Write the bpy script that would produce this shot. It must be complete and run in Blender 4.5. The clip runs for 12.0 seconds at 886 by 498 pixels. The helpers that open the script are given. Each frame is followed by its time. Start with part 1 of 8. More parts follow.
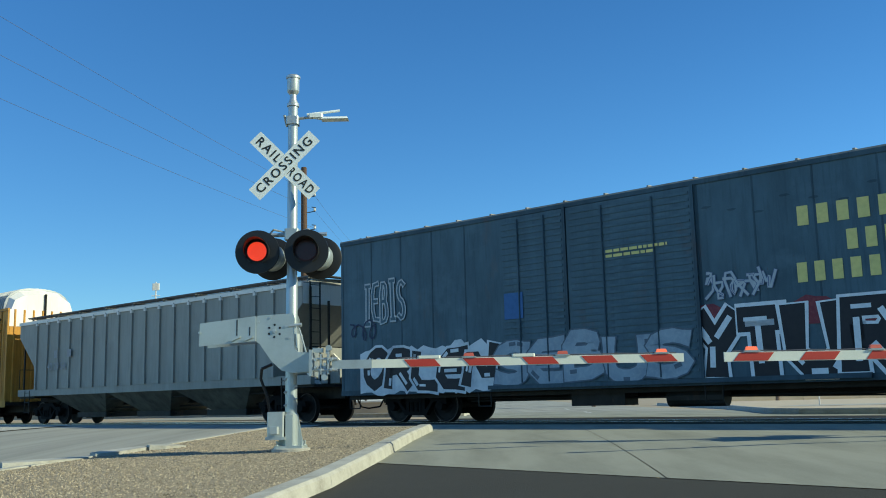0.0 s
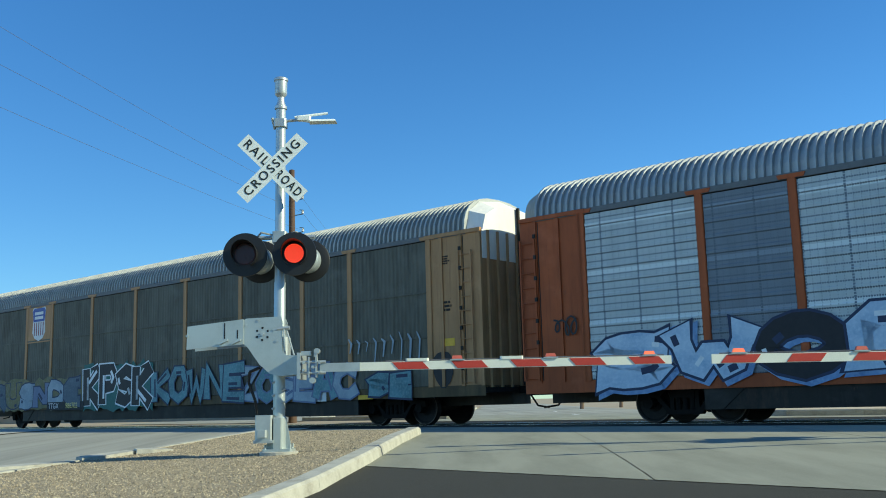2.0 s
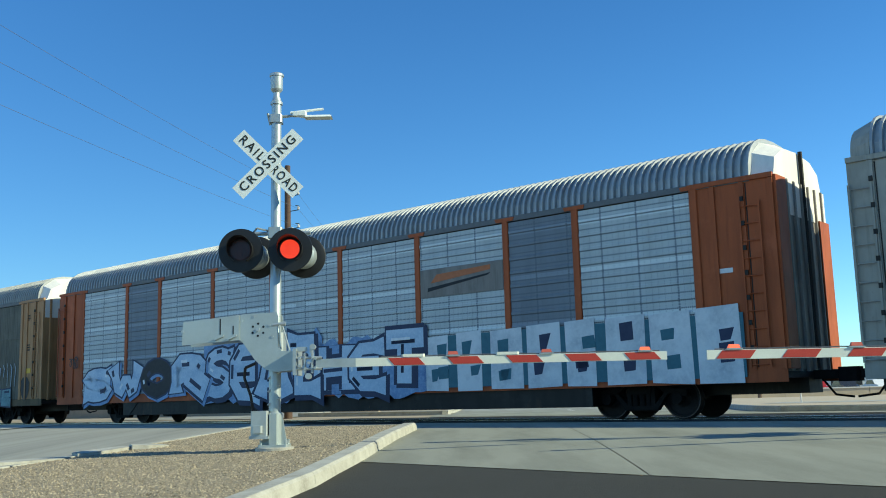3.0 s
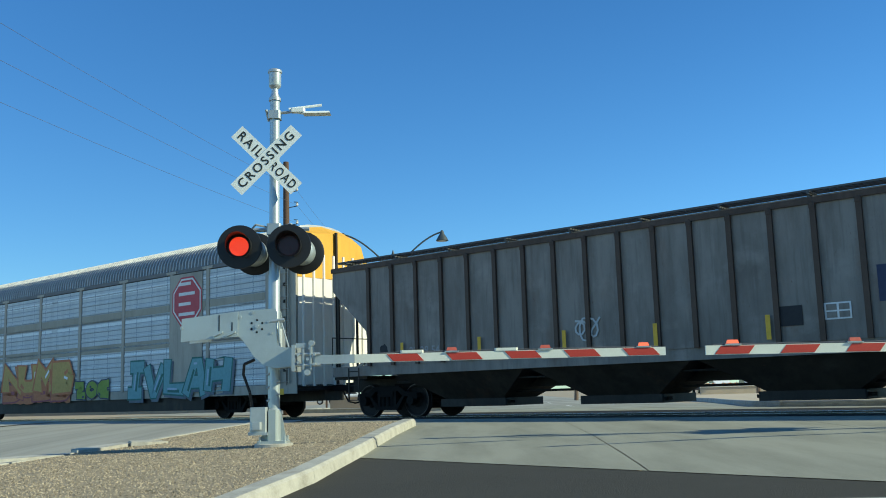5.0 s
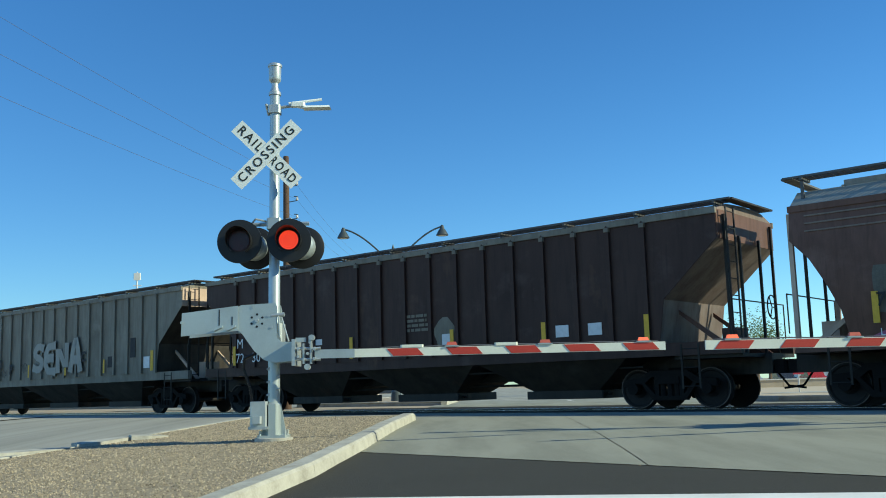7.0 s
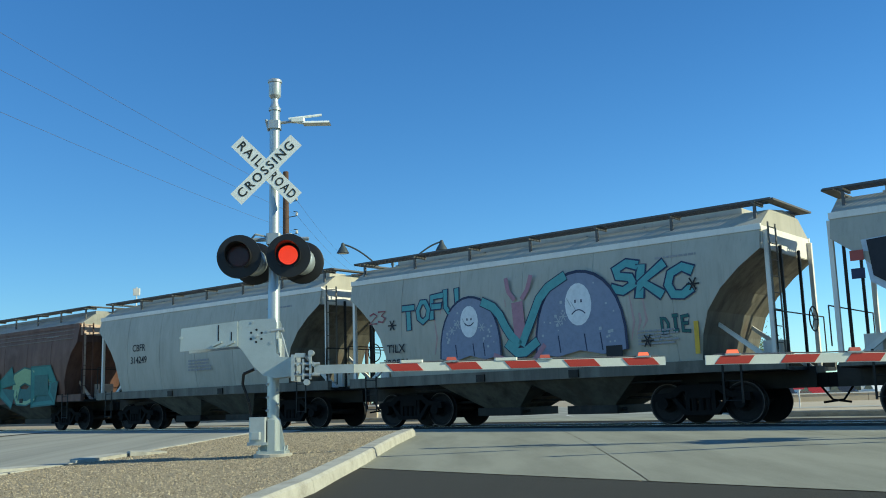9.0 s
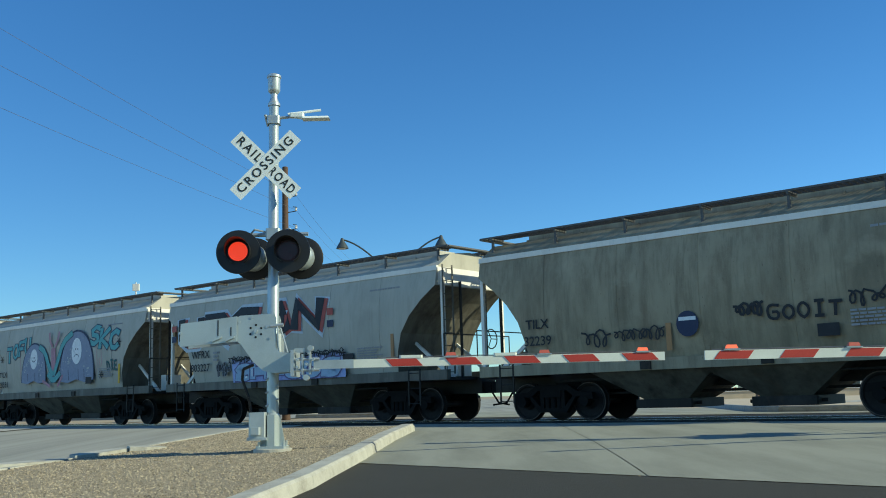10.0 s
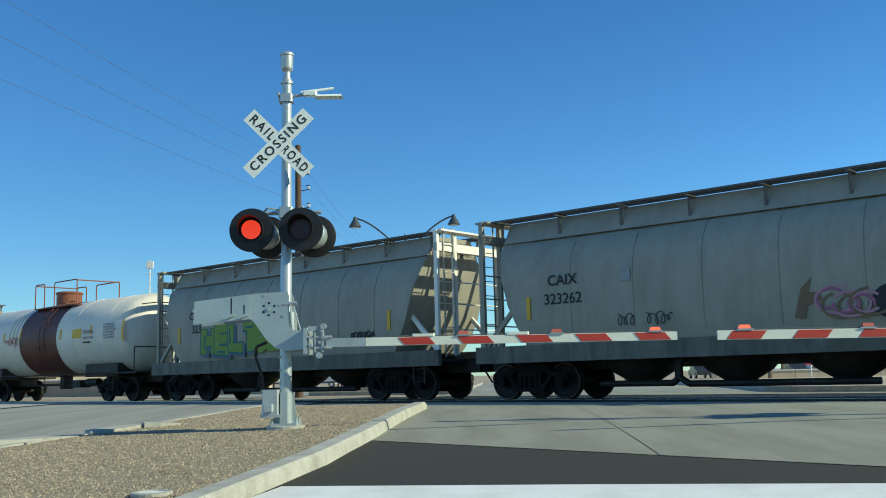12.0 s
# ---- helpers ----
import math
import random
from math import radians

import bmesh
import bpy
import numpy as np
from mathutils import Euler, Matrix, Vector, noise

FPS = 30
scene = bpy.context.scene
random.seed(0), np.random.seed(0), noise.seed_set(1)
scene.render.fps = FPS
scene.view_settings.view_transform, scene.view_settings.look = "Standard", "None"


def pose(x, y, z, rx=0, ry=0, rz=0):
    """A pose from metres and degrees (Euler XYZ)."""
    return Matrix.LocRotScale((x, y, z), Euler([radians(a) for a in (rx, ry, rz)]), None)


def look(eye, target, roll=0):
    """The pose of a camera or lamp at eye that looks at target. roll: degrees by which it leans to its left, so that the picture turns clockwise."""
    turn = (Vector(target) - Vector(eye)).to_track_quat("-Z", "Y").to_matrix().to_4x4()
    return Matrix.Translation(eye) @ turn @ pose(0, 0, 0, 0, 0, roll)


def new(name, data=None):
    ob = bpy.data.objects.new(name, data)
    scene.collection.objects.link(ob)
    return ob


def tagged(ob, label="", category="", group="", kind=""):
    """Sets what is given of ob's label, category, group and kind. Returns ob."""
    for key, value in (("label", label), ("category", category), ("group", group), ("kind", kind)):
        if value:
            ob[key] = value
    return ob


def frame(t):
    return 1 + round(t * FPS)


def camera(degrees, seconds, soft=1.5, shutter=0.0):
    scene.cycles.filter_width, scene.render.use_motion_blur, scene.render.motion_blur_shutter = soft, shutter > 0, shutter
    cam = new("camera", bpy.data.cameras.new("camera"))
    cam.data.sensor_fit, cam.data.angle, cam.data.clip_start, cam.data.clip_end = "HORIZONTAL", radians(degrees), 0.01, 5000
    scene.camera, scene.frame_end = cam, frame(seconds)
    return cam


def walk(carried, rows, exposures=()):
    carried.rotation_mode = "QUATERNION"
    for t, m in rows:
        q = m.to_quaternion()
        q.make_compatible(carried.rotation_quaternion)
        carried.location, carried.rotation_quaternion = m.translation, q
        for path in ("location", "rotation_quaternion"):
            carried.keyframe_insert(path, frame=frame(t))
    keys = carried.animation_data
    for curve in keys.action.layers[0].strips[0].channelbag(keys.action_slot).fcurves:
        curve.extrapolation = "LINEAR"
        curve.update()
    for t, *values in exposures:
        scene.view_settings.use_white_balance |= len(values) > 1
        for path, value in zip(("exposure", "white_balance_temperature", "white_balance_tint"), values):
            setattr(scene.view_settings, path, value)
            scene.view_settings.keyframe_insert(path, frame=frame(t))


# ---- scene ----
# camera: a phone held behind the windscreen of a waiting car, eye 1.25 m above the asphalt
cam = camera(49.5, 12.0, soft=1.0)
PATH = [
    (0.0, pose(0, 0, 0.63, 98.864, 1.418, 0.826)),
    (0.5, pose(0, 0, 0.63, 98.907, 1.457, 0.696)),
    (1.0, pose(0, 0, 0.63, 98.995, 1.474, 0.528)),
    (1.5, pose(0, 0, 0.63, 99.044, 1.515, 0.322)),
    (2.0, pose(0, 0, 0.63, 99.003, 1.593, 0.140)),
    (2.5, pose(0, 0, 0.63, 98.860, 1.588, -0.007)),
    (3.0, pose(0, 0, 0.63, 98.749, 1.599, -0.110)),
    (5.0, pose(0, 0, 0.63, 98.513, 1.708, -0.172)),
    (5.5, pose(0, 0, 0.63, 98.340, 1.674, -0.177)),
    (6.0, pose(0, 0, 0.63, 98.190, 1.661, -0.176)),
    (6.5, pose(0, 0, 0.63, 98.121, 1.660, -0.179)),
    (7.0, pose(0, 0, 0.63, 98.190, 1.661, -0.176)),
    (9.0, pose(0, 0, 0.63, 99.090, 1.697, -0.196)),
    (9.5, pose(0, 0, 0.63, 99.063, 1.655, -0.237)),
    (10.0, pose(0, 0, 0.63, 98.805, 1.721, -0.228)),
    (10.5, pose(0, 0, 0.63, 98.345, 1.648, -0.233)),
    (11.0, pose(0, 0, 0.63, 97.896, 1.597, -0.125)),
    (11.5, pose(0, 0, 0.63, 97.626, 1.522, 0.125)),
    (12.0, pose(0, 0, 0.63, 97.563, 1.417, 0.488)),
]
walk(cam, PATH, exposures=((0.0, 0.09, 7300, -9), (0.5, 0.07, 7300, -9), (1.0, 0.22, 7300, -9), (1.5, 0.23, 7300, -9), (2.5, 0.25, 7300, -9), (5.0, 0.17, 7300, -9), (9.5, 0.09, 7300, -9), (10.5, 0.03, 7300, -9), (12.0, 0.05, 7300, -9)))

# world and sun
SUN_AZ, SUN_EL = -17.0, 29.0
world = bpy.data.worlds.new("sky")
scene.world = world
world.use_nodes = True
wt = world.node_tree
sky = wt.nodes.new("ShaderNodeTexSky")
sky.sky_type, sky.sun_disc = "NISHITA", False
sky.sun_elevation, sky.sun_rotation = radians(SUN_EL), radians(SUN_AZ - 90)
sky.altitude, sky.air_density, sky.dust_density, sky.ozone_density = 600, 1.0, 0.3, 2.5
deep = wt.nodes.new("ShaderNodeHueSaturation")
deep.inputs["Saturation"].default_value = 1.22
wt.links.new(sky.outputs["Color"], deep.inputs["Color"])
clear = wt.nodes.new("ShaderNodeMix")  # clear dry air: a purer blue
clear.data_type, clear.blend_type = "RGBA", "MULTIPLY"
clear.inputs[0].default_value = 1.0
clear.inputs[7].default_value = (0.66, 0.94, 1.34, 1.0)
wt.links.new(deep.outputs["Color"], clear.inputs[6])
wt.links.new(clear.outputs[2], wt.nodes["Background"].inputs["Color"])
wt.nodes["Background"].inputs["Strength"].default_value = 0.126
sun = new("sun", bpy.data.lights.new("sun", "SUN"))
sun.data.energy, sun.data.angle, sun.data.color = 5.0, radians(0.5), (1.0, 0.965, 0.88)
to_sun = Vector((math.cos(radians(SUN_AZ)) * math.cos(radians(SUN_EL)), math.sin(radians(SUN_AZ)) * math.cos(radians(SUN_EL)), math.sin(radians(SUN_EL))))
sun.matrix_world = look(to_sun * 80, (0, 0, 0))

# ---- materials ----
def node(nt, kind, **kw):
    n = nt.nodes.new(kind)
    for k, v in kw.items():
        n.inputs[k].default_value = v
    return n


def mix_colour(nt, fac, a, b, blend="MIX"):
    m = nt.nodes.new("ShaderNodeMix")
    m.data_type, m.blend_type = "RGBA", blend
    for slot, v in ((0, fac), (6, a), (7, b)):
        if hasattr(v, "is_linked"):
            nt.links.new(v, m.inputs[slot])
        else:
            m.inputs[slot].default_value = v
    return m.outputs[2]


def ramp(nt, value, lo, hi):
    r = nt.nodes.new("ShaderNodeMapRange")
    r.inputs["From Min"].default_value, r.inputs["From Max"].default_value = lo, hi
    nt.links.new(value, r.inputs["Value"])
    return r.outputs["Result"]


def rgba(c):
    return (c[0], c[1], c[2], 1.0)


def surface(name, base, dark=None, light=None, scale=6.0, fine=60.0, rough=0.7, metal=0.0, bump=0.15, stretch=(1, 1, 1), dirt=0.5, wear=0.25, gloss=0.4):
    """Two scales of variation: broad stains from dark, fine grain, light wear; slight relief."""
    m = bpy.data.materials.new(name)
    m.use_nodes = True
    nt = m.node_tree
    bs = nt.nodes["Principled BSDF"]
    tc = nt.nodes.new("ShaderNodeTexCoord")
    mp = nt.nodes.new("ShaderNodeMapping")
    mp.inputs["Scale"].default_value = stretch
    nt.links.new(tc.outputs["Object"], mp.inputs["Vector"])
    big = node(nt, "ShaderNodeTexNoise", Scale=scale, Detail=6.0, Roughness=0.62)
    nt.links.new(mp.outputs["Vector"], big.inputs["Vector"])
    small = node(nt, "ShaderNodeTexNoise", Scale=fine, Detail=4.0, Roughness=0.6)
    nt.links.new(tc.outputs["Object"], small.inputs["Vector"])
    dark = dark or tuple(c * 0.55 for c in base)
    light = light or tuple(min(0.9, c * 1.35 + 0.02) for c in base)
    f1 = nt.nodes.new("ShaderNodeMath")
    f1.operation = "MULTIPLY"
    nt.links.new(ramp(nt, big.outputs["Fac"], 0.42, 0.72), f1.inputs[0])
    f1.inputs[1].default_value = dirt
    c = mix_colour(nt, f1.outputs[0], rgba(base), rgba(dark))
    f2 = nt.nodes.new("ShaderNodeMath")
    f2.operation = "MULTIPLY"
    nt.links.new(ramp(nt, small.outputs["Fac"], 0.45, 0.75), f2.inputs[0])
    f2.inputs[1].default_value = wear
    c = mix_colour(nt, f2.outputs[0], c, rgba(light))
    nt.links.new(c, bs.inputs["Base Color"])
    nt.links.new(ramp(nt, big.outputs["Fac"], -1.2, 1.8), bs.inputs["Roughness"])
    rr = nt.nodes.new("ShaderNodeMapRange")
    rr.inputs["To Min"].default_value, rr.inputs["To Max"].default_value = max(0.02, rough - 0.12), min(1, rough + 0.12)
    nt.links.new(big.outputs["Fac"], rr.inputs["Value"])
    nt.links.new(rr.outputs["Result"], bs.inputs["Roughness"])
    bs.inputs["Metallic"].default_value = metal
    bs.inputs["Specular IOR Level"].default_value = gloss
    bp = nt.nodes.new("ShaderNodeBump")
    bp.inputs["Strength"].default_value, bp.inputs["Distance"].default_value = bump, 0.02
    nt.links.new(small.outputs["Fac"], bp.inputs["Height"])
    nt.links.new(bp.outputs["Normal"], bs.inputs["Normal"])
    return m


def car_paint(name, base, dark=None, light=None, dirt=0.6, rough=0.6):
    """Weathered railcar paint: grime in long vertical runs, blotches of faded paint, rust specks."""
    sky_fill_tint = (0.86, 0.79, 0.68)  # sky fill offset in the paint colour: dimmer and warmer
    base, dark, light = [tuple(a * b for a, b in zip(c, sky_fill_tint)) if c else None for c in (base, dark, light)]
    m = surface(name, base, dark, light, scale=1.6, fine=45.0, rough=rough, bump=0.08, stretch=(1.6, 1.6, 0.35), dirt=dirt, wear=0.18, gloss=0.25)
    nt = m.node_tree
    bs = nt.nodes["Principled BSDF"]
    col = bs.inputs["Base Color"].links[0].from_socket
    tc = nt.nodes.new("ShaderNodeTexCoord")
    for scale, stretch, lo, hi, tone, amount in (
        (0.5, (1, 1, 0.7), 0.46, 0.66, tuple(c * 0.55 for c in base), 0.6),
        (0.9, (1, 1, 1.3), 0.55, 0.7, tuple(min(0.8, c * 1.25 + 0.03) for c in base), 0.45),
        (1.1, (1, 1, 0.5), 0.62, 0.76, (0.16, 0.085, 0.05), 0.4 if max(base) < 0.4 else 0.15),
        (5.0, (2.2, 2.2, 0.16), 0.52, 0.72, tuple(c * 0.5 for c in base), 0.55),
        (14.0, (1, 1, 0.4), 0.66, 0.74, (0.09, 0.045, 0.03), 0.5),
    ):
        mp = nt.nodes.new("ShaderNodeMapping")
        mp.inputs["Scale"].default_value = stretch
        nt.links.new(tc.outputs["Object"], mp.inputs["Vector"])
        n = node(nt, "ShaderNodeTexNoise", Scale=scale, Detail=5.0, Roughness=0.6)
        nt.links.new(mp.outputs["Vector"], n.inputs["Vector"])
        k = nt.nodes.new("ShaderNodeMath")
        k.operation = "MULTIPLY"
        nt.links.new(ramp(nt, n.outputs["Fac"], lo, hi), k.inputs[0])
        k.inputs[1].default_value = amount * min(1.0, dirt / 0.6) ** 1.5
        col = mix_colour(nt, k.outputs[0], col, rgba(tone))
    nt.links.new(col, bs.inputs["Base Color"])
    return m


def plain(name, base, rough=0.55, metal=0.0, gloss=0.4):
    return surface(name, base, scale=9.0, fine=90.0, rough=rough, metal=metal, bump=0.05, dirt=0.35, wear=0.15, gloss=gloss)


def glow(name, base, colour, strength):
    m = plain(name, base, 0.3)
    bs = m.node_tree.nodes["Principled BSDF"]
    bs.inputs["Emission Color"].default_value = rgba(colour)
    bs.inputs["Emission Strength"].default_value = strength
    return m


def perforated(name, base, hole, columns=3.3):
    """Galvanised screen sheet of an auto rack: rows of small punched slots in columns."""
    base = tuple(c * 0.8 for c in base)
    m = surface(name, base, tuple(c * 0.6 for c in base), tuple(min(0.9, c * 1.25) for c in base), scale=1.2, fine=50, rough=0.55, metal=0.0, bump=0.08, stretch=(2.5, 1, 0.5), dirt=0.45, wear=0.2)
    nt = m.node_tree
    bs = nt.nodes["Principled BSDF"]
    old = bs.inputs["Base Color"].links[0].from_socket
    tc = nt.nodes.new("ShaderNodeTexCoord")
    sep = nt.nodes.new("ShaderNodeSeparateXYZ")
    nt.links.new(tc.outputs["Object"], sep.inputs[0])

    def band(axis, period, duty):
        a = nt.nodes.new("ShaderNodeMath")
        a.operation = "FRACT"
        d = nt.nodes.new("ShaderNodeMath")
        d.operation = "DIVIDE"
        nt.links.new(sep.outputs[axis], d.inputs[0])
        d.inputs[1].default_value = period
        nt.links.new(d.outputs[0], a.inputs[0])
        c = nt.nodes.new("ShaderNodeMath")
        c.operation = "LESS_THAN"
        nt.links.new(a.outputs[0], c.inputs[0])
        c.inputs[1].default_value = duty
        return c.outputs[0]

    def both(a, b, op="MULTIPLY"):
        c = nt.nodes.new("ShaderNodeMath")
        c.operation = op
        nt.links.new(a, c.inputs[0])
        nt.links.new(b, c.inputs[1])
        return c.outputs[0]

    seam = both(band("Z", 1.14, 0.1), band("X", 40.0, 0.99))
    col = mix_colour(nt, seam, old, rgba(tuple(min(0.85, c * 1.35) for c in base)))
    slots = both(band("X", 0.05, 0.7), band("Z", 0.17, 0.2))
    cols = both(band("X", 0.155, 0.13), band("Z", 0.06, 0.55))
    wide = both(band("X", 0.93, 0.05), band("Z", 0.06, 0.7))
    soft = nt.nodes.new("ShaderNodeMath")
    soft.operation = "MULTIPLY"
    nt.links.new(cols, soft.inputs[0])
    soft.inputs[1].default_value = 0.45
    col = mix_colour(nt, both(both(slots, soft.outputs[0], "MAXIMUM"), wide, "MAXIMUM"), col, rgba(hole))
    nt.links.new(col, bs.inputs["Base Color"])
    return m


M = {
    "dirt": surface("desert_soil", (0.36, 0.29, 0.2), (0.25, 0.2, 0.13), (0.46, 0.38, 0.28), scale=0.25, fine=9, rough=0.95, bump=0.5, dirt=0.6, wear=0.4),
    "concrete": surface("road_concrete", (0.278, 0.275, 0.216), (0.15, 0.15, 0.115), (0.315, 0.31, 0.255), scale=0.7, fine=40, rough=0.88, bump=0.12, stretch=(1.5, 0.3, 1), dirt=0.85, wear=0.3),
    "asphalt": surface("asphalt", (0.04, 0.038, 0.029), (0.028, 0.027, 0.021), (0.085, 0.08, 0.062), scale=0.5, fine=70, rough=0.9, bump=0.5, dirt=0.5, wear=0.35),
    "old_asphalt": surface("old_asphalt", (0.32, 0.31, 0.26), (0.19, 0.185, 0.155), (0.38, 0.365, 0.31), scale=0.4, fine=60, rough=0.9, bump=0.35, stretch=(2.6, 0.12, 1), dirt=0.9, wear=0.3),
    "kerb": surface("kerb_concrete", (0.43, 0.415, 0.355), (0.24, 0.225, 0.185), (0.54, 0.52, 0.46), scale=2.6, fine=38, rough=0.92, bump=0.45, dirt=0.85, wear=0.45),
    "gravel_bed": surface("gravel_bed", (0.3, 0.24, 0.155), (0.15, 0.118, 0.075), (0.42, 0.36, 0.255), scale=4, fine=42, rough=0.95, bump=0.9, dirt=0.5, wear=0.6),
    "ballast": surface("ballast", (0.24, 0.22, 0.2), (0.12, 0.11, 0.1), (0.36, 0.34, 0.3), scale=2, fine=25, rough=0.95, bump=0.9),
    "rail": surface("rail_steel", (0.2, 0.15, 0.12), (0.1, 0.07, 0.05), scale=3, fine=50, rough=0.5, metal=0.7),
    "rail_top": surface("polished_rail", (0.5, 0.5, 0.5), scale=3, fine=50, rough=0.25, metal=1.0),
    "white_line": surface("road_paint", (0.78, 0.77, 0.72), (0.5, 0.49, 0.45), (0.85, 0.85, 0.82), scale=2, fine=30, rough=0.8, dirt=0.5),
    "galv": surface("galvanised_steel", (0.44, 0.48, 0.47), (0.26, 0.29, 0.28), (0.56, 0.59, 0.58), scale=5, fine=80, rough=0.4, metal=0.5, bump=0.05, dirt=0.4),
    "silver": surface("aluminium_paint", (0.42, 0.47, 0.46), (0.27, 0.31, 0.3), (0.56, 0.6, 0.58), scale=3, fine=70, rough=0.36, metal=0.45, bump=0.05, dirt=0.4),
    "sign_white": surface("sign_sheeting", (0.78, 0.82, 0.76), (0.62, 0.66, 0.6), (0.84, 0.86, 0.82), scale=4, fine=60, rough=0.4, bump=0.02, dirt=0.3, wear=0.1),
    "sign_black": plain("sign_black", (0.02, 0.025, 0.02), 0.5),
    "black": plain("black_enamel", (0.012, 0.013, 0.014), 0.45),
    "lens_off": plain("dark_red_lens", (0.05, 0.006, 0.006), 0.25),
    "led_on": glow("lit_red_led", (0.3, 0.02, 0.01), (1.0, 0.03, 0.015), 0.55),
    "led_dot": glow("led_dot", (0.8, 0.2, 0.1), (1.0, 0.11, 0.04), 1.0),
    "arm_lamp": glow("arm_lamp_lens", (0.8, 0.12, 0.07), (1.0, 0.2, 0.1), 0.6),
    "arm_lamp_dull": plain("arm_lamp_dull", (0.55, 0.12, 0.08), 0.4),
    "arm_white": surface("gate_white", (0.7, 0.71, 0.6), (0.5, 0.52, 0.43), (0.84, 0.85, 0.8), scale=3, fine=60, rough=0.5, bump=0.03, dirt=0.4),
    "arm_red": surface("gate_red", (0.46, 0.045, 0.03), (0.3, 0.035, 0.025), (0.55, 0.1, 0.07), scale=3, fine=60, rough=0.5, bump=0.03),
    "truck": surface("truck_iron", (0.013, 0.012, 0.011), (0.007, 0.006, 0.006), (0.03, 0.026, 0.022), scale=4, fine=40, rough=0.9, bump=0.25, gloss=0.1),
    "wheel": surface("wheel_steel", (0.02, 0.018, 0.017), (0.01, 0.009, 0.008), (0.05, 0.045, 0.04), scale=5, fine=40, rough=0.7, metal=0.15, gloss=0.2),
    "wheel_rim": surface("worn_wheel_rim", (0.09, 0.075, 0.07), (0.02, 0.018, 0.017), (0.2, 0.17, 0.16), scale=5, fine=40, rough=0.45, metal=0.5, bump=0.1, dirt=0.9),
    # bay paints: grime plus the under-car shade mixed into the colour
    "bay_grime_shade": car_paint("grimy_shaded_bay_paint", (0.19, 0.19, 0.17), (0.03, 0.028, 0.025), (0.16, 0.16, 0.145), dirt=0.9),
    "bay_dark": car_paint("sooty_shaded_bay_paint", (0.055, 0.05, 0.045), (0.02, 0.018, 0.016), dirt=0.9),
    "grating": plain("steel_grating", (0.1, 0.1, 0.096), 0.7),
    "tank_stain": plain("rusty_tank_stain", (0.5, 0.4, 0.22), 0.6),
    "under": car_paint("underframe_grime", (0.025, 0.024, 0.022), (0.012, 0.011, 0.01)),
    "box_blue": car_paint("faded_blue_paint", (0.085, 0.165, 0.235), (0.04, 0.075, 0.105), (0.16, 0.23, 0.28), dirt=0.55),
    "box_blue_dark": car_paint("dark_blue_paint", (0.055, 0.11, 0.16), (0.03, 0.055, 0.08)),
    "box_roof": car_paint("dull_roof_metal", (0.33, 0.34, 0.35), (0.2, 0.2, 0.2)),
    "letter_yellow": plain("letter_yellow", (0.72, 0.6, 0.2), 0.6),
    "faded_red": plain("faded_red", (0.28, 0.07, 0.08), 0.7),
    "bright_blue": plain("bright_blue_paint", (0.03, 0.12, 0.29), 0.6),
    "tan": car_paint("tan_paint", (0.5, 0.29, 0.15), (0.34, 0.185, 0.09), (0.4, 0.28, 0.17)),
    "gold": car_paint("yellow_ochre_paint", (0.62, 0.32, 0.06), (0.28, 0.14, 0.04), (0.6, 0.38, 0.14)),
    "brown_panel": car_paint("sooty_screen", (0.135, 0.138, 0.12), (0.06, 0.06, 0.05), (0.19, 0.19, 0.165), dirt=0.8),
    "grey_screen": perforated("grey_screen", (0.2, 0.23, 0.26), (0.1, 0.12, 0.14)),
    "silver_screen": perforated("galvanised_screen", (0.57, 0.61, 0.59), (0.12, 0.15, 0.18)),
    "pale_screen": perforated("pale_screen", (0.6, 0.65, 0.65), (0.2, 0.25, 0.29)),
    "orange": car_paint("oxide_orange_paint", (0.46, 0.11, 0.035), (0.24, 0.065, 0.03), (0.45, 0.17, 0.08)),
    "rack_grey": car_paint("light_grey_rack", (0.42, 0.42, 0.4), (0.25, 0.25, 0.24), (0.5, 0.51, 0.51), dirt=0.5),
    "roof_galv": surface("galvanised_roof", (0.33, 0.345, 0.345), (0.21, 0.22, 0.22), (0.44, 0.45, 0.45), scale=1.5, fine=40, rough=0.5, metal=0.1, bump=0.05),
    "roof_dull": surface("dull_galvanised_roof", (0.34, 0.35, 0.33), (0.19, 0.195, 0.185), (0.46, 0.47, 0.45), scale=1.5, fine=40, rough=0.6, metal=0.1, bump=0.05),
    "skirt_grey": plain("shaded_eave_steel", (0.13, 0.135, 0.135), 0.65),
    "sp_haze": plain("spray_grey_blue", (0.21, 0.24, 0.32), 0.6),
    "white_cap": car_paint("white_end_cap", (0.95, 0.97, 0.99), (0.7, 0.7, 0.7), dirt=0.3),
    "yellow_cap": car_paint("yellow_end_cap", (0.85, 0.48, 0.08), (0.5, 0.27, 0.05), dirt=0.3),
    "hop_grey": car_paint("grey_hopper_paint", (0.36, 0.385, 0.39), (0.2, 0.21, 0.21), (0.46, 0.48, 0.48), dirt=0.35),
    "hop_taupe": car_paint("taupe_hopper_paint", (0.275, 0.265, 0.265), (0.12, 0.105, 0.1), (0.37, 0.37, 0.38), dirt=0.65),
    "hop_taupe_rib": car_paint("rusty_rib", (0.1, 0.07, 0.058), (0.05, 0.035, 0.03)),
    "hop_olive": car_paint("olive_grey_hopper_paint", (0.25, 0.245, 0.22), (0.12, 0.1, 0.085), (0.34, 0.33, 0.3), dirt=0.65),
    "hop_brown": car_paint("oxide_brown_hopper_paint", (0.06, 0.032, 0.028), (0.03, 0.018, 0.016), (0.1, 0.06, 0.05), dirt=0.6),
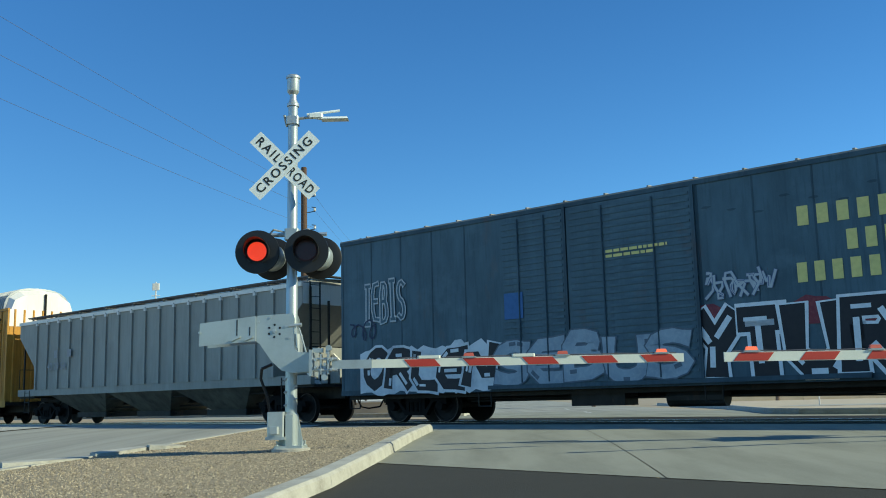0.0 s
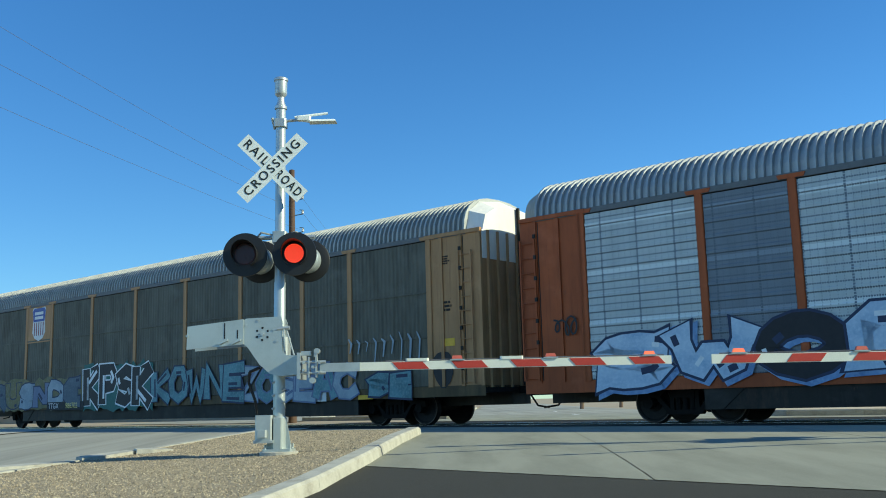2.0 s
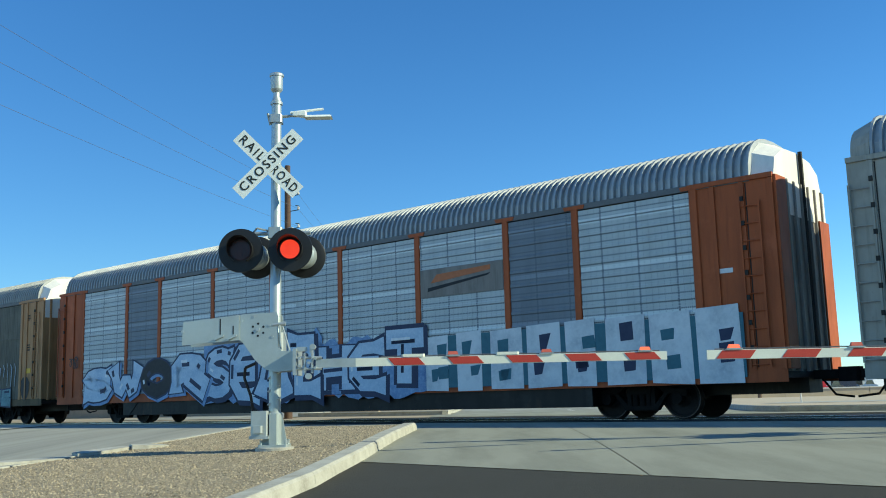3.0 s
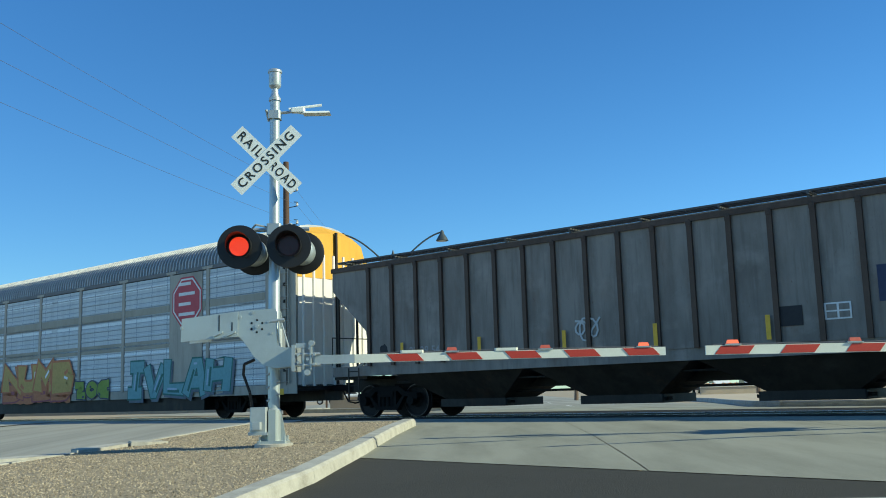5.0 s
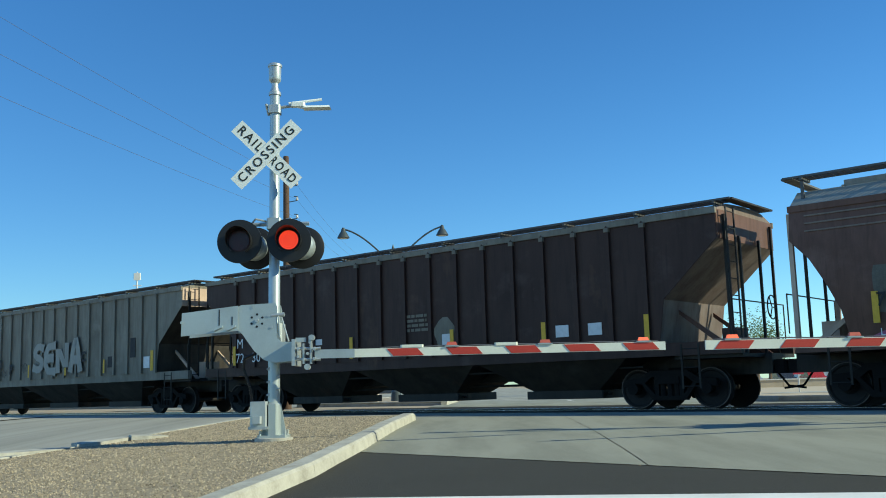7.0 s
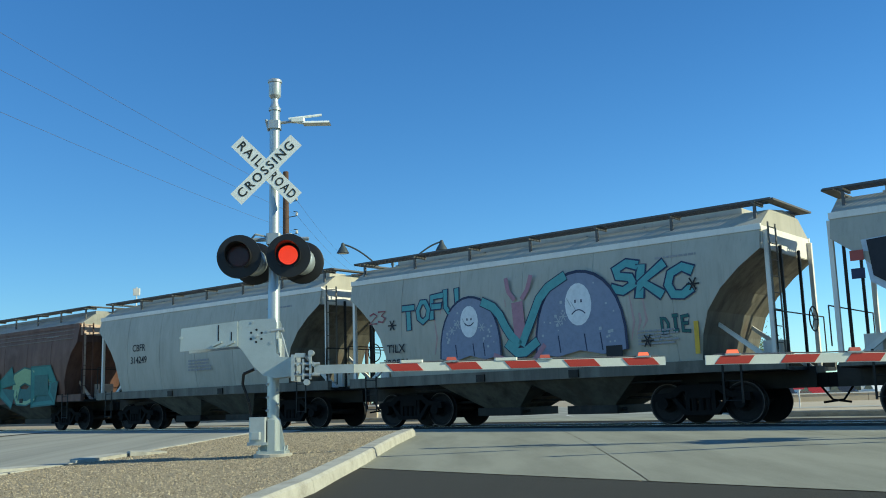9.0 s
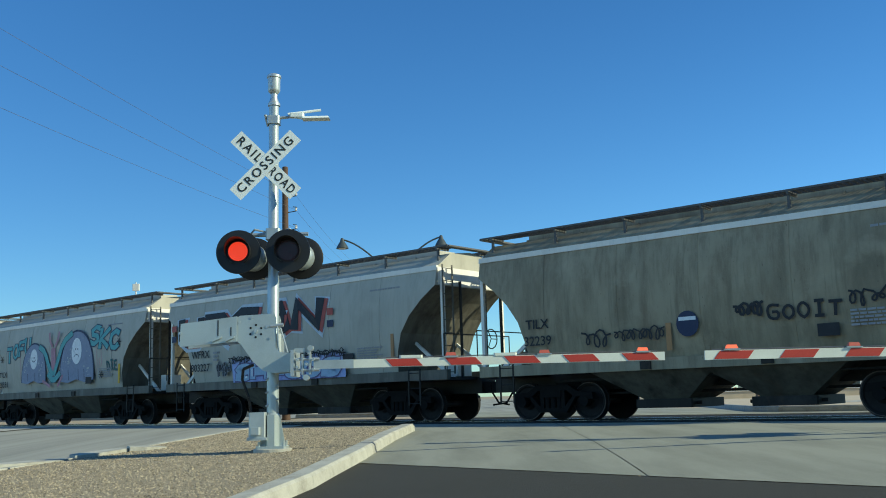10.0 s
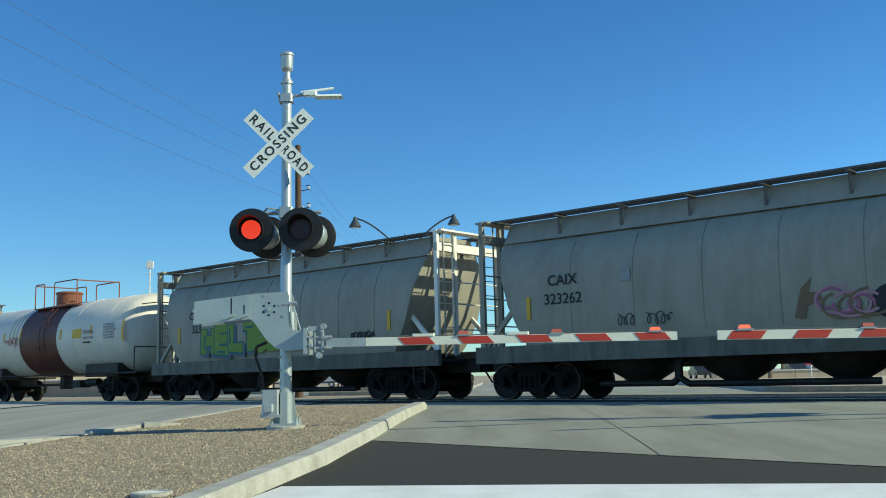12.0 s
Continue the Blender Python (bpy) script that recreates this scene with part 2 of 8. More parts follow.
    "hop_rust": car_paint("rust_brown_hopper_paint", (0.18, 0.098, 0.08), (0.06, 0.03, 0.025), (0.2, 0.13, 0.11), dirt=0.6),
    "hop_pale": car_paint("pale_grey_hopper_paint", (0.52, 0.53, 0.5), (0.31, 0.32, 0.3), (0.55, 0.56, 0.54), dirt=0.35),
    "hop_soot": car_paint("sooty_cream_hopper_paint", (0.4, 0.36, 0.27), (0.17, 0.14, 0.1), (0.52, 0.48, 0.38), dirt=0.85),
    # white paint; on sunward car ends it also stands for sunlight
    "hop_white": car_paint("white_and_sunlit_paint", (0.93, 0.96, 0.98), (0.7, 0.7, 0.66), dirt=0.3),
    "hop_peach": car_paint("faded_peach_end", (0.62, 0.5, 0.44), (0.45, 0.3, 0.22), dirt=0.5),
    "hop_sill": car_paint("grimy_grey_sill_paint", (0.19, 0.19, 0.175), (0.06, 0.058, 0.05), (0.27, 0.27, 0.25), dirt=0.9),
    "hop_blue": car_paint("blue_grey_hopper_paint", (0.38, 0.382, 0.35), (0.19, 0.19, 0.165), (0.4, 0.4, 0.37), dirt=0.35),
    "hop_brown_roof": car_paint("dusty_brown_roof", (0.26, 0.21, 0.19), (0.13, 0.1, 0.09)),
    "tank_white": car_paint("tank_white", (0.82, 0.82, 0.78), (0.6, 0.58, 0.5), dirt=0.35, rough=0.45),
    "tank_maroon": car_paint("tank_maroon", (0.13, 0.045, 0.035), (0.07, 0.025, 0.02), dirt=0.5, rough=0.5),
    "dome": car_paint("tank_dome", (0.3, 0.12, 0.075), (0.16, 0.06, 0.04)),
    "safety": plain("safety_yellow", (0.68, 0.4, 0.04), 0.6),
    "ink": plain("black_stencil", (0.02, 0.02, 0.022), 0.7),
    "white_ink": plain("white_stencil", (0.68, 0.68, 0.66), 0.7),
    "grey_ink": plain("grey_stencil", (0.3, 0.3, 0.3), 0.7),
    "sp_navy": plain("spray_navy", (0.016, 0.028, 0.072), 0.6),
    "sp_sky": plain("spray_sky", (0.3, 0.42, 0.54), 0.6),
    "sp_white": plain("spray_white", (0.74, 0.75, 0.74), 0.6),
    "sp_black": plain("spray_black", (0.0112, 0.0112, 0.0144), 0.6),
    "sp_red": plain("spray_red", (0.36, 0.072, 0.056), 0.6),
    "sp_teal": plain("spray_teal", (0.12, 0.3, 0.32), 0.6),
    "sp_lime": plain("spray_lime", (0.18, 0.26, 0.03), 0.6),
    "sp_dteal": plain("spray_dark_teal", (0.03, 0.13, 0.17), 0.6),
    "sp_dgreen": plain("spray_dark_green", (0.016, 0.12, 0.104), 0.6),
    "sp_yellow": plain("spray_yellow", (0.44, 0.28, 0.07), 0.6),
    "sp_orange": plain("spray_orange", (0.44, 0.136, 0.048), 0.6),
    "sp_pink": plain("spray_pink", (0.4, 0.2, 0.24), 0.6),
    "sp_purple": plain("spray_purple", (0.1, 0.085, 0.19), 0.6),
    "sp_slate": plain("spray_slate", (0.12, 0.16, 0.256), 0.6),
    "sp_grey": plain("spray_grey", (0.42, 0.44, 0.44), 0.6),
    "sp_ice": surface("spray_ice_blue", (0.46, 0.56, 0.65), (0.2, 0.34, 0.5), (0.66, 0.72, 0.78), scale=1.1, fine=14, rough=0.6, bump=0.04, stretch=(1, 1, 2.2), dirt=0.8, wear=0.5),
    "sp_halo": plain("spray_pale_halo", (0.5, 0.56, 0.6), 0.7),
    "sp_mid": surface("spray_mid_blue", (0.16, 0.28, 0.46), (0.07, 0.14, 0.28), (0.34, 0.46, 0.6), scale=1.3, fine=10, rough=0.6, bump=0.04, dirt=0.8, wear=0.6),
    "sp_aqua": surface("spray_pale_aqua", (0.1, 0.24, 0.27), (0.04, 0.095, 0.11), (0.26, 0.38, 0.38), scale=1.4, fine=14, rough=0.6, bump=0.04, dirt=0.8, wear=0.5),
    "sp_chalk": surface("spray_chalk_white", (0.64, 0.66, 0.66), (0.36, 0.4, 0.43), (0.72, 0.73, 0.72), scale=1.6, fine=12, rough=0.7, bump=0.04, dirt=0.9, wear=0.5),
    "sp_faint": surface("spray_faded_grey", (0.3, 0.36, 0.4), (0.15, 0.2, 0.24), (0.46, 0.5, 0.52), scale=1.5, fine=12, rough=0.7, bump=0.04, dirt=0.8, wear=0.5),
    "sp_dim": surface("spray_dim_slate", (0.1, 0.13, 0.16), (0.05, 0.07, 0.09), (0.2, 0.24, 0.27), scale=1.5, fine=12, rough=0.7, bump=0.04, dirt=0.8, wear=0.5),
    "sp_olive": surface("spray_olive_ochre", (0.18, 0.15, 0.06), (0.07, 0.1, 0.06), (0.26, 0.24, 0.2), scale=1.2, fine=8, rough=0.7, bump=0.04, dirt=0.9, wear=0.6),
    "sp_violet": surface("spray_violet_blue", (0.3, 0.36, 0.6), (0.18, 0.17, 0.4), (0.42, 0.52, 0.68), scale=1.2, fine=8, rough=0.7, bump=0.04, dirt=0.8, wear=0.6),
    "sp_pale_green": plain("spray_pale_green", (0.26, 0.42, 0.22), 0.6),
    "sp_jade": surface("spray_jade", (0.02, 0.19, 0.16), (0.01, 0.11, 0.1), (0.05, 0.26, 0.22), scale=1.5, fine=12, rough=0.6, bump=0.04, dirt=0.7, wear=0.4),
    "sp_mint": plain("spray_mint", (0.1, 0.34, 0.33), 0.6),
    "sp_rose": plain("spray_rose", (0.3, 0.09, 0.17), 0.6),
    "sp_brown": plain("spray_brown", (0.16, 0.1, 0.05), 0.6),
    "sp_pinkish": plain("spray_flame_pink", (0.46, 0.3, 0.28), 0.7),
    "spray_maroon": surface("spray_maroon", (0.2, 0.03, 0.04), (0.09, 0.03, 0.05), (0.28, 0.08, 0.08), scale=2, fine=14, rough=0.7, bump=0.04, dirt=0.8, wear=0.5),
    "hop_haze": car_paint("hazy_grey_paint", (0.2, 0.17, 0.17), (0.1, 0.06, 0.055), (0.3, 0.3, 0.3), dirt=0.8),
    "rack_sill": car_paint("grimy_ochre_sill", (0.14, 0.1, 0.05), (0.03, 0.025, 0.02), (0.22, 0.16, 0.08), dirt=0.9),
    "shadow_panel": surface("shadow_dark_crossing_panel", (0.022, 0.021, 0.02), (0.012, 0.011, 0.01), (0.045, 0.042, 0.036), scale=1.5, fine=40, rough=0.85, bump=0.3, dirt=0.6, wear=0.3, gloss=0.2),
    "shield_blue": plain("shield_blue", (0.03, 0.07, 0.3), 0.5),
    "sign_red": plain("sign_red", (0.42, 0.03, 0.05), 0.5),
    "wood": surface("creosoted_wood", (0.1, 0.06, 0.04), (0.05, 0.03, 0.02), (0.16, 0.11, 0.08), scale=2, fine=30, rough=0.9, stretch=(6, 6, 0.4), bump=0.3),
    "lamp_green": plain("dark_lamp_enamel", (0.05, 0.065, 0.07), 0.45),
    "wire": plain("wire", (0.1, 0.1, 0.11), 0.6),
    "stucco": surface("tan_stucco", (0.5, 0.41, 0.29), (0.36, 0.29, 0.2), (0.58, 0.5, 0.38), scale=1, fine=30, rough=0.9, bump=0.3),
    "stucco_white": surface("white_stucco", (0.68, 0.66, 0.6), (0.52, 0.5, 0.45), scale=1, fine=30, rough=0.9, bump=0.3),
    "roof_tile": surface("clay_roof", (0.3, 0.15, 0.09), scale=2, fine=20, rough=0.9, bump=0.4),
    "glass_dark": plain("dark_glass", (0.02, 0.025, 0.03), 0.08, 0.0, 0.8),
    "leaf": surface("leaves", (0.06, 0.1, 0.028), (0.03, 0.055, 0.015), (0.12, 0.16, 0.05), scale=2, fine=20, rough=0.7, bump=0.1, dirt=0.8, wear=0.5),
    "bark": surface("bark", (0.16, 0.11, 0.075), scale=5, fine=30, rough=0.95, bump=0.6),
    "tyre": plain("tyre", (0.02, 0.02, 0.02), 0.85),
    "car_white": plain("car_white", (0.75, 0.75, 0.74), 0.25, 0, 0.6),
    "car_dark": plain("car_dark", (0.03, 0.035, 0.045), 0.25, 0, 0.6),
    "car_red": plain("car_red", (0.35, 0.03, 0.03), 0.25, 0, 0.6),
    "car_silver": plain("car_silver", (0.45, 0.46, 0.47), 0.3, 0.5, 0.6),
    "barrier": plain("barrier_orange", (0.75, 0.2, 0.04), 0.6),
}


# ---- mesh building ----
class Build:
    """Collects simple solids into one mesh."""

    def __init__(self):
        self.v, self.f = [], []

    def add(self, verts, faces):
        k = len(self.v)
        self.v += [tuple(p) for p in verts]
        self.f += [tuple(i + k for i in f) for f in faces]
        return self

    def box(self, x0, x1, y0, y1, z0, z1, b=0.0):
        """A box; b: width of chamfers on its upright edges."""
        if b:
            ring = [(x0 + b, y0), (x1 - b, y0), (x1, y0 + b), (x1, y1 - b), (x1 - b, y1), (x0 + b, y1), (x0, y1 - b), (x0, y0 + b)]
        else:
            ring = [(x0, y0), (x1, y0), (x1, y1), (x0, y1)]
        n = len(ring)
        vs = [(x, y, z0) for x, y in ring] + [(x, y, z1) for x, y in ring]
        fs = [tuple(range(n))[::-1], tuple(range(n, 2 * n))] + [(i, (i + 1) % n, n + (i + 1) % n, n + i) for i in range(n)]
        return self.add(vs, fs)

    def prism(self, outline, y0, y1):
        """An outline in x, z, drawn out along y."""
        n = len(outline)
        vs = [(x, y0, z) for x, z in outline] + [(x, y1, z) for x, z in outline]
        fs = [tuple(range(n)), tuple(range(n, 2 * n))[::-1]] + [(i, n + i, n + (i + 1) % n, (i + 1) % n) for i in range(n)]
        return self.add(vs, fs)

    def slab(self, outline, z0, z1):
        """An outline in x, y (counter-clockwise), drawn up along z; z0, z1 numbers or functions of x, y."""
        n = len(outline)
        a = z0 if callable(z0) else (lambda x, y: z0)
        b = z1 if callable(z1) else (lambda x, y: z1)
        vs = [(x, y, a(x, y)) for x, y in outline] + [(x, y, b(x, y)) for x, y in outline]
        fs = [tuple(range(n))[::-1], tuple(range(n, 2 * n))] + [(i, (i + 1) % n, n + (i + 1) % n, n + i) for i in range(n)]
        return self.add(vs, fs)

    def rod(self, p, q, r, r2=None, n=8, caps=True):
        p, q = Vector(p), Vector(q)
        r2 = r if r2 is None else r2
        d = (q - p).normalized()
        a = d.orthogonal().normalized()
        b = d.cross(a)
        vs = []
        for c, rad in ((p, r), (q, r2)):
            vs += [c + a * math.cos(6.2832 * i / n) * rad + b * math.sin(6.2832 * i / n) * rad for i in range(n)]
        fs = [(i, (i + 1) % n, n + (i + 1) % n, n + i) for i in range(n)]
        if caps:
            fs += [tuple(range(n))[::-1], tuple(range(n, 2 * n))]
        return self.add(vs, fs)

    def path(self, pts, r, n=6):
        for p, q in zip(pts, pts[1:]):
            self.rod(p, q, r, n=n)
        return self

    def lathe(self, profile, axis="z", n=24, at=(0, 0, 0)):
        """Turns a profile of (distance along, radius) round an axis through at."""
        vs, fs = [], []
        for h, r in profile:
            for i in range(n):
                c, s = math.cos(6.2832 * i / n) * r, math.sin(6.2832 * i / n) * r
                p = {"z": (c, s, h), "x": (h, c, s), "y": (s, h, c)}[axis]
                vs.append((p[0] + at[0], p[1] + at[1], p[2] + at[2]))
        m = len(profile)
        for j in range(m - 1):
            fs += [(j * n + i, j * n + (i + 1) % n, (j + 1) * n + (i + 1) % n, (j + 1) * n + i) for i in range(n)]
        fs += [tuple(range(n))[::-1], tuple(range((m - 1) * n, m * n))]
        return self.add(vs, fs)

    def loft(self, rings, close=True):
        n = len(rings[0])
        vs = [p for r in rings for p in r]
        fs = []
        for j in range(len(rings) - 1):
            fs += [(j * n + i, j * n + (i + 1) % n, (j + 1) * n + (i + 1) % n, (j + 1) * n + i) for i in range(n)]
        if close:
            fs += [tuple(range(n))[::-1], tuple(range((len(rings) - 1) * n, len(rings) * n))]
        return self.add(vs, fs)

    def frustum(self, x0, x1, y0, y1, z0, X0, X1, Y0, Y1, z1):
        vs = [(x0, y0, z0), (x1, y0, z0), (x1, y1, z0), (x0, y1, z0), (X0, Y0, z1), (X1, Y0, z1), (X1, Y1, z1), (X0, Y1, z1)]
        return self.add(vs, [(3, 2, 1, 0), (4, 5, 6, 7), (0, 1, 5, 4), (1, 2, 6, 5), (2, 3, 7, 6), (3, 0, 4, 7)])

    def mesh(self, name, material, smooth=False):
        me = bpy.data.meshes.new(name)
        me.from_pydata(self.v, [], self.f)
        me.materials.append(material)
        bm = bmesh.new()
        bm.from_mesh(me)
        bmesh.ops.recalc_face_normals(bm, faces=bm.faces)
        if smooth:
            for f in bm.faces:
                f.smooth = True
            for e in bm.edges:
                if len(e.link_faces) == 2 and e.calc_face_angle(0) > 0.6:
                    e.smooth = False
        bm.to_mesh(me)
        bm.free()
        return me


def part(name, b, material, parent, label="", smooth=False, m=None):
    """Links a Build (or a ready mesh) as one mesh object under a thing or part."""
    me = b.mesh(name, M[material], smooth) if isinstance(b, Build) else b
    ob = new(name, me)
    ob.parent = parent
    if m is not None:
        ob.matrix_basis = m
    return tagged(ob, label)


def thing(name, label, category, m=None, group=""):
    ob = new(name)
    ob.empty_display_size = 0.3
    if m is not None:
        ob.matrix_basis = m
    return tagged(ob, label, category, group)


def structure(name, b, material, label="", category="", smooth=False):
    return tagged(new(name, b.mesh(name, M[material], smooth)), label, category, kind="structure")


def lettering(text, size, material, parent, m, name="lettering", width=None, offset=0.0, spacing=1.0):
    """Built-in font lettering as a flat mesh, standing in the local x, z plane and facing -y."""
    cu = bpy.data.curves.new(name, "FONT")
    cu.body, cu.size, cu.align_x, cu.align_y, cu.offset = text, size, "CENTER", "CENTER", offset
    cu.resolution_u, cu.space_character = 3, spacing
    tmp = bpy.data.objects.new(name, cu)
    scene.collection.objects.link(tmp)
    bpy.context.view_layer.update()
    me = bpy.data.meshes.new_from_object(tmp.evaluated_get(bpy.context.evaluated_depsgraph_get()))
    bpy.data.objects.remove(tmp)
    me.name = name
    me.materials.clear()
    me.materials.append(M[material])
    if width:
        xs = [v.co.x for v in me.vertices]
        k = width / max(1e-6, max(xs) - min(xs))
        me.transform(Matrix.Diagonal((k, 1, 1, 1)))
    me.transform(Matrix.Rotation(radians(90), 4, "X"))
    ob = new(name, me)
    ob.parent = parent
    ob.matrix_basis = m
    return ob


# ---- ground heights and the track's line ----
TRACK = radians(40.24)
ALONG = Vector((math.cos(TRACK), -math.sin(TRACK), 0))
AWAY = Vector((math.sin(TRACK), math.cos(TRACK), 0))
CENTRE = 20.84
FALL = ((-3000, -0.25), (-65.16, -0.25), (-15.2, -0.12), (-6.52, -0.02), (-3, 0), (3, 0), (5.43, -0.01), (8.69, -0.05), (10.86, -0.11), (11.95, -0.15), (13.03, -0.2), (14.12, -0.26), (16.29, -0.40), (18.46, -0.52), (21.72, -0.64), (27.15, -0.72), (65.16, -0.8), (3000, -0.8))


def near_track(d, s):
    """The plan's place d metres on the near side of the track's centre, s metres along it."""
    p = AWAY * (CENTRE - d) + ALONG * s
    return p.x, p.y


def fall(d):
    for (a, za), (b, zb) in zip(FALL, FALL[1:]):
        if d <= b:
            return za + (zb - za) * (d - a) / (b - a)
    return FALL[-1][1]


def gz(x, y):
    return fall(CENTRE - (AWAY.x * x + AWAY.y * y))


def sheet(b, outline, lift, step=1.0):
    """A ground-hugging sheet: the outline (x, y) cut into strips parallel to the track so that it follows the fall."""
    bm = bmesh.new()
    face = bm.faces.new([bm.verts.new((x, y, 0)) for x, y in outline])
    for d, _ in FALL[1:-1]:
        c = AWAY * (CENTRE - d)
        bmesh.ops.bisect_plane(bm, geom=bm.verts[:] + bm.edges[:] + bm.faces[:], plane_co=c, plane_no=AWAY)
    for v in bm.verts:
        v.co.z = gz(v.co.x, v.co.y) + lift
    bm.verts.index_update()
    b.add([v.co.copy() for v in bm.verts], [tuple(v.index for v in f.verts) for f in bm.faces])
    bm.free()
    return b


# ---- ground, roads, track ----
ground = Build()
ds = [d for d, _ in FALL]
ss = (-3000, -300, -60, 0, 60, 300, 3000)
ground.add([(*near_track(d, s), fall(d) - 0.02) for d in ds for s in ss], [(i * 7 + j, i * 7 + j + 1, (i + 1) * 7 + j + 1, (i + 1) * 7 + j) for i in range(len(ds) - 1) for j in range(6)])
structure("ground", ground, "dirt", "dry tan desert soil reaching the horizon", "ground")

ROAD = radians(2.71)


def by_road(u, w):
    """Plan place u metres right of the road's axis and w metres ahead along it."""
    return u * math.cos(ROAD) + w * math.sin(ROAD), -u * math.sin(ROAD) + w * math.cos(ROAD)


def cut_line(u, d):
    """Where the line u metres right of the road's axis lies d metres on the near side of the track."""
    a, b = by_road(u, 0), by_road(u, 1)
    fa, fb = AWAY.x * a[0] + AWAY.y * a[1], AWAY.x * b[0] + AWAY.y * b[1]
    return by_road(u, (CENTRE - d - fa) / (fb - fa))


# asphalt approach and the concrete apron in slabs either side of the track
structure("road", sheet(Build(), [by_road(-14, -34.3), by_road(11, -34.3), cut_line(11, 13.44), cut_line(-1.9, 12.02), cut_line(-14, 12.02)], 0.0), "asphalt", "dark asphalt approach lane", "road")
apron = thing("concrete_apron", "pale grey concrete crossing apron in large slabs", "pavement")
tagged(apron, kind="structure")
for u0, u1 in ((-1.9, 1.52), (1.535, 5.2), (5.215, 11.0)):
    for near in (True, False):
        a0, a1, d1 = (12.0 + (u0 + 1.9) * 0.11, 12.0 + (u1 + 1.9) * 0.11, 2.75) if near else (-2.75, -2.75, -17.38)
        part("slab", sheet(Build(), [cut_line(u0, a0), cut_line(u1, a1), cut_line(u1, d1), cut_line(u0, d1)], 0.004), "concrete", apron)
structure("road_far", sheet(Build(), [cut_line(-1.5, -17.40), cut_line(8.5, -17.40), by_road(8.5, 297.4), by_road(-1.5, 297.4)], 0.006), "old_asphalt", "grey asphalt road running on beyond the track", "road")
structure("road_opposite", sheet(Build(), [cut_line(-15.2, 14.01), cut_line(-4.8, 14.01), cut_line(-5.0, 2.75), cut_line(-15.2, 2.75)], 0.008), "old_asphalt", "worn grey concrete lanes beside the median", "road")
structure("pavement_opposite", sheet(Build(), [cut_line(-21, 15.20), cut_line(-15.25, 15.20), cut_line(-15.25, 2.75), cut_line(-21, 2.75)], 0.03), "kerb", "pale concrete pavement along the opposite lanes", "pavement")
structure("road_opposite_far", sheet(Build(), [cut_line(-17, -2.75), cut_line(-7.8, -2.75), by_road(-7.8, 297.4), by_road(-17, 297.4)], 0.008), "old_asphalt", "worn grey asphalt lanes beyond the track", "road")

# lines on the road
structure("stop_line", sheet(Build(), [(-1.75, 8.23), (7.5, 4.8), (7.5, 5.47), (-1.55, 8.83)], 0.012), "white_line", "white painted stop line on asphalt", "road marking")
structure("lane_line", sheet(Build(), [by_road(3.6, 41.2), by_road(3.72, 41.2), by_road(3.72, 44.6), by_road(3.6, 44.6)], 0.018), "white_line", "white painted lane dash", "road marking")
structure("lane_line", sheet(Build(), [by_road(3.6, 54.9), by_road(3.72, 54.9), by_road(3.72, 58.3), by_road(3.6, 58.3)], 0.018), "white_line", "white painted lane dash", "road marking")

# track: ballast, crossing panels, rails
bal = Build()
for s0, s1 in ((-400, -24), (14, 300)):
    bal.add([(*near_track(d, s), z) for s in (s0, s1) for d, z in ((2.9, -0.01), (1.6, -0.05), (-1.6, -0.05), (-2.9, -0.01))], [(0, 1, 5, 4), (1, 2, 6, 5), (2, 3, 7, 6)])
structure("track_bed", bal, "ballast", "grey stone ballast under the track", "track bed")
# panel colour is near black to deepen the train's shadow on the crossing
panels = tagged(thing("crossing_panels", "track crossing panels coloured near black for the train's shadow", "pavement"), kind="structure")
pm = Build().box(-1.2, 1.2, -0.68, 0.68, -0.08, -0.006, 0.02).mesh("panel", M["shadow_panel"])
po = Build().box(-1.2, 1.2, -0.95, 0.95, -0.08, -0.006, 0.02).mesh("panel", M["shadow_panel"])
for i in range(15):
    s = -22.6 + i * 2.43
    for d, me in ((0, pm), (1.76, po), (-1.76, po)):
        part("panel", me, "", panels, m=pose(*near_track(d, s), 0, 0, 0, -math.degrees(TRACK)))
for side in (-0.75, 0.75):
    prof = [(-0.07, -0.16), (0.07, -0.16), (0.07, -0.14), (0.012, -0.12), (0.012, -0.05), (0.036, -0.04), (0.036, -0.004), (0.028, 0.0), (-0.028, 0.0), (-0.036, -0.004), (-0.036, -0.04), (-0.012, -0.05), (-0.012, -0.12), (-0.07, -0.14)]
    rail = Build().loft([[(s, side + y, z) for y, z in prof] for s in (-400, 300)])
    ob = structure("rail", rail, "rail_top", "worn steel rail with a polished top", "rail")
    ob.matrix_basis = pose(*near_track(0, 0), 0, 0, 0, -math.degrees(TRACK))


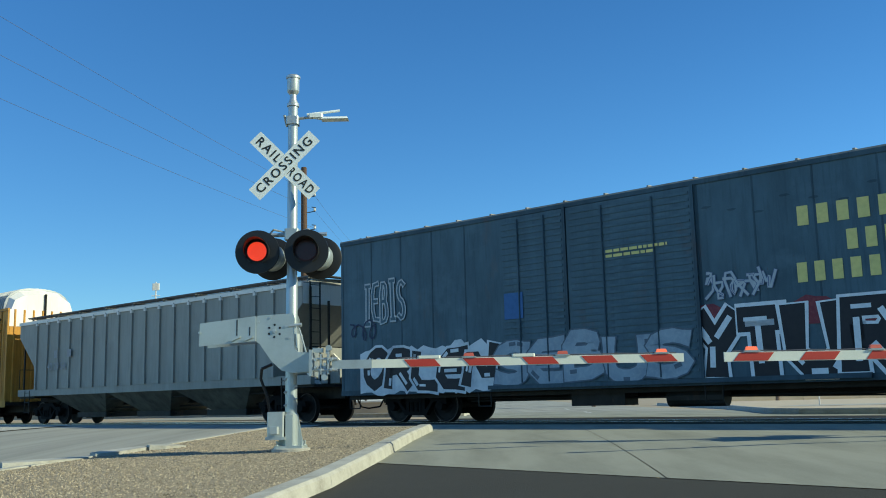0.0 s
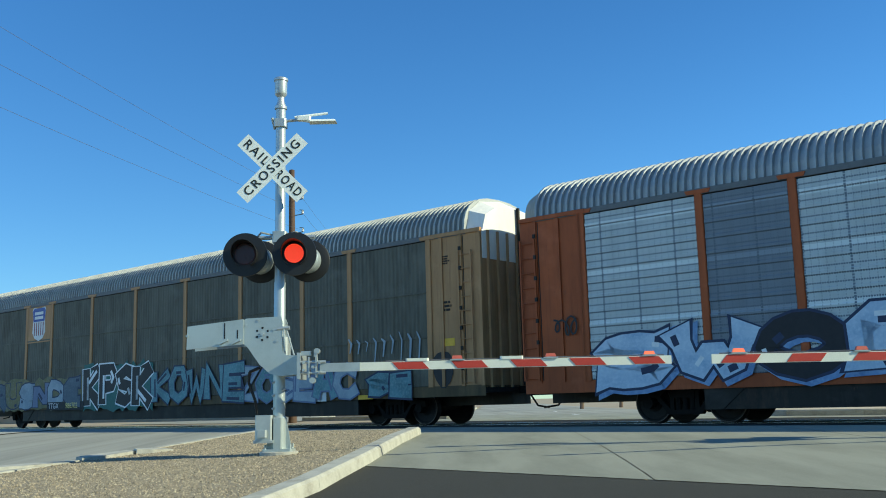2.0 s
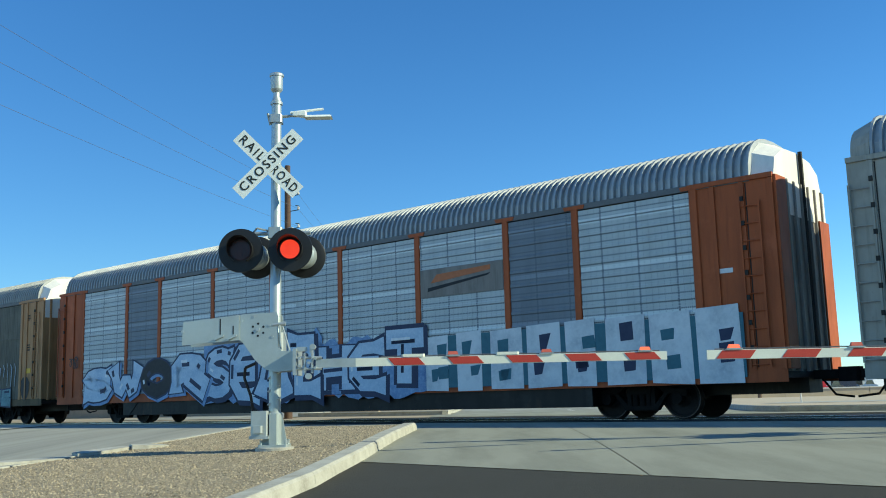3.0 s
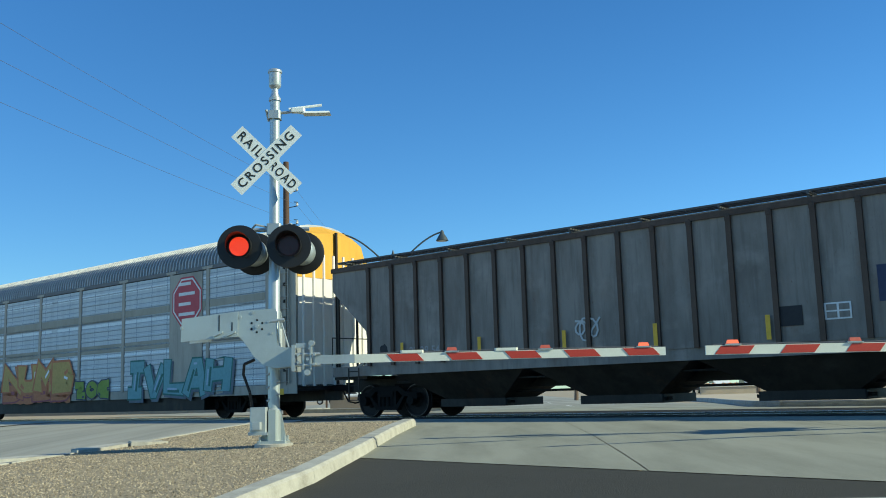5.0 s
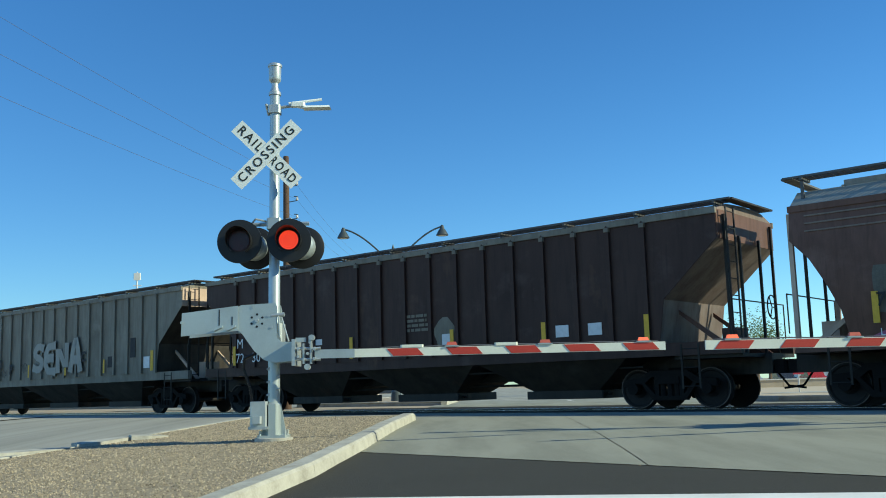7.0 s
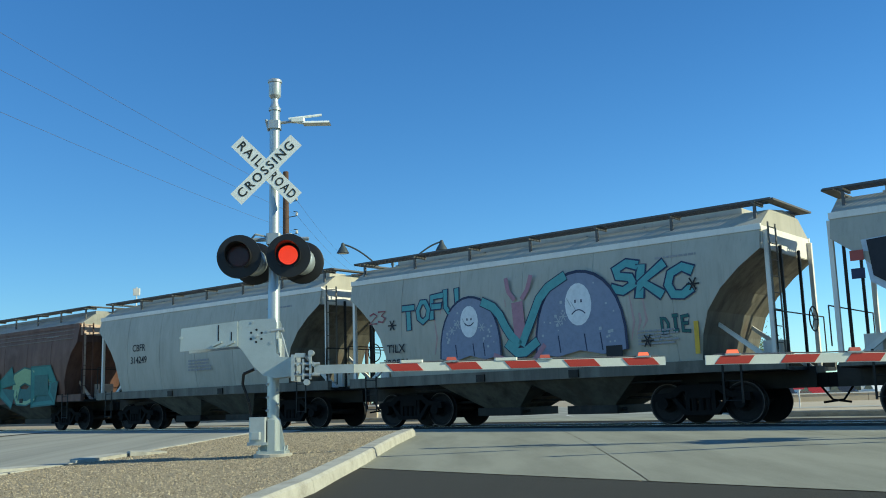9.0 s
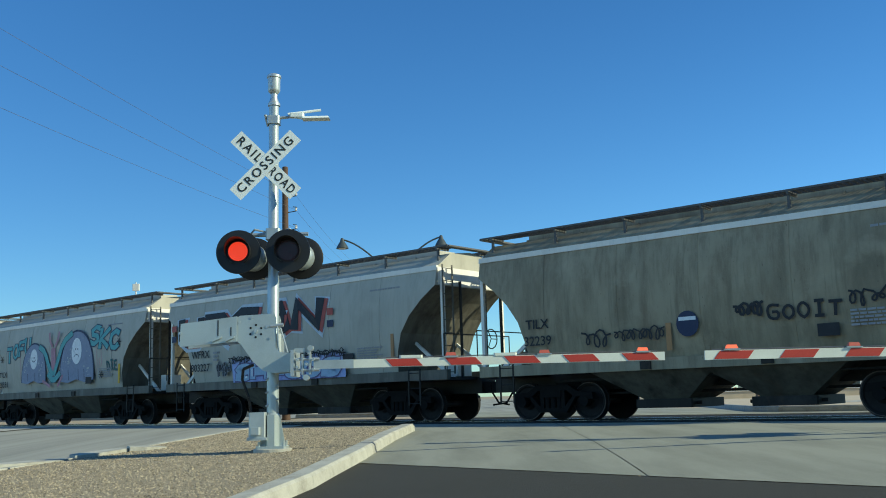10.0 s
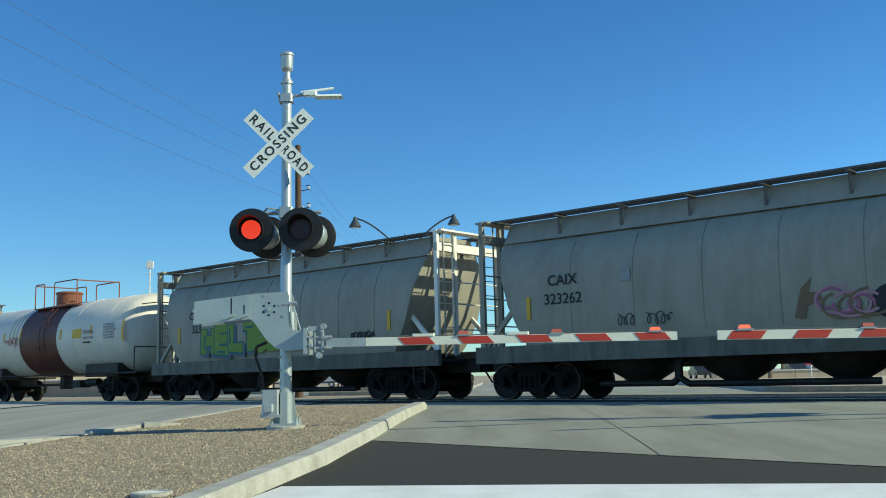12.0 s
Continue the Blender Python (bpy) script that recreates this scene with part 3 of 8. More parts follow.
# medians with kerbs
def kerb_run(parent, pts, width, height, inward, lengths=3.0):
    """Kerb stones laid end to end along a line of plan points; the top edge on the road's side is rounded."""
    for (x0, y0), (x1, y1) in zip(pts, pts[1:]):
        n = max(1, round(math.hypot(x1 - x0, y1 - y0) / lengths))
        for i in range(n):
            a, b = i / n, (i + 1) / n
            p, q = Vector((x0 + (x1 - x0) * a, y0 + (y1 - y0) * a)), Vector((x0 + (x1 - x0) * b, y0 + (y1 - y0) * b))
            t = (q - p).normalized()
            side = Vector((-t.y, t.x)) * inward
            q -= t * 0.008
            prof = ((0, -0.1), (0.03, height - 0.03), (0.06, height), (width, height - 0.002), (width, -0.1))
            rings = [[(c.x + side.x * w, c.y + side.y * w, gz(c.x, c.y) + h) for w, h in prof] for c in (p, q)]
            part("kerb_stone", Build().loft(rings), "kerb", parent)


right_edge = [(-3.6, 2.29), (-2.55, 5.26), (-1.9, 7.66), (-1.3, 10.18), (-0.98, 12.81), (-0.5, 19.79)]
left_edge = [(-4.3, 21.62), (-4.75, 17.73), (-5.25, 15.33), (-6.1, 13.61), (-8.0, 10.98), (-12, 6.86)]
median = tagged(thing("median_kerb", "pale concrete kerb round the gravel median", "kerb"), kind="structure")
kerb_run(median, right_edge, 0.26, 0.15, 1)
kerb_run(median, right_edge[-1:] + left_edge[:1], 0.16, 0.12, 1)
kerb_run(median, left_edge, 0.2, 0.14, 1)
bed = [(-3.7, 2.29)] + [(x - 0.2, y - 0.05) for x, y in right_edge[1:]] + [(x + 0.15, y - 0.1) for x, y in left_edge] + [(-12, 2.29)]
structure("median_bed", sheet(Build(), bed, 0.115), "gravel_bed", "tan gravel filling the median", "ground")

rng = random.Random(4)
pebbles, tries = Build(), 0


def inside(x, y, poly):
    hit = False
    for (ax, ay), (bx, by) in zip(poly, poly[1:] + poly[:1]):
        if (ay > y) != (by > y) and x < (bx - ax) * (y - ay) / (by - ay) + ax:
            hit = not hit
    return hit


while tries < 110000:
    tries += 1
    y = 5.1 + 16.5 * rng.random() ** 1.3
    x = rng.uniform(-9.5, -0.6)
    if not inside(x, y, bed):
        continue
    r = rng.uniform(0.007, 0.016) * (1.5 if rng.random() < 0.06 else 1)
    z = gz(x, y) + 0.115
    a = rng.random() * 3.14
    ca, sa, e = math.cos(a) * r, math.sin(a) * r, rng.uniform(0.6, 1.0)
    pebbles.add([(x + ca, y + sa, z), (x - sa * e, y + ca * e, z), (x - ca, y - sa, z), (x + sa * e, y - ca * e, z), (x + rng.uniform(-.3, .3) * r, y + rng.uniform(-.3, .3) * r, z + r * rng.uniform(0.6, 1.0))], [(0, 1, 4), (1, 2, 4), (2, 3, 4), (3, 0, 4)])
pm = surface("pebbles", (0.44, 0.36, 0.24), (0.2, 0.155, 0.1), (0.5, 0.43, 0.32), scale=7, fine=30, rough=0.9, bump=0.1, dirt=0.8, wear=0.8)
nt = pm.node_tree
gi = nt.nodes.new("ShaderNodeNewGeometry")
bs = nt.nodes["Principled BSDF"]
old = bs.inputs["Base Color"].links[0].from_socket
shade = nt.nodes.new("ShaderNodeMapRange")
shade.inputs["To Min"].default_value, shade.inputs["To Max"].default_value = 0.35, 1.15
nt.links.new(gi.outputs["Random Per Island"], shade.inputs["Value"])
nt.links.new(mix_colour(nt, 1.0, old, shade.outputs["Result"], "MULTIPLY"), bs.inputs["Base Color"])
M["pebbles"] = pm
tagged(new("gravel", pebbles.mesh("gravel", pm)), "loose tan and brown pebbles on the median", "gravel", kind="stuff")

# broken flat stones and a drain lid on the median
for i, (x, y, w) in enumerate(((-5.55, 14.98, 0.5), (-6.3, 13.95, 0.6), (-5.0, 15.5, 0.3))):
    st = Build().slab([(-w, -0.12), (-0.2 * w, -0.2), (w, -0.1), (0.9 * w, 0.12), (0.1 * w, 0.17), (-0.9 * w, 0.1)], -0.02, 0.05)
    ob = new("flat_stone", st.mesh("flat_stone", M["kerb"]))
    ob.matrix_basis = pose(x + 0.35, y, gz(x, y) + 0.13, 2, -3 + i * 3, 55 - i * 9)
    tagged(ob, "broken flat slab of pale concrete lying on the kerb", "stone", "broken slabs")
lid = thing("drain_lid", "small round pale concrete drain lid in gravel", "drain", pose(-2.5, 8.12, gz(-2.5, 8.12) + 0.115))
part("ring", Build().lathe([(0, 0.17), (0.025, 0.17), (0.03, 0.16), (0.03, 0.12), (0.015, 0.12)], n=20), "kerb", lid)
part("cover", Build().lathe([(0, 0.115), (0.024, 0.115), (0.026, 0.1)], n=20), "stucco_white", lid)


# ---- crossing signals with gates ----
SPIN = []  # flashing discs: (object, True where it starts lit)


def blade(parent, angle, word_left, word_right, depth):
    b = part("sign_blade", Build().box(-0.61, 0.61, -0.002, 0.002, -0.114, 0.114), "sign_white", parent, "white reflective blade with black lettering", m=pose(0, depth, 0, 0, angle, 0))
    part("blade_edge", Build().box(-0.6, 0.6, 0.003, 0.006, -0.104, 0.104), "galv", b)
    for word, x, w in ((word_left, -0.33, 0.44), (word_right, 0.33, 0.46)) if word_right else ((word_left, 0, 1.06),):
        lettering(word, 0.185, "sign_black", b, pose(x, -0.006, 0), width=w, spacing=1.3, offset=0.0025)
    return b


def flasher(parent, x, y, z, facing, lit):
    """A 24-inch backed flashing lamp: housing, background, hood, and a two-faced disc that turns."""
    head = part("lamp_housing", Build().lathe([(-0.02, 0.12), (0.0, 0.19), (0.1, 0.2), (0.2, 0.17), (0.24, 0.1)], "y", 24), "silver", parent, "silver lamp housing", True, pose(x, y, z, 0, 0, facing))
    part("background", Build().lathe([(-0.05, 0.16), (-0.045, 0.31), (-0.03, 0.315), (-0.02, 0.3), (-0.02, 0.16)], "y", 36), "black", head, "round black background plate", True)
    hood = Build()
    n, rings = 22, []
    for r in (0.172, 0.18):
        for yy in (-0.05, -1):
            ring = []
            for i in range(n + 1):
                a = radians(-62 + 304 * i / n)
                deep = 0.1 + 0.2 * max(0.0, (math.sin(a) + 0.55) / 1.55)
                ring.append((math.cos(a) * r, -0.05 if yy > -1 else -0.05 - deep, math.sin(a) * r))
            rings.append(ring)
    k = n + 1
    vs = rings[0] + rings[1] + rings[3] + rings[2]
    fs = []
    for j in range(4):
        a, b = j * k, ((j + 1) % 4) * k
        fs += [(a + i, a + i + 1, b + i + 1, b + i) for i in range(n)]
    hood.add(vs, fs)
    part("hood", hood, "black", head, "black visor over the lens", True)
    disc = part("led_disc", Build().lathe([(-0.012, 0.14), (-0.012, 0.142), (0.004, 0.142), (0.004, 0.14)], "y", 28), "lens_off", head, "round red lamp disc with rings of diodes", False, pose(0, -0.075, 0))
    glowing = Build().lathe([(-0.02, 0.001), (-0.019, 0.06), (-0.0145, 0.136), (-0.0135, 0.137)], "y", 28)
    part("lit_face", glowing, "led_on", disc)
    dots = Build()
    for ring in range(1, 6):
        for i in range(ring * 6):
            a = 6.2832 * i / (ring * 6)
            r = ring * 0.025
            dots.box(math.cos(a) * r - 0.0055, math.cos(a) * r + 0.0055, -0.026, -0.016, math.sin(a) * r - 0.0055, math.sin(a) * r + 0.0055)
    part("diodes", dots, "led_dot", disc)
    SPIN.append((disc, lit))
    return head


def gate_signal(x, y, z, sign, length, arm_z, arm_y, tip_rise, tilt=0.0):
    """Mast with crossbuck, flashers and a lowered gate arm that points along sign * x."""
    g = thing("crossing_signal", "silver railroad crossing mast with crossbuck, flashing lamps and lowered gate", "crossing signal", pose(x, y, z, 0, tilt, 0), "crossing signals")
    found = Build().lathe([(-0.1, 0.27), (0.03, 0.27), (0.04, 0.255)], n=20)
    part("foundation", found, "kerb", g, "round concrete footing")
    base = Build().box(-0.21, 0.21, -0.17, 0.17, 0.04, 0.075, 0.03)
    for bx in (-0.17, 0.17):
        for by in (-0.13, 0.13):
            base.rod((bx, by, 0.05), (bx, by, 0.14), 0.018, n=6)
    for a in (-1, 1):
        base.prism([(a * 0.08, 0.075), (a * 0.19, 0.075), (a * 0.16, 0.16), (a * 0.1, 0.5), (a * 0.08, 0.5)], -0.02, 0.02)
    base.prism([(-0.05, 0.075), (0.05, 0.075), (0.05, 0.5), (-0.05, 0.5)], -0.17, -0.085)
    part("mast_base", base, "silver", g, "cast silver base with bolts and gussets")
    part("mast", Build().lathe([(0.07, 0.1), (0.5, 0.1), (0.52, 0.085), (2.4, 0.082), (2.42, 0.075), (5.02, 0.072)], n=20), "silver", g, "tall silver-painted steel pole", True)
    cap = Build().lathe([(4.98, 0.09), (5.02, 0.09), (5.03, 0.075), (5.1, 0.05), (5.16, 0.05), (5.2, 0.085), (5.22, 0.09), (5.4, 0.092), (5.41, 0.105), (5.44, 0.105), (5.455, 0.09)], n=20)
    part("bell", cap, "galv", g, "grey electronic bell on the mast top", True)
    box = Build().box(-0.17 * sign - 0.13, -0.17 * sign + 0.1, -0.2, 0.02, 0.2, 0.54, 0.015).box(-0.17 * sign - 0.15, -0.17 * sign + 0.12, -0.22, 0.04, 0.16, 0.2)
    box.box(-0.17 * sign - 0.1, -0.17 * sign + 0.04, -0.27, -0.2, 0.24, 0.34, 0.02)
    part("junction_box", box, "galv", g, "grey cable box at the foot")
    part("cable", Build().path([(-0.3 * sign, 0, 0.52), (-0.33 * sign, -0.05, 0.75), (-0.42 * sign, -0.06, 1.0), (-0.4 * sign, -0.1, 1.14), (-0.25 * sign, -0.12, 1.2)], 0.022), "black", g, "black flexible conduit")
    bands = Build()
    for h in (0.62, 0.8, 0.98):
        bands.rod((-0.092, -0.06, h), (0.092, -0.06, h + 0.1), 0.014, n=6)
    part("strap", bands, "galv", g)
    # crossbuck
    cb = part("crossbuck", Build().box(-0.05, 0.05, 0.0, 0.06, -0.1, 0.1).rod((0, 0.05, -0.06), (0, 0.12, -0.06), 0.03), "galv", g, "white crossbuck sign", m=pose(-0.09, -0.15, 4.055, 0, 0, 0))
    blade(cb, 45, "RAIL", "ROAD", -0.012)
    blade(cb, -45, "CROSSING", "", -0.02)
    # lamp arm
    arm = Build().rod((-0.1, 0, 4.78), (0.32, 0, 4.82), 0.022).box(-0.09, 0.09, -0.09, 0.09, 4.7, 4.82, 0.02)
    arm.rod((-0.12, -0.05, 4.84), (-0.09, 0.02, 4.68), 0.02, n=6)
    lum = Build().frustum(0.42, 0.82, -0.09, 0.09, 4.765, 0.46, 0.8, -0.06, 0.06, 4.8).rod((0.3, 0, 4.82), (0.45, 0, 4.79), 0.03).box(0.24, 0.44, -0.05, 0.05, 4.8, 4.86, 0.015).rod((0.2, 0.02, 4.86), (0.68, 0.08, 4.93), 0.02)
    part("light_bracket", arm, "galv", g)
    part("luminaire", lum, "sign_white", g, "flat silver area light on a short arm")
    # flashers
    bar = Build().rod((-0.5, 0.0, 3.06), (0.5, 0.0, 3.06), 0.03).box(-0.1, 0.1, -0.1, 0.1, 2.98, 3.14, 0.02)
    for lx in (-0.36, 0.36):
        bar.rod((lx, 0, 3.06), (lx, 0, 2.92), 0.03)
    for a in (-1, 1):
        bar.path([(a * 0.1, -0.06, 3.09), (a * 0.25, -0.12, 3.12), (a * 0.36, -0.05, 3.02)], 0.014)
    part("lamp_crossarm", bar, "galv", g, "grey cross-arm with conduits")
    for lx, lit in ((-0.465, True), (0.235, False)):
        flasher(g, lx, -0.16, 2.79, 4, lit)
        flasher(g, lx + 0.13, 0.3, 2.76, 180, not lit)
    # gate mechanism and counterweight
    outline = [(sign * px, pz) for px, pz in ((-0.5, 1.56), (-0.5, 1.84), (-0.42, 1.88), (0.06, 1.9), (0.08, 1.84), (0.08, 1.42), (0.13, 1.36), (0.31, 1.35), (0.31, 1.09), (0.05, 1.07), (-0.1, 1.11), (-0.24, 1.24), (-0.4, 1.47))]
    plate = Build().prism(outline, -0.24, -0.21).prism(outline, 0.17, 0.2)
    part("gate_hinge_plate", plate, "silver", g, "curved silver gate side plates with bolts")
    for i in range(6):
        bx, bz = -0.2 + 0.085 * math.cos(1.047 * i + 0.5), 1.66 + 0.085 * math.sin(1.047 * i + 0.5)
        part("bolt_hole", Build().rod((sign * bx, -0.243, bz), (sign * bx, -0.238, bz), 0.017, n=8), "black", g)
    part("pivot_bolt", Build().rod((sign * -0.2, -0.262, 1.66), (sign * -0.2, -0.238, 1.66), 0.028, n=6), "galv", g)
    for bx, bz in ((-0.04, 1.72), (-0.26, 1.85), (-0.43, 1.79), (0.0, 1.56)):
        part("bolt", Build().rod((sign * bx, -0.25, bz), (sign * bx, -0.238, bz), 0.02, n=6), "galv", g)
    drive = Build().box(min(-0.16, 0.14), 0.14, -0.2, 0.16, 1.18, 1.62, 0.04).rod((0.0, -0.22, 1.72), (0.18 * sign, -0.22, 1.74), 0.03).rod((0.1 * sign, -0.24, 1.72), (0.12 * sign, -0.24, 1.42), 0.012).rod((0.14 * sign, -0.22, 1.7), (0.24 * sign, -0.22, 1.36), 0.012)
    part("gate_drive", drive, "galv", g, "grey gate drive case")
    weight = [(sign * a, b) for a, b in ((-1.25, 1.46), (-1.24, 1.78), (-0.46, 1.87), (-0.46, 1.52))]
    part("counterweight", Build().prism(weight, 0.2, 0.225), "silver", g)
    cw = Build().prism(weight, -0.27, -0.245)
    for a, top in ((-0.72, 1.82), (-0.54, 1.72)):
        part("slot", Build().box(sign * a - 0.008, sign * a + 0.008, -0.274, -0.269, 1.6, top), "black", g)
        cw.prism([(sign * a - 0.09, 1.545), (sign * a + 0.02, 1.595), (sign * a + 0.05, 1.595), (sign * a + 0.05, 1.57), (sign * a - 0.07, 1.52)], -0.31, -0.265)
    cw.rod((sign * -1.24, -0.29, 1.65), (sign * -1.24, -0.26, 1.65), 0.02)
    part("counterweight", cw, "silver", g, "flat silver counterweight plates")
    joint = Build().box(min(0.31 * sign, 0.36 * sign), max(0.31 * sign, 0.36 * sign), arm_y - 0.09, arm_y + 0.5, 1.02, 1.38)
    for zz in (1.1, 1.25):
        joint.rod((0.36 * sign, arm_y - 0.05, zz), (0.7 * sign, arm_y - 0.04, zz), 0.02, n=8)
    for px in (0.47, 0.57):
        joint.box(*sorted(((px - 0.012) * sign, (px + 0.012) * sign)), arm_y - 0.075, arm_y + 0.04, 1.04, 1.32)
    for px, pz in ((0.4, 1.14), (0.4, 1.24), (0.53, 1.18), (0.62, 1.11), (0.62, 1.24)):
        joint.rod((px * sign, arm_y - 0.1, pz), (px * sign, arm_y - 0.04, pz), 0.022, n=6)
    joint.rod((0.52 * sign, arm_y - 0.08, 1.0), (0.52 * sign, arm_y + 0.04, 1.0), 0.042, n=10).rod((0.58 * sign, arm_y - 0.08, 1.4), (0.58 * sign, arm_y + 0.04, 1.4), 0.04, n=10).box(*sorted((0.36 * sign, 0.5 * sign)), arm_y - 0.06, arm_y, 1.34, 1.4)
    joint.box(*sorted((0.54 * sign, 0.58 * sign)), arm_y - 0.07, arm_y + 0.03, 1.32, 1.42).box(*sorted((0.5 * sign, 0.54 * sign)), arm_y - 0.07, arm_y + 0.03, 0.98, 1.04)
    part("arm_clamp", joint, "galv", g, "grey shear-pin arm clamp")
    # the arm: a tapering beam with slanting red bands
    slope = math.degrees(math.atan2(tip_rise, length))
    x0, x1 = 0.62, length
    beam = Build().frustum(0, x1 - x0, -0.03, 0.0, -0.058, 0, x1 - x0, -0.03, 0.0, 0.058)
    am = pose(sign * x0, arm_y, arm_z, 0, -slope * sign, 0)
    if sign < 0:
        beam = Build().box(-(x1 - x0), 0, -0.03, 0.0, -0.058, 0.058)
    a = part("gate_arm", beam, "arm_white", g, "white gate arm with slanting red stripes", m=am)
    sleeve = Build().box(*sorted((0, sign * 0.55)), -0.036, 0.012, -0.06, 0.06)
    part("sleeve", sleeve, "galv", a)
    pitch = 0.813
    stripe = Build().prism([(-0.25, -0.05), (0.17, -0.05), (0.25, 0.05), (-0.17, 0.05)] if sign < 0 else [(-0.165, -0.05), (0.255, -0.05), (0.165, 0.05), (-0.255, 0.05)], -0.004, 0.004).mesh("stripe", M["arm_red"])
    n = int((x1 - x0 - 0.3) / pitch)
    for i in range(n):
        part("stripe", stripe, "", a, m=pose(sign * (x1 - x0 - (0.34 if sign > 0 else 0.36) - i * pitch), -0.033, 0))
    wire = Build()
    for i in range(14):
        xa, xb = sign * (0.9 + i * (x1 - x0 - 1.0) / 14), sign * (0.9 + (i + 1) * (x1 - x0 - 1.0) / 14)
        wire.rod((xa, -0.015, 0.085 + 0.008 * (i % 2)), (xb, -0.015, 0.085 + 0.008 * ((i + 1) % 2)), 0.008, n=5)
    tagged(part("lamp_cable", wire, "wire", a, m=pose(0, 0, -0.018)), kind="stuff")
    for i, dist in enumerate((0.3, 1.66, 2.95) if sign > 0 else (0.34, 1.86, 4.2)):
        px = sign * (x1 - x0 - dist)
        lamp = part("arm_lamp", Build().box(px - 0.1, px + 0.1, -0.05, 0.02, 0.08, 0.095).box(px - 0.06, px + 0.06, -0.04, 0.01, 0.095, 0.1), "galv", a, "small gate arm lamp", m=pose(0, 0, -0.021))
        part("lamp_lens", Build().frustum(px - 0.075, px + 0.075, -0.045, 0.015, 0.1, px - 0.06, px + 0.06, -0.035, 0.005, 0.145), "arm_lamp" if i == 0 else "arm_lamp_dull", lamp, "red lamp lens")
    for dist in ((2.2, 3.5) if sign > 0 else (2.55, 3.1)):
        px = sign * (x1 - x0 - dist)
        part("lamp_back", Build().box(px - 0.16, px + 0.16, -0.04, 0.01, 0.059, 0.099, 0.02), "arm_white", a)
    return g


gate_signal(-2.34, 13.67, gz(-2.34, 13.67) + 0.115, 1, 5.46, 1.172, -0.33, 0.012, 0.4)
gate_signal(9.3, 12.29, gz(9.3, 12.29) + 0.02, -1, 6.0, 0.99, -0.33, 0.06)


# ---- train ----
STRETCH = 1.0531  # lengths along the train against the plan's first estimate
TRAIN = []    # (car, place of its middle along the train at the start)
WHEELS = []   # every turning wheelset
WHEEL_R = 0.4572
HALF = 1.6


def speed_run(t):
    """How far the train has run along the track after t seconds."""
    return STRETCH * (-21.035 * t - 0.0086 * t * t)


def wheel_mesh():
    b = Build()
    for y in (-0.76, 0.76):
        o = 1 if y > 0 else -1
        b.lathe([(y - 0.07 * o, 0.1), (y - 0.07 * o, 0.32), (y - 0.08 * o, 0.36), (y - 0.08 * o, 0.485), (y - 0.045 * o, 0.48), (y - 0.04 * o, WHEEL_R + 0.002), (y + 0.05 * o, WHEEL_R - 0.004), (y + 0.06 * o, 0.39), (y + 0.03 * o, 0.36), (y + 0.01 * o, 0.2), (y + 0.06 * o, 0.14), (y + 0.06 * o, 0.08)], "y", 28)
    b.rod((0, -0.98, 0), (0, 0.98, 0), 0.08, n=10)
    return b.mesh("wheelset", M["wheel"], True)


WHEELSET = wheel_mesh()
TREAD_EDGE = []
for o in (-1, 1):
    ring = Build().lathe([(o * 0.812, 0.425), (o * 0.822, 0.427), (o * 0.822, 0.44), (o * 0.812, 0.447), (o * 0.812, 0.425)], "y", 28)
    ring.f = ring.f[:-2]
    TREAD_EDGE.append(ring.mesh("tread_edge", M["wheel_rim"], True))


def side_frame_mesh():
    """Cast side frame of a three-piece freight truck."""
    b = Build()
    top = [(-1.15, 0.5), (-1.12, 0.66), (-0.7, 0.7), (-0.45, 0.86), (0.45, 0.86), (0.7, 0.7), (1.12, 0.66), (1.15, 0.5), (0.9, 0.5), (0.82, 0.58), (0.62, 0.56), (0.42, 0.72), (-0.42, 0.72), (-0.62, 0.56), (-0.82, 0.58), (-0.9, 0.5)]
    b.prism(top, -0.08, 0.08)
    b.prism([(-0.68, 0.58), (-0.6, 0.6), (-0.32, 0.3), (0.32, 0.3), (0.6, 0.6), (0.68, 0.58), (0.4, 0.2), (-0.4, 0.2)], -0.08, 0.08)
    for x in (-0.3, 0.3):
        b.box(x - 0.05, x + 0.05, -0.07, 0.07, 0.28, 0.74)
    for x in (-0.17, 0.0, 0.17):
        b.rod((x, 0, 0.3), (x, 0, 0.56), 0.07, n=8)
    b.box(-0.26, 0.26, -0.1, 0.1, 0.56, 0.72)
    for x in (-0.89, 0.89):
        b.rod((x, -0.1, WHEEL_R), (x, 0.1, WHEEL_R), 0.13, n=12)
    return b.mesh("side_frame", M["truck"])


SIDE_FRAME = side_frame_mesh()
BOLSTER = Build().box(-0.24, 0.24, -1.0, 1.0, 0.5, 0.78).box(-0.35, 0.35, -0.35, 0.35, 0.78, 0.92).mesh("bolster", M["truck"])


def trucks(car, xs):
    for x in xs:
        part("bolster", BOLSTER, "", car, m=pose(x, 0, 0))
        for y in (-1.0, 1.0):
            part("side_frame", SIDE_FRAME, "", car, m=pose(x, y, 0))
        for dx in (-0.89, 0.89):
            axle = part("wheelset", WHEELSET, "", car, m=pose(x + dx, 0, WHEEL_R))
            for me in TREAD_EDGE:
                part("tread_edge", me, "", axle)
            WHEELS.append((axle, x + dx))


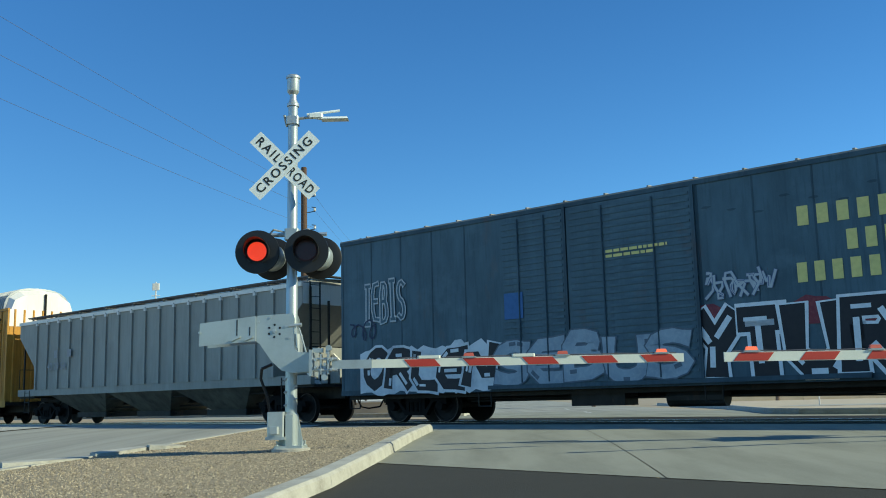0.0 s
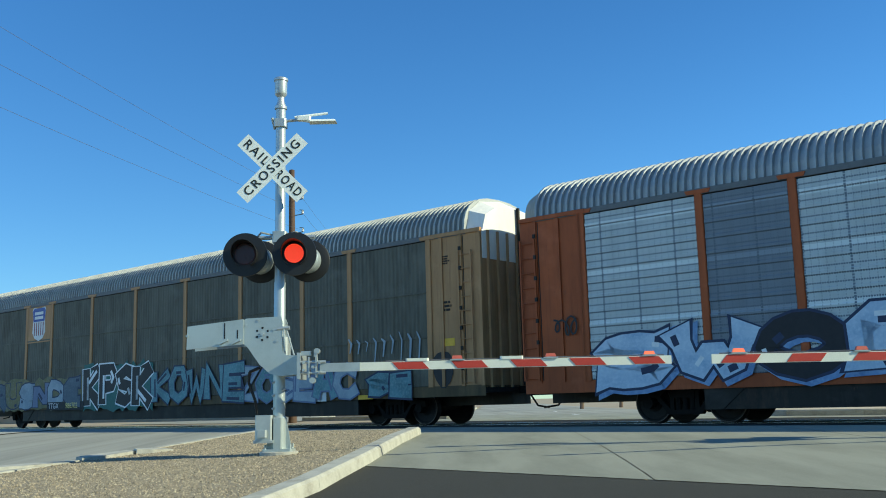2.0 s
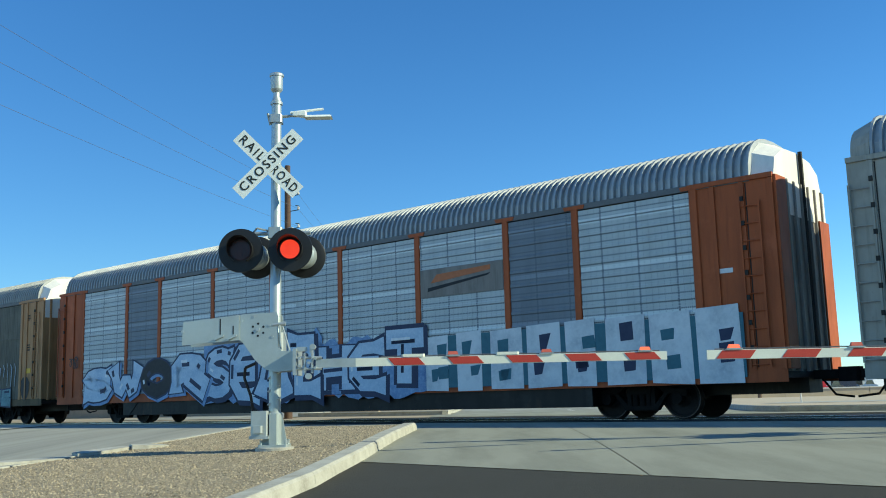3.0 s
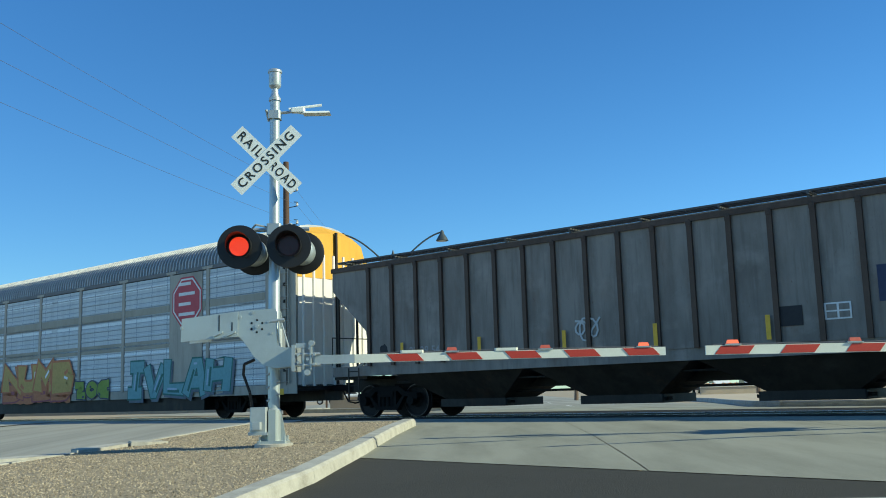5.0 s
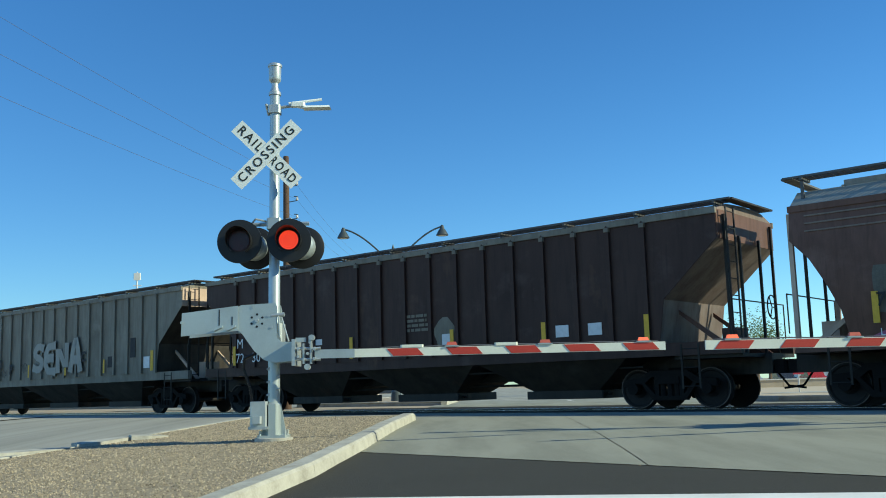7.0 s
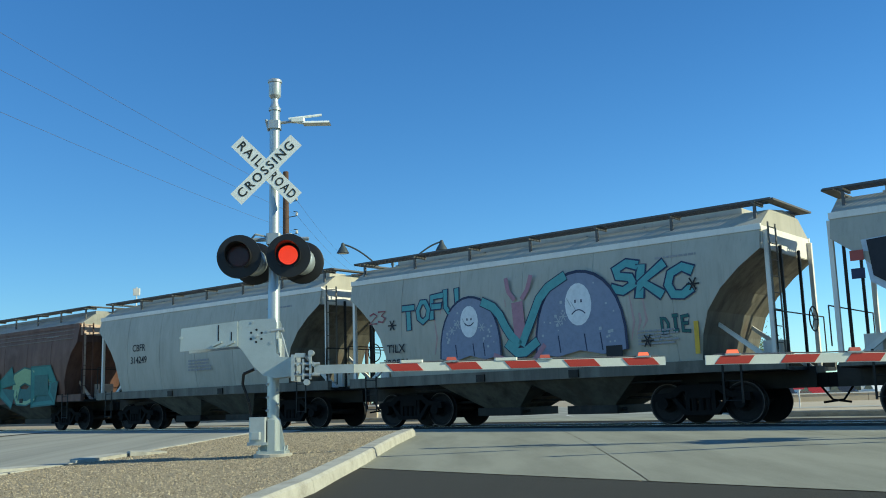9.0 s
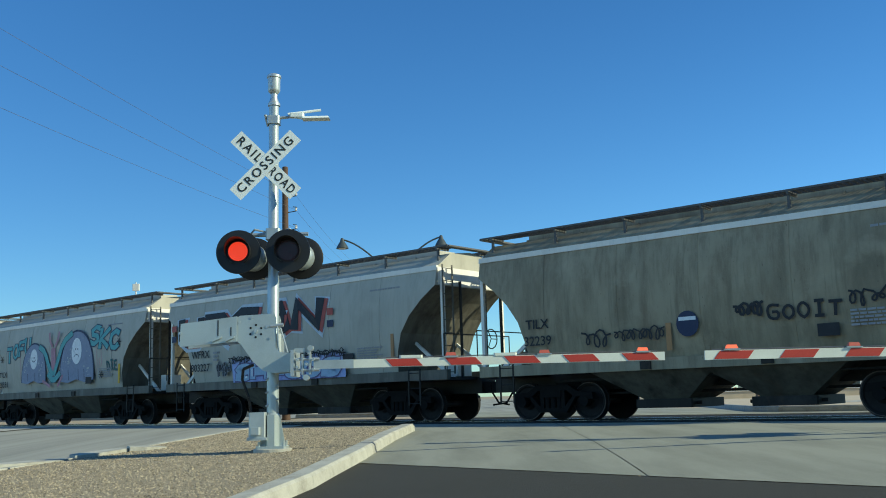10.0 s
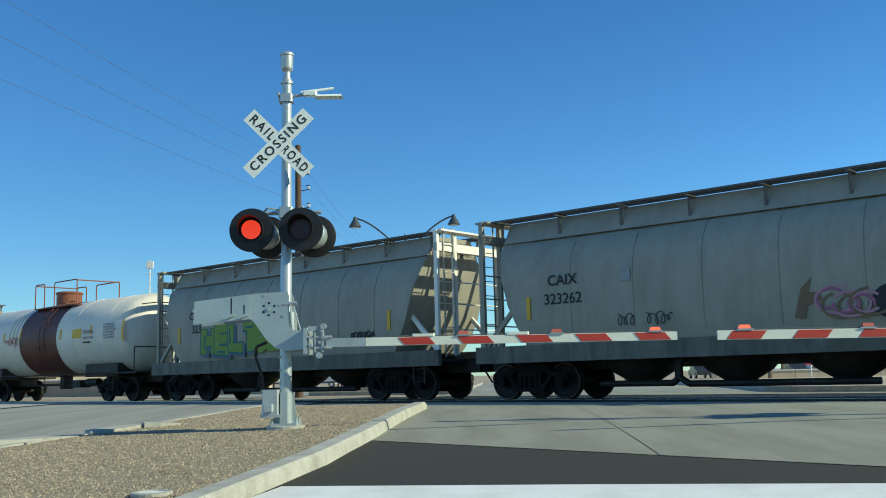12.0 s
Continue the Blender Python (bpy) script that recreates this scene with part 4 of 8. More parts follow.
def couplers(car, length, over=0.7):
    for sgn in (-1, 1):
        e = sgn * length / 2
        b = Build().box(*sorted((e - sgn * 0.5, e + sgn * over)), -0.09, 0.09, 0.78, 0.97, 0.02).box(*sorted((e + sgn * (over - 0.3), e + sgn * over)), -0.19, 0.19, 0.72, 1.02, 0.05)
        b.path([(e, 0.3, 0.85), (e + sgn * 0.3, 0.3, 0.45), (e + sgn * 0.7, 0.22, 0.4)], 0.025)
        part("coupler", b, "truck", car, "dark cast knuckle coupler with air hose")


def new_car(name, label, category, start, length):
    car = thing(name, label, category, group="cars of the freight train")
    car.empty_display_size = 1.0
    TRAIN.append((car, STRETCH * (start + length / 2) - 2.48))
    return car


def ladder(car, x, y, z0, z1, material, width=0.42, turned=False):
    b = Build()
    n = max(2, round((z1 - z0) / 0.36))
    for i in range(n + 1):
        z = z0 + (z1 - z0) * i / n
        if turned:
            b.rod((x, y - width / 2, z), (x, y + width / 2, z), 0.012, n=5)
        else:
            b.rod((x - width / 2, y, z), (x + width / 2, y, z), 0.012, n=5)
    for s in (-1, 1):
        if turned:
            b.box(x - 0.012, x + 0.012, y + s * width / 2 - 0.022, y + s * width / 2 + 0.022, z0 - 0.05, z1 + 0.1)
        else:
            b.box(x + s * width / 2 - 0.022, x + s * width / 2 + 0.022, y - 0.012, y + 0.012, z0 - 0.05, z1 + 0.1)
    return part("ladder", b, material, car)


def ribbon(b, pts, w, y, tick=0.0006):
    """A flat painted stroke of one connected strip in the x, z plane at depth y, a hair further out along its way."""
    vs = []
    for i, (x, z) in enumerate(pts):
        ax, az = pts[max(0, i - 1)]
        cx, cz = pts[min(len(pts) - 1, i + 1)]
        d = math.hypot(cx - ax, cz - az) or 1e-6
        ux, uz = (cx - ax) / d, (cz - az) / d
        if i == 0:
            x, z = x - ux * w * 0.7, z - uz * w * 0.7
        if i == len(pts) - 1:
            x, z = x + ux * w * 0.7, z + uz * w * 0.7
        yy = y - b.n * tick
        b.n += 1
        vs += [(x - uz * w, yy, z + ux * w), (x + uz * w, yy, z - ux * w)]
    b.add(vs, [(2 * i, 2 * i + 1, 2 * i + 3, 2 * i + 2) for i in range(len(pts) - 1)])


def smoothed(pts):
    out = [pts[0]]
    for (ax, az), (bx, bz) in zip(pts, pts[1:]):
        out += [(ax * 0.72 + bx * 0.28, az * 0.72 + bz * 0.28), (ax * 0.28 + bx * 0.72, az * 0.28 + bz * 0.72)]
    return out + [pts[-1]]


def wild_form(r):
    """A wandering stroke through a coarse grid: abstract, not a letter."""
    x, z = r.choice((0.0, 0.5)), r.choice((0.0, 1.0))
    pts = [(x, z)]
    for _ in range(r.randrange(5, 8)):
        while True:
            nx, nz = r.choice((0.0, 0.5, 1.0)), r.choice((0.0, 0.35, 0.7, 1.0))
            if abs(nx - x) + abs(nz - z) > 0.45 and (nx, nz) not in pts[-2:]:
                break
        x, z = nx, nz
        pts.append((x + r.uniform(-0.08, 0.08), z + r.uniform(-0.06, 0.06)))
    return pts


def graffiti(car, x0, x1, z0, z1, count, fill, outline, seed, label, y=-HALF, halo=None, fat=0.17, shadow=None, fills=None, lean=0.0, rim=1.45):
    """A spray-painted piece: a ragged cloud, then crowded abstract forms, each an outline under a fill with highlights."""
    r = random.Random(seed)
    count = round(count * 1.7)
    step, hgt = (x1 - x0) / count, z1 - z0
    if halo:
        n, cloud = 18, []
        for i in range(n + 1):
            cloud.append((x0 - 0.1 + (x1 - x0 + 0.2) * i / n, z0 + r.uniform(-0.06, 0.1) * hgt))
        for i in range(n + 1):
            cloud.append((x1 + 0.1 - (x1 - x0 + 0.2) * i / n, z1 - r.uniform(-0.05, 0.16) * hgt))
        part("graffiti", Build().add([(px, y - 0.004, pz) for px, pz in cloud], [tuple(range(len(cloud)))]), halo, car, label)
    rad = min(fat * hgt, 0.36 * step) * 0.7
    for i in range(count):
        cx, h = x0 + step * (i - 0.08), hgt * r.uniform(0.82, 1.08)
        w, b0 = step * r.uniform(1.1, 1.5), z0 + hgt * r.uniform(-0.05, 0.06)
        tilt = lean + r.uniform(-0.12, 0.12)
        pts = smoothed([(cx + gx * w + tilt * gy * h, b0 + gy * h) for gx, gy in wild_form(r)])
        lift = y - 0.006 - 0.004 * (i % 2)
        if shadow:
            b = Build()
            b.n = 0
            ribbon(b, [(px + 0.07, pz - 0.06) for px, pz in pts], rad * 1.5, lift + 0.001, 0.00003)
            part("graffiti", b, shadow, car, label)
        for mat, grow, up in ((outline, rim, 0.0), (fill, 0.95, 0.0016)):
            b = Build()
            b.n = 0
            ribbon(b, pts, rad * grow, lift - up, 0.00005)
            part("graffiti", b, mat, car, label)
        b = Build()
        b.n = 0
        k = r.randrange(1, len(pts) - 3)
        ribbon(b, pts[k:k + 3], rad * 0.35, lift - 0.0032, 0.00005)
        part("graffiti", b, fills or outline, car, label)


# strokes of hand-painted capitals on a unit square
STROKES = {
    "A": (((0, 0), (0.36, 1), (0.64, 1), (1, 0)), ((0.2, 0.36), (0.8, 0.36))),
    "B": (((0, 0), (0, 1), (0.75, 1), (0.85, 0.75), (0.6, 0.54), (0.95, 0.4), (0.9, 0.05), (0, 0)), ((0.1, 0.54), (0.6, 0.54))),
    "C": (((1, 0.85), (0.6, 1), (0.1, 0.8), (0, 0.4), (0.25, 0.04), (0.7, 0), (1, 0.18)),),
    "D": (((0, 0), (0, 1), (0.6, 0.96), (1, 0.62), (0.9, 0.2), (0.55, 0), (0, 0)),),
    "E": (((1, 1), (0.05, 0.96), (0, 0.04), (1, 0)), ((0.1, 0.52), (0.8, 0.52))),
    "F": (((1, 1), (0.05, 0.96), (0, 0)), ((0.1, 0.52), (0.8, 0.52))),
    "G": (((1, 0.9), (0.3, 1), (0, 0.72), (0, 0.22), (0.3, 0), (0.95, 0), (0.95, 0.48), (0.45, 0.48)),),
    "H": (((0, 0), (0, 1)), ((1, 0), (1, 1)), ((0.05, 0.5), (0.95, 0.54))),
    "I": (((0.5, 0), (0.5, 1)), ((0.15, 0), (0.85, 0)), ((0.15, 1), (0.85, 1))),
    "J": (((0.3, 1), (1, 1)), ((0.7, 1), (0.7, 0.25), (0.4, 0), (0, 0.2))),
    "K": (((0, 0), (0, 1)), ((1, 1), (0.1, 0.48), (1, 0))),
    "L": (((0, 1), (0.05, 0.04), (1, 0)),),
    "M": (((0, 0), (0.08, 1), (0.5, 0.45), (0.92, 1), (1, 0)),),
    "N": (((0, 0), (0.05, 1), (0.95, 0), (1, 1)),),
    "O": (((0.5, 0), (0.1, 0.2), (0, 0.6), (0.3, 1), (0.7, 1), (1, 0.6), (0.9, 0.2), (0.5, 0)),),
    "P": (((0, 0), (0, 1), (0.75, 1), (1, 0.74), (0.75, 0.48), (0.1, 0.44)),),
    "R": (((0, 0), (0, 1), (0.75, 1), (0.95, 0.76), (0.7, 0.52), (0.1, 0.48)), ((0.5, 0.46), (1, 0))),
    "S": (((1, 0.88), (0.5, 1), (0.05, 0.8), (0.2, 0.55), (0.8, 0.46), (0.98, 0.2), (0.5, 0), (0, 0.12)),),
    "T": (((0, 1), (1, 1)), ((0.5, 0.95), (0.5, 0))),
    "U": (((0, 1), (0, 0.25), (0.25, 0), (0.75, 0), (1, 0.25), (1, 1)),),
    "V": (((0, 1), (0.45, 0), (0.55, 0), (1, 1)),),
    "W": (((0, 1), (0.22, 0), (0.5, 0.65), (0.78, 0), (1, 1)),),
    "Y": (((0, 1), (0.5, 0.5), (0.5, 0)), ((1, 1), (0.5, 0.5))),
    "Z": (((0, 1), (1, 1), (0, 0), (1, 0)),),
    "2": (((0, 0.8), (0.5, 1), (1, 0.75), (0, 0), (1, 0)),),
    "3": (((0, 1), (1, 1), (0.45, 0.6), (1, 0.35), (0.6, 0), (0, 0.1)),),
    "0": (((0.5, 0.06), (0.16, 0.2), (0.1, 0.75), (0.35, 1), (0.75, 0.97), (0.95, 0.65), (0.85, 0.15), (0.5, 0.06)),),
}


def mitred(b, pts, w, depth, flare=1.15, join=False):
    """One flat stroke with mitred corners and slightly flared ends; depth is a function of height."""
    closed = math.hypot(pts[0][0] - pts[-1][0], pts[0][1] - pts[-1][1]) < 1e-6
    n = len(pts)
    vs = []
    for i, (x, z) in enumerate(pts):
        prev = pts[i - 1] if i else (pts[-2] if closed else None)
        nxt = pts[i + 1] if i < n - 1 else (pts[1] if closed else None)
        d = [Vector((q[0] - p[0], q[1] - p[1])).normalized() for p, q in ((prev, (x, z)), ((x, z), nxt)) if p and q]
        t = (d[0] + d[-1])
        t = t.normalized() if t.length > 0.3 else d[0]
        k = min(1.45, 1.0 / max(0.3, t.dot(d[0])))
        if not closed and i in (0, n - 1):
            s_ = -1 if i == 0 else 1
            x, z = x + t.x * w * 0.55 * s_, z + t.y * w * 0.55 * s_
            k = flare
        for e in (1, -1):
            px, pz = x - t.y * w * k * e, z + t.x * w * k * e
            vs.append((px, depth(pz), pz))
    k, old = len(b.v), list(b.v)
    b.add(vs, [(2 * i, 2 * i + 1, 2 * i + 3, 2 * i + 2) for i in range(n - 1)])
    if join and old:  # a sliver ties crossing strokes into one sheet
        i, j = min(((i, j) for i in range(len(vs)) for j in range(len(old))), key=lambda p: (vs[p[0]][0] - old[p[1]][0]) ** 2 + (vs[p[0]][2] - old[p[1]][2]) ** 2)
        b.f.append((k + i, k + (i ^ 1), j))


def piece(car, text, x0, x1, z0, z1, fill, outline, seed, label, y=-HALF, fat=0.3, rim=0.07, rise=0.0, lean=0.0, overlap=0.14, soft=False, halo=None, shadow=None, shine=None, fills=None, flare=1.2, jitter=0.05, cuts=1):
    """Painted letters, each a drop shadow, an outline, a fill and a few highlights; y is a depth or a function of height."""
    r = random.Random(seed)
    side = y if callable(y) else (lambda z: y)
    hgt, step = z1 - z0, (x1 - x0) / len(text)
    if halo:
        n, cloud = 22, []
        for i in range(n + 1):
            cloud.append((x0 - 0.1 + (x1 - x0 + 0.2) * i / n, z0 + r.uniform(-0.08, 0.06) * hgt))
        for i in range(n + 1):
            cloud.append((x1 + 0.1 - (x1 - x0 + 0.2) * i / n, z1 + rise * (1 - i / n) + r.uniform(-0.1, 0.09) * hgt))
        m = n + 1
        vs = [(px, side(pz) - 0.003, pz) for px, pz in cloud]
        part("graffiti", Build().add(vs, [(i, i + 1, 2 * m - 2 - i, 2 * m - 1 - i) for i in range(n)]), halo, car, label)
    w = fat * step / 2
    for i, ch in enumerate(text):
        bx, bw = x0 + step * (i - overlap / 2), step * (1 + overlap)
        ins = w + 0.04
        b0 = z0 + rise * (i + 0.5) / len(text) + r.uniform(-jitter, jitter) * hgt + ins
        h = hgt * r.uniform(1 - jitter, 1 + jitter) - 2 * ins
        tilt = lean + r.uniform(-0.05, 0.05)
        strokes = []
        for line in STROKES[ch]:
            pts = [(bx + ins + gx * (bw - 2 * ins) + tilt * gz_ * h + (r.uniform(-jitter, jitter) * bw * 0.4 if 0 < k < len(line) - 1 else 0), b0 + gz_ * h) for k, (gx, gz_) in enumerate(line)]
            strokes.append(smoothed(pts) if soft and len(pts) > 2 else pts)
        base = 0.005 + 0.0018 * i
        layers = [(outline, rim, 0.0, (0, 0)), (fills[i % len(fills)] if fills else fill, 0.0, 0.0006, (0, 0))]
        if shadow:
            layers.insert(0, (shadow, rim * 1.1, -0.0006, (0.1, -0.08)))
        for mat, grow, up, (ox, oz) in layers:
            b = Build()
            for k, pts in enumerate(strokes):
                mitred(b, [(px + ox, pz + oz) for px, pz in pts], w + grow, lambda z, k=k: side(z) - base - up - 0.00008 * k, flare, True)
            part("graffiti", b, mat, car, label)
        for c in range(cuts):
            b, pts = Build(), strokes[c % len(strokes)]
            k = r.randrange(0, len(pts) - 1)
            (ax, az), (cx, cz) = pts[k], pts[k + 1]
            d = math.hypot(cx - ax, cz - az) or 1.0
            ox, oz = (cz - az) / d * w * 0.45, -(cx - ax) / d * w * 0.45
            mitred(b, [(ax + (cx - ax) * 0.1 + ox, az + (cz - az) * 0.1 + oz), (ax + (cx - ax) * 0.8 + ox, az + (cz - az) * 0.8 + oz)], max(0.012, w * 0.2), lambda z: side(z) - base - 0.001, 1.6)
            part("graffiti", b, outline, car, label)
        if shine:
            b = Build()
            for pts in strokes[:1]:
                k = r.randrange(0, len(pts) - 1)
                (ax, az), (cx, cz) = pts[k], pts[k + 1]
                mitred(b, [(ax + (cx - ax) * 0.15 - w * 0.35, az + (cz - az) * 0.15), (ax + (cx - ax) * 0.7 - w * 0.35, az + (cz - az) * 0.7)], w * 0.22, lambda z: side(z) - base - 0.0013, 1.0)
            part("graffiti", b, shine, car, label)


def side_patch(car, x0, x1, z0, z1, side, material, name="paint_patch", lift=0.004, ragged=0.0, seed=0):
    """A painted area that follows the curve of a side."""
    r = random.Random(seed)
    zs = [z0 + (z1 - z0) * k / 6 for k in range(7)]
    vs = []
    for z in zs:
        vs += [(x0 + r.uniform(-ragged, ragged), side(z) - lift, z), (x1 + r.uniform(-ragged, ragged), side(z) - lift, z)]
    part(name, Build().add(vs, [(2 * k, 2 * k + 1, 2 * k + 3, 2 * k + 2) for k in range(6)]), material, car)


def scrawl(car, x0, x1, z, h, material, seed, y=-HALF, w=0.03):
    """A thin illegible spray tag: cursive loops of one line."""
    r = random.Random(seed)
    loops = max(3, round((x1 - x0) / (h * 0.55)))
    pts, n = [], loops * 9
    amp = [r.uniform(0.25, 0.55) for _ in range(loops + 1)]
    for i in range(n + 1):
        f = i / n
        a = 6.2832 * loops * f
        k = amp[int(f * loops)]
        pts.append((x0 + (x1 - x0) * f + h * 0.28 * math.sin(a) + 0.1 * h * math.sin(a * 0.37 + seed), z + h * k * math.cos(a) + 0.12 * h * math.sin(a * 0.61)))
    b = Build()
    b.n = 0
    ribbon(b, pts, w * 0.8, y - 0.006, 0.00006)
    part("graffiti", b, material, car, "thin spray-painted tag")


def bars(car, x0, x1, z0, z1, rows, material, seed, y=-HALF, name="stencil"):
    """Small lettering too fine to read, as rows of plain bars."""
    r = random.Random(seed)
    b = Build()
    hgt = (z1 - z0) / (rows * 1.7)
    for k in range(rows):
        x, z = x0, z1 - (k + 0.5) * (z1 - z0) / rows
        end = x1 - r.uniform(0, 0.25) * (x1 - x0)
        while x < end:
            w = min(end - x, hgt * r.uniform(1.2, 4))
            b.box(x, x + w, y - 0.006, y - 0.003, z - hgt / 2, z + hgt / 2)
            x += w + hgt * 0.5
    tagged(part(name, b, material, car), kind="stuff")


def rust_patch(car, x, z, w, h, material, seed, y=-HALF):
    r = random.Random(seed)
    b = Build()
    n = 14
    ring = [(x + math.cos(6.2832 * i / n) * w * r.uniform(0.7, 1.1), y - 0.004, z + math.sin(6.2832 * i / n) * h * r.uniform(0.7, 1.1)) for i in range(n)]
    b.add(ring, [tuple(range(n))])
    part("paint_patch", b, material, car)


# boxcar ------------------------------------------------------------
def boxcar(start, length):
    car = new_car("boxcar", "faded blue steel boxcar covered in graffiti low down", "boxcar", start, length)
    h = length * STRETCH / 2
    zt, zb, w = 5.24, 0.78, 1.56
    X = lambda s: s * STRETCH - h
    # body with corrugated ends
    body = Build().box(-h, h - 0.06, -w, w, zb, zt)
    part("body", body, "box_blue", car, "blue riveted steel sides")
    end = part("corrugated_end", Build().box(h - 0.06, h - 0.045, -w, w, zb, zt), "box_blue", car, "corrugated steel end wall")
    me = Build().prism([(-0.06, 0), (0.02, 0.08), (0.02, 0.2), (-0.06, 0.28)], -w + 0.1, w - 0.1).mesh("end_rib", M["box_blue"])
    for i in range(12):
        part("end_rib", me, "", end, m=pose(h, 0, zb + 0.25 + i * 0.36))
    for yy in (-w + 0.04, w - 0.04):
        part("corner_post", Build().box(h - 0.045, h + 0.01, yy - 0.04, yy + 0.04, zb, zt), "box_blue", end)
    # sunlight above the next car's shadow, painted as a pale strip
    sunlit_top = Build().prism([(-w + 0.02, zt - 0.34), (-w + 0.14, zt - 0.4), (w - 0.14, zt - 0.4), (w - 0.02, zt - 0.34), (w - 0.02, zt), (-w + 0.02, zt)], 0, 0.02)
    part("sunlit_end_strip", sunlit_top, "hop_white", car, "pale strip painted as the sunlit top of the end", m=pose(h + 0.025, 0, 0, 0, 0, 90))
    rings, n = [], 17
    low, high = ((-w - 0.02, 0.0), (-w - 0.02, 0.04), (0, 0.14), (w + 0.02, 0.04), (w + 0.02, 0.0)), ((-w - 0.03, 0.0), (-w - 0.03, 0.075), (0, 0.18), (w + 0.03, 0.075), (w + 0.03, 0.0))
    for i in range(n):
        a, c = -h + 2 * h * i / n, -h + 2 * h * (i + 1) / n
        rings += [[(x, yy, zt + dz) for yy, dz in prof] for x, prof in ((a, low), (c - 0.06, low), (c - 0.055, high), (c - 0.005, high))]
    roof = Build().loft(rings)
    part("roof", roof, "box_roof", car, "pale ribbed sheet-metal roof")
    side = Build()
    for s in [0.08, 1.2, 2.3, 3.4, 4.5, 10.8, 12.0, 13.2, 14.4, 15.6, 16.8, 18.25]:
        side.box(X(s) - 0.018, X(s) + 0.018, -w - 0.008, -w, zb, zt)
    side.box(-h, h, -w - 0.02, -w, zb, zb + 0.14).box(-h, h, -w - 0.03, -w, zt - 0.1, zt)
    part("side_seam", side, "box_blue_dark", car)
    for s0, s1 in ((5.63, 7.54), (7.58, 10.74)):
        d = Build().box(X(s0), X(s1), -w - 0.055, -w, zb + 0.16, zt - 0.12)
        door = part("door", d, "box_blue", car, "ribbed blue sliding door")
        me = Build().prism([(X(s0) + 0.1, 0), (X(s1) - 0.1, 0), (X(s1) - 0.1, 0.06), (X(s0) + 0.1, 0.06)], -w - 0.072, -w - 0.055).mesh("rib", M["box_blue"])
        for i in range(26):
            part("rib", me, "", door, m=pose(0, 0, zb + 0.3 + i * 0.155))
        part("door_edge", Build().box(X(s1) - 0.05, X(s1) + 0.02, -w - 0.085, -w - 0.055, zb + 0.1, zt - 0.08), "box_blue_dark", door)
        for f in (0.3, 0.7):
            part("lock_rod", Build().rod((X(s0 + (s1 - s0) * f), -w - 0.09, zb + 0.2), (X(s0 + (s1 - s0) * f), -w - 0.09, zt - 0.2), 0.02, n=6), "box_blue_dark", door)
    part("door_track", Build().box(X(5.2), X(14), -w - 0.12, -w - 0.02, zb + 0.05, zb + 0.15), "box_blue_dark", car)
    under = Build().box(-h + 0.4, h - 0.4, -0.25, 0.25, 0.55, 0.85).box(-h, h, -1.2, 1.2, zb - 0.12, zb)
    under.box(X(7.2), X(8.6), -1.1, -0.5, 0.38, 0.66).rod((X(9.6), -0.9, 0.52), (X(10.9), -0.9, 0.52), 0.2, n=12).rod((X(4), -0.8, 0.55), (X(14), -0.8, 0.55), 0.025).rod((X(4), -0.95, 0.62), (X(14), -0.6, 0.5), 0.02)
    part("underframe", under, "under", car, "dark underframe with brake gear")
    for s in (0.5, 5.0, 10.9, 14.4, 17.9):
        st = Build().path([(X(s) - 0.2, -w + 0.02, zb), (X(s) - 0.2, -w + 0.02, 0.42), (X(s) + 0.2, -w + 0.02, 0.42), (X(s) + 0.2, -w + 0.02, zb)], 0.016)
        part("stirrup_step", st, "under", car)
    ladder(car, X(17.95), -w - 0.06, 0.95, 2.6, "box_blue_dark")
    ladder(car, h + 0.08, -w + 0.35, 0.95, 4.9, "box_blue_dark", turned=True)
    trucks(car, (X(2.3), X(length - 2.3)))
    couplers(car, 2 * h)
    # yellow lettering blocks, squares and a faded red figure panel
    for n_, s0, s1, z in ((6, 12.86, 15.12, 4.12), (4, 13.75, 15.12, 3.53), (7, 12.78, 15.12, 2.97)):
        p = (s1 - s0) / n_
        for i in range(n_):
            x = X(s0 + i * p)
            b = Build().box(x, x + p * 0.6, -w - 0.014, -w - 0.01, z - 0.2, z + 0.2)
            part("letter_block", b, "letter_yellow", car)
    for s0, s1, z0, z1 in ((15.98, 16.32, 3.42, 3.88), (15.98, 16.32, 2.9, 3.32), (16.5, 16.86, 2.86, 3.28)):
        part("yellow_square", Build().box(X(s0), X(s1), -w - 0.014, -w - 0.01, z0, z1), "letter_yellow", car)
    part("faded_panel", Build().box(X(15.45), X(15.8), -w - 0.014, -w - 0.01, 2.8, 4.2), "faded_red", car)
    part("blue_patch", Build().box(X(5.75), X(6.3), -w - 0.085, -w - 0.08, 2.55, 3.2), "bright_blue", car)
    bars(car, X(8.6), X(10.2), 3.75, 3.98, 2, "letter_yellow", 3, -w - 0.075)
    y = -w - 0.022
    for k in range(7):
        rust_patch(car, X(10.9 + k * 1.05), 2.2 - 0.1 * (k % 2), 0.55, 0.3, "spray_maroon", 60 + k, y + 0.004)
    piece(car, "YTURMKS", X(10.5), X(17.7), 0.82, 2.42, "sp_black", "sp_white", 11, "large black spray lettering edged in white", y, fat=0.36, rim=0.06, overlap=0.2, shine="sp_white", jitter=0.04, flare=1.35, cuts=3)
    piece(car, "ORLEN", X(0.85), X(5.3), 0.84, 2.05, "sp_black", "sp_chalk", 12, "black spray lettering edged in white", y, fat=0.3, rim=0.07, overlap=0.25, lean=0.15, soft=True, halo="sp_chalk", shine="sp_white", cuts=3)
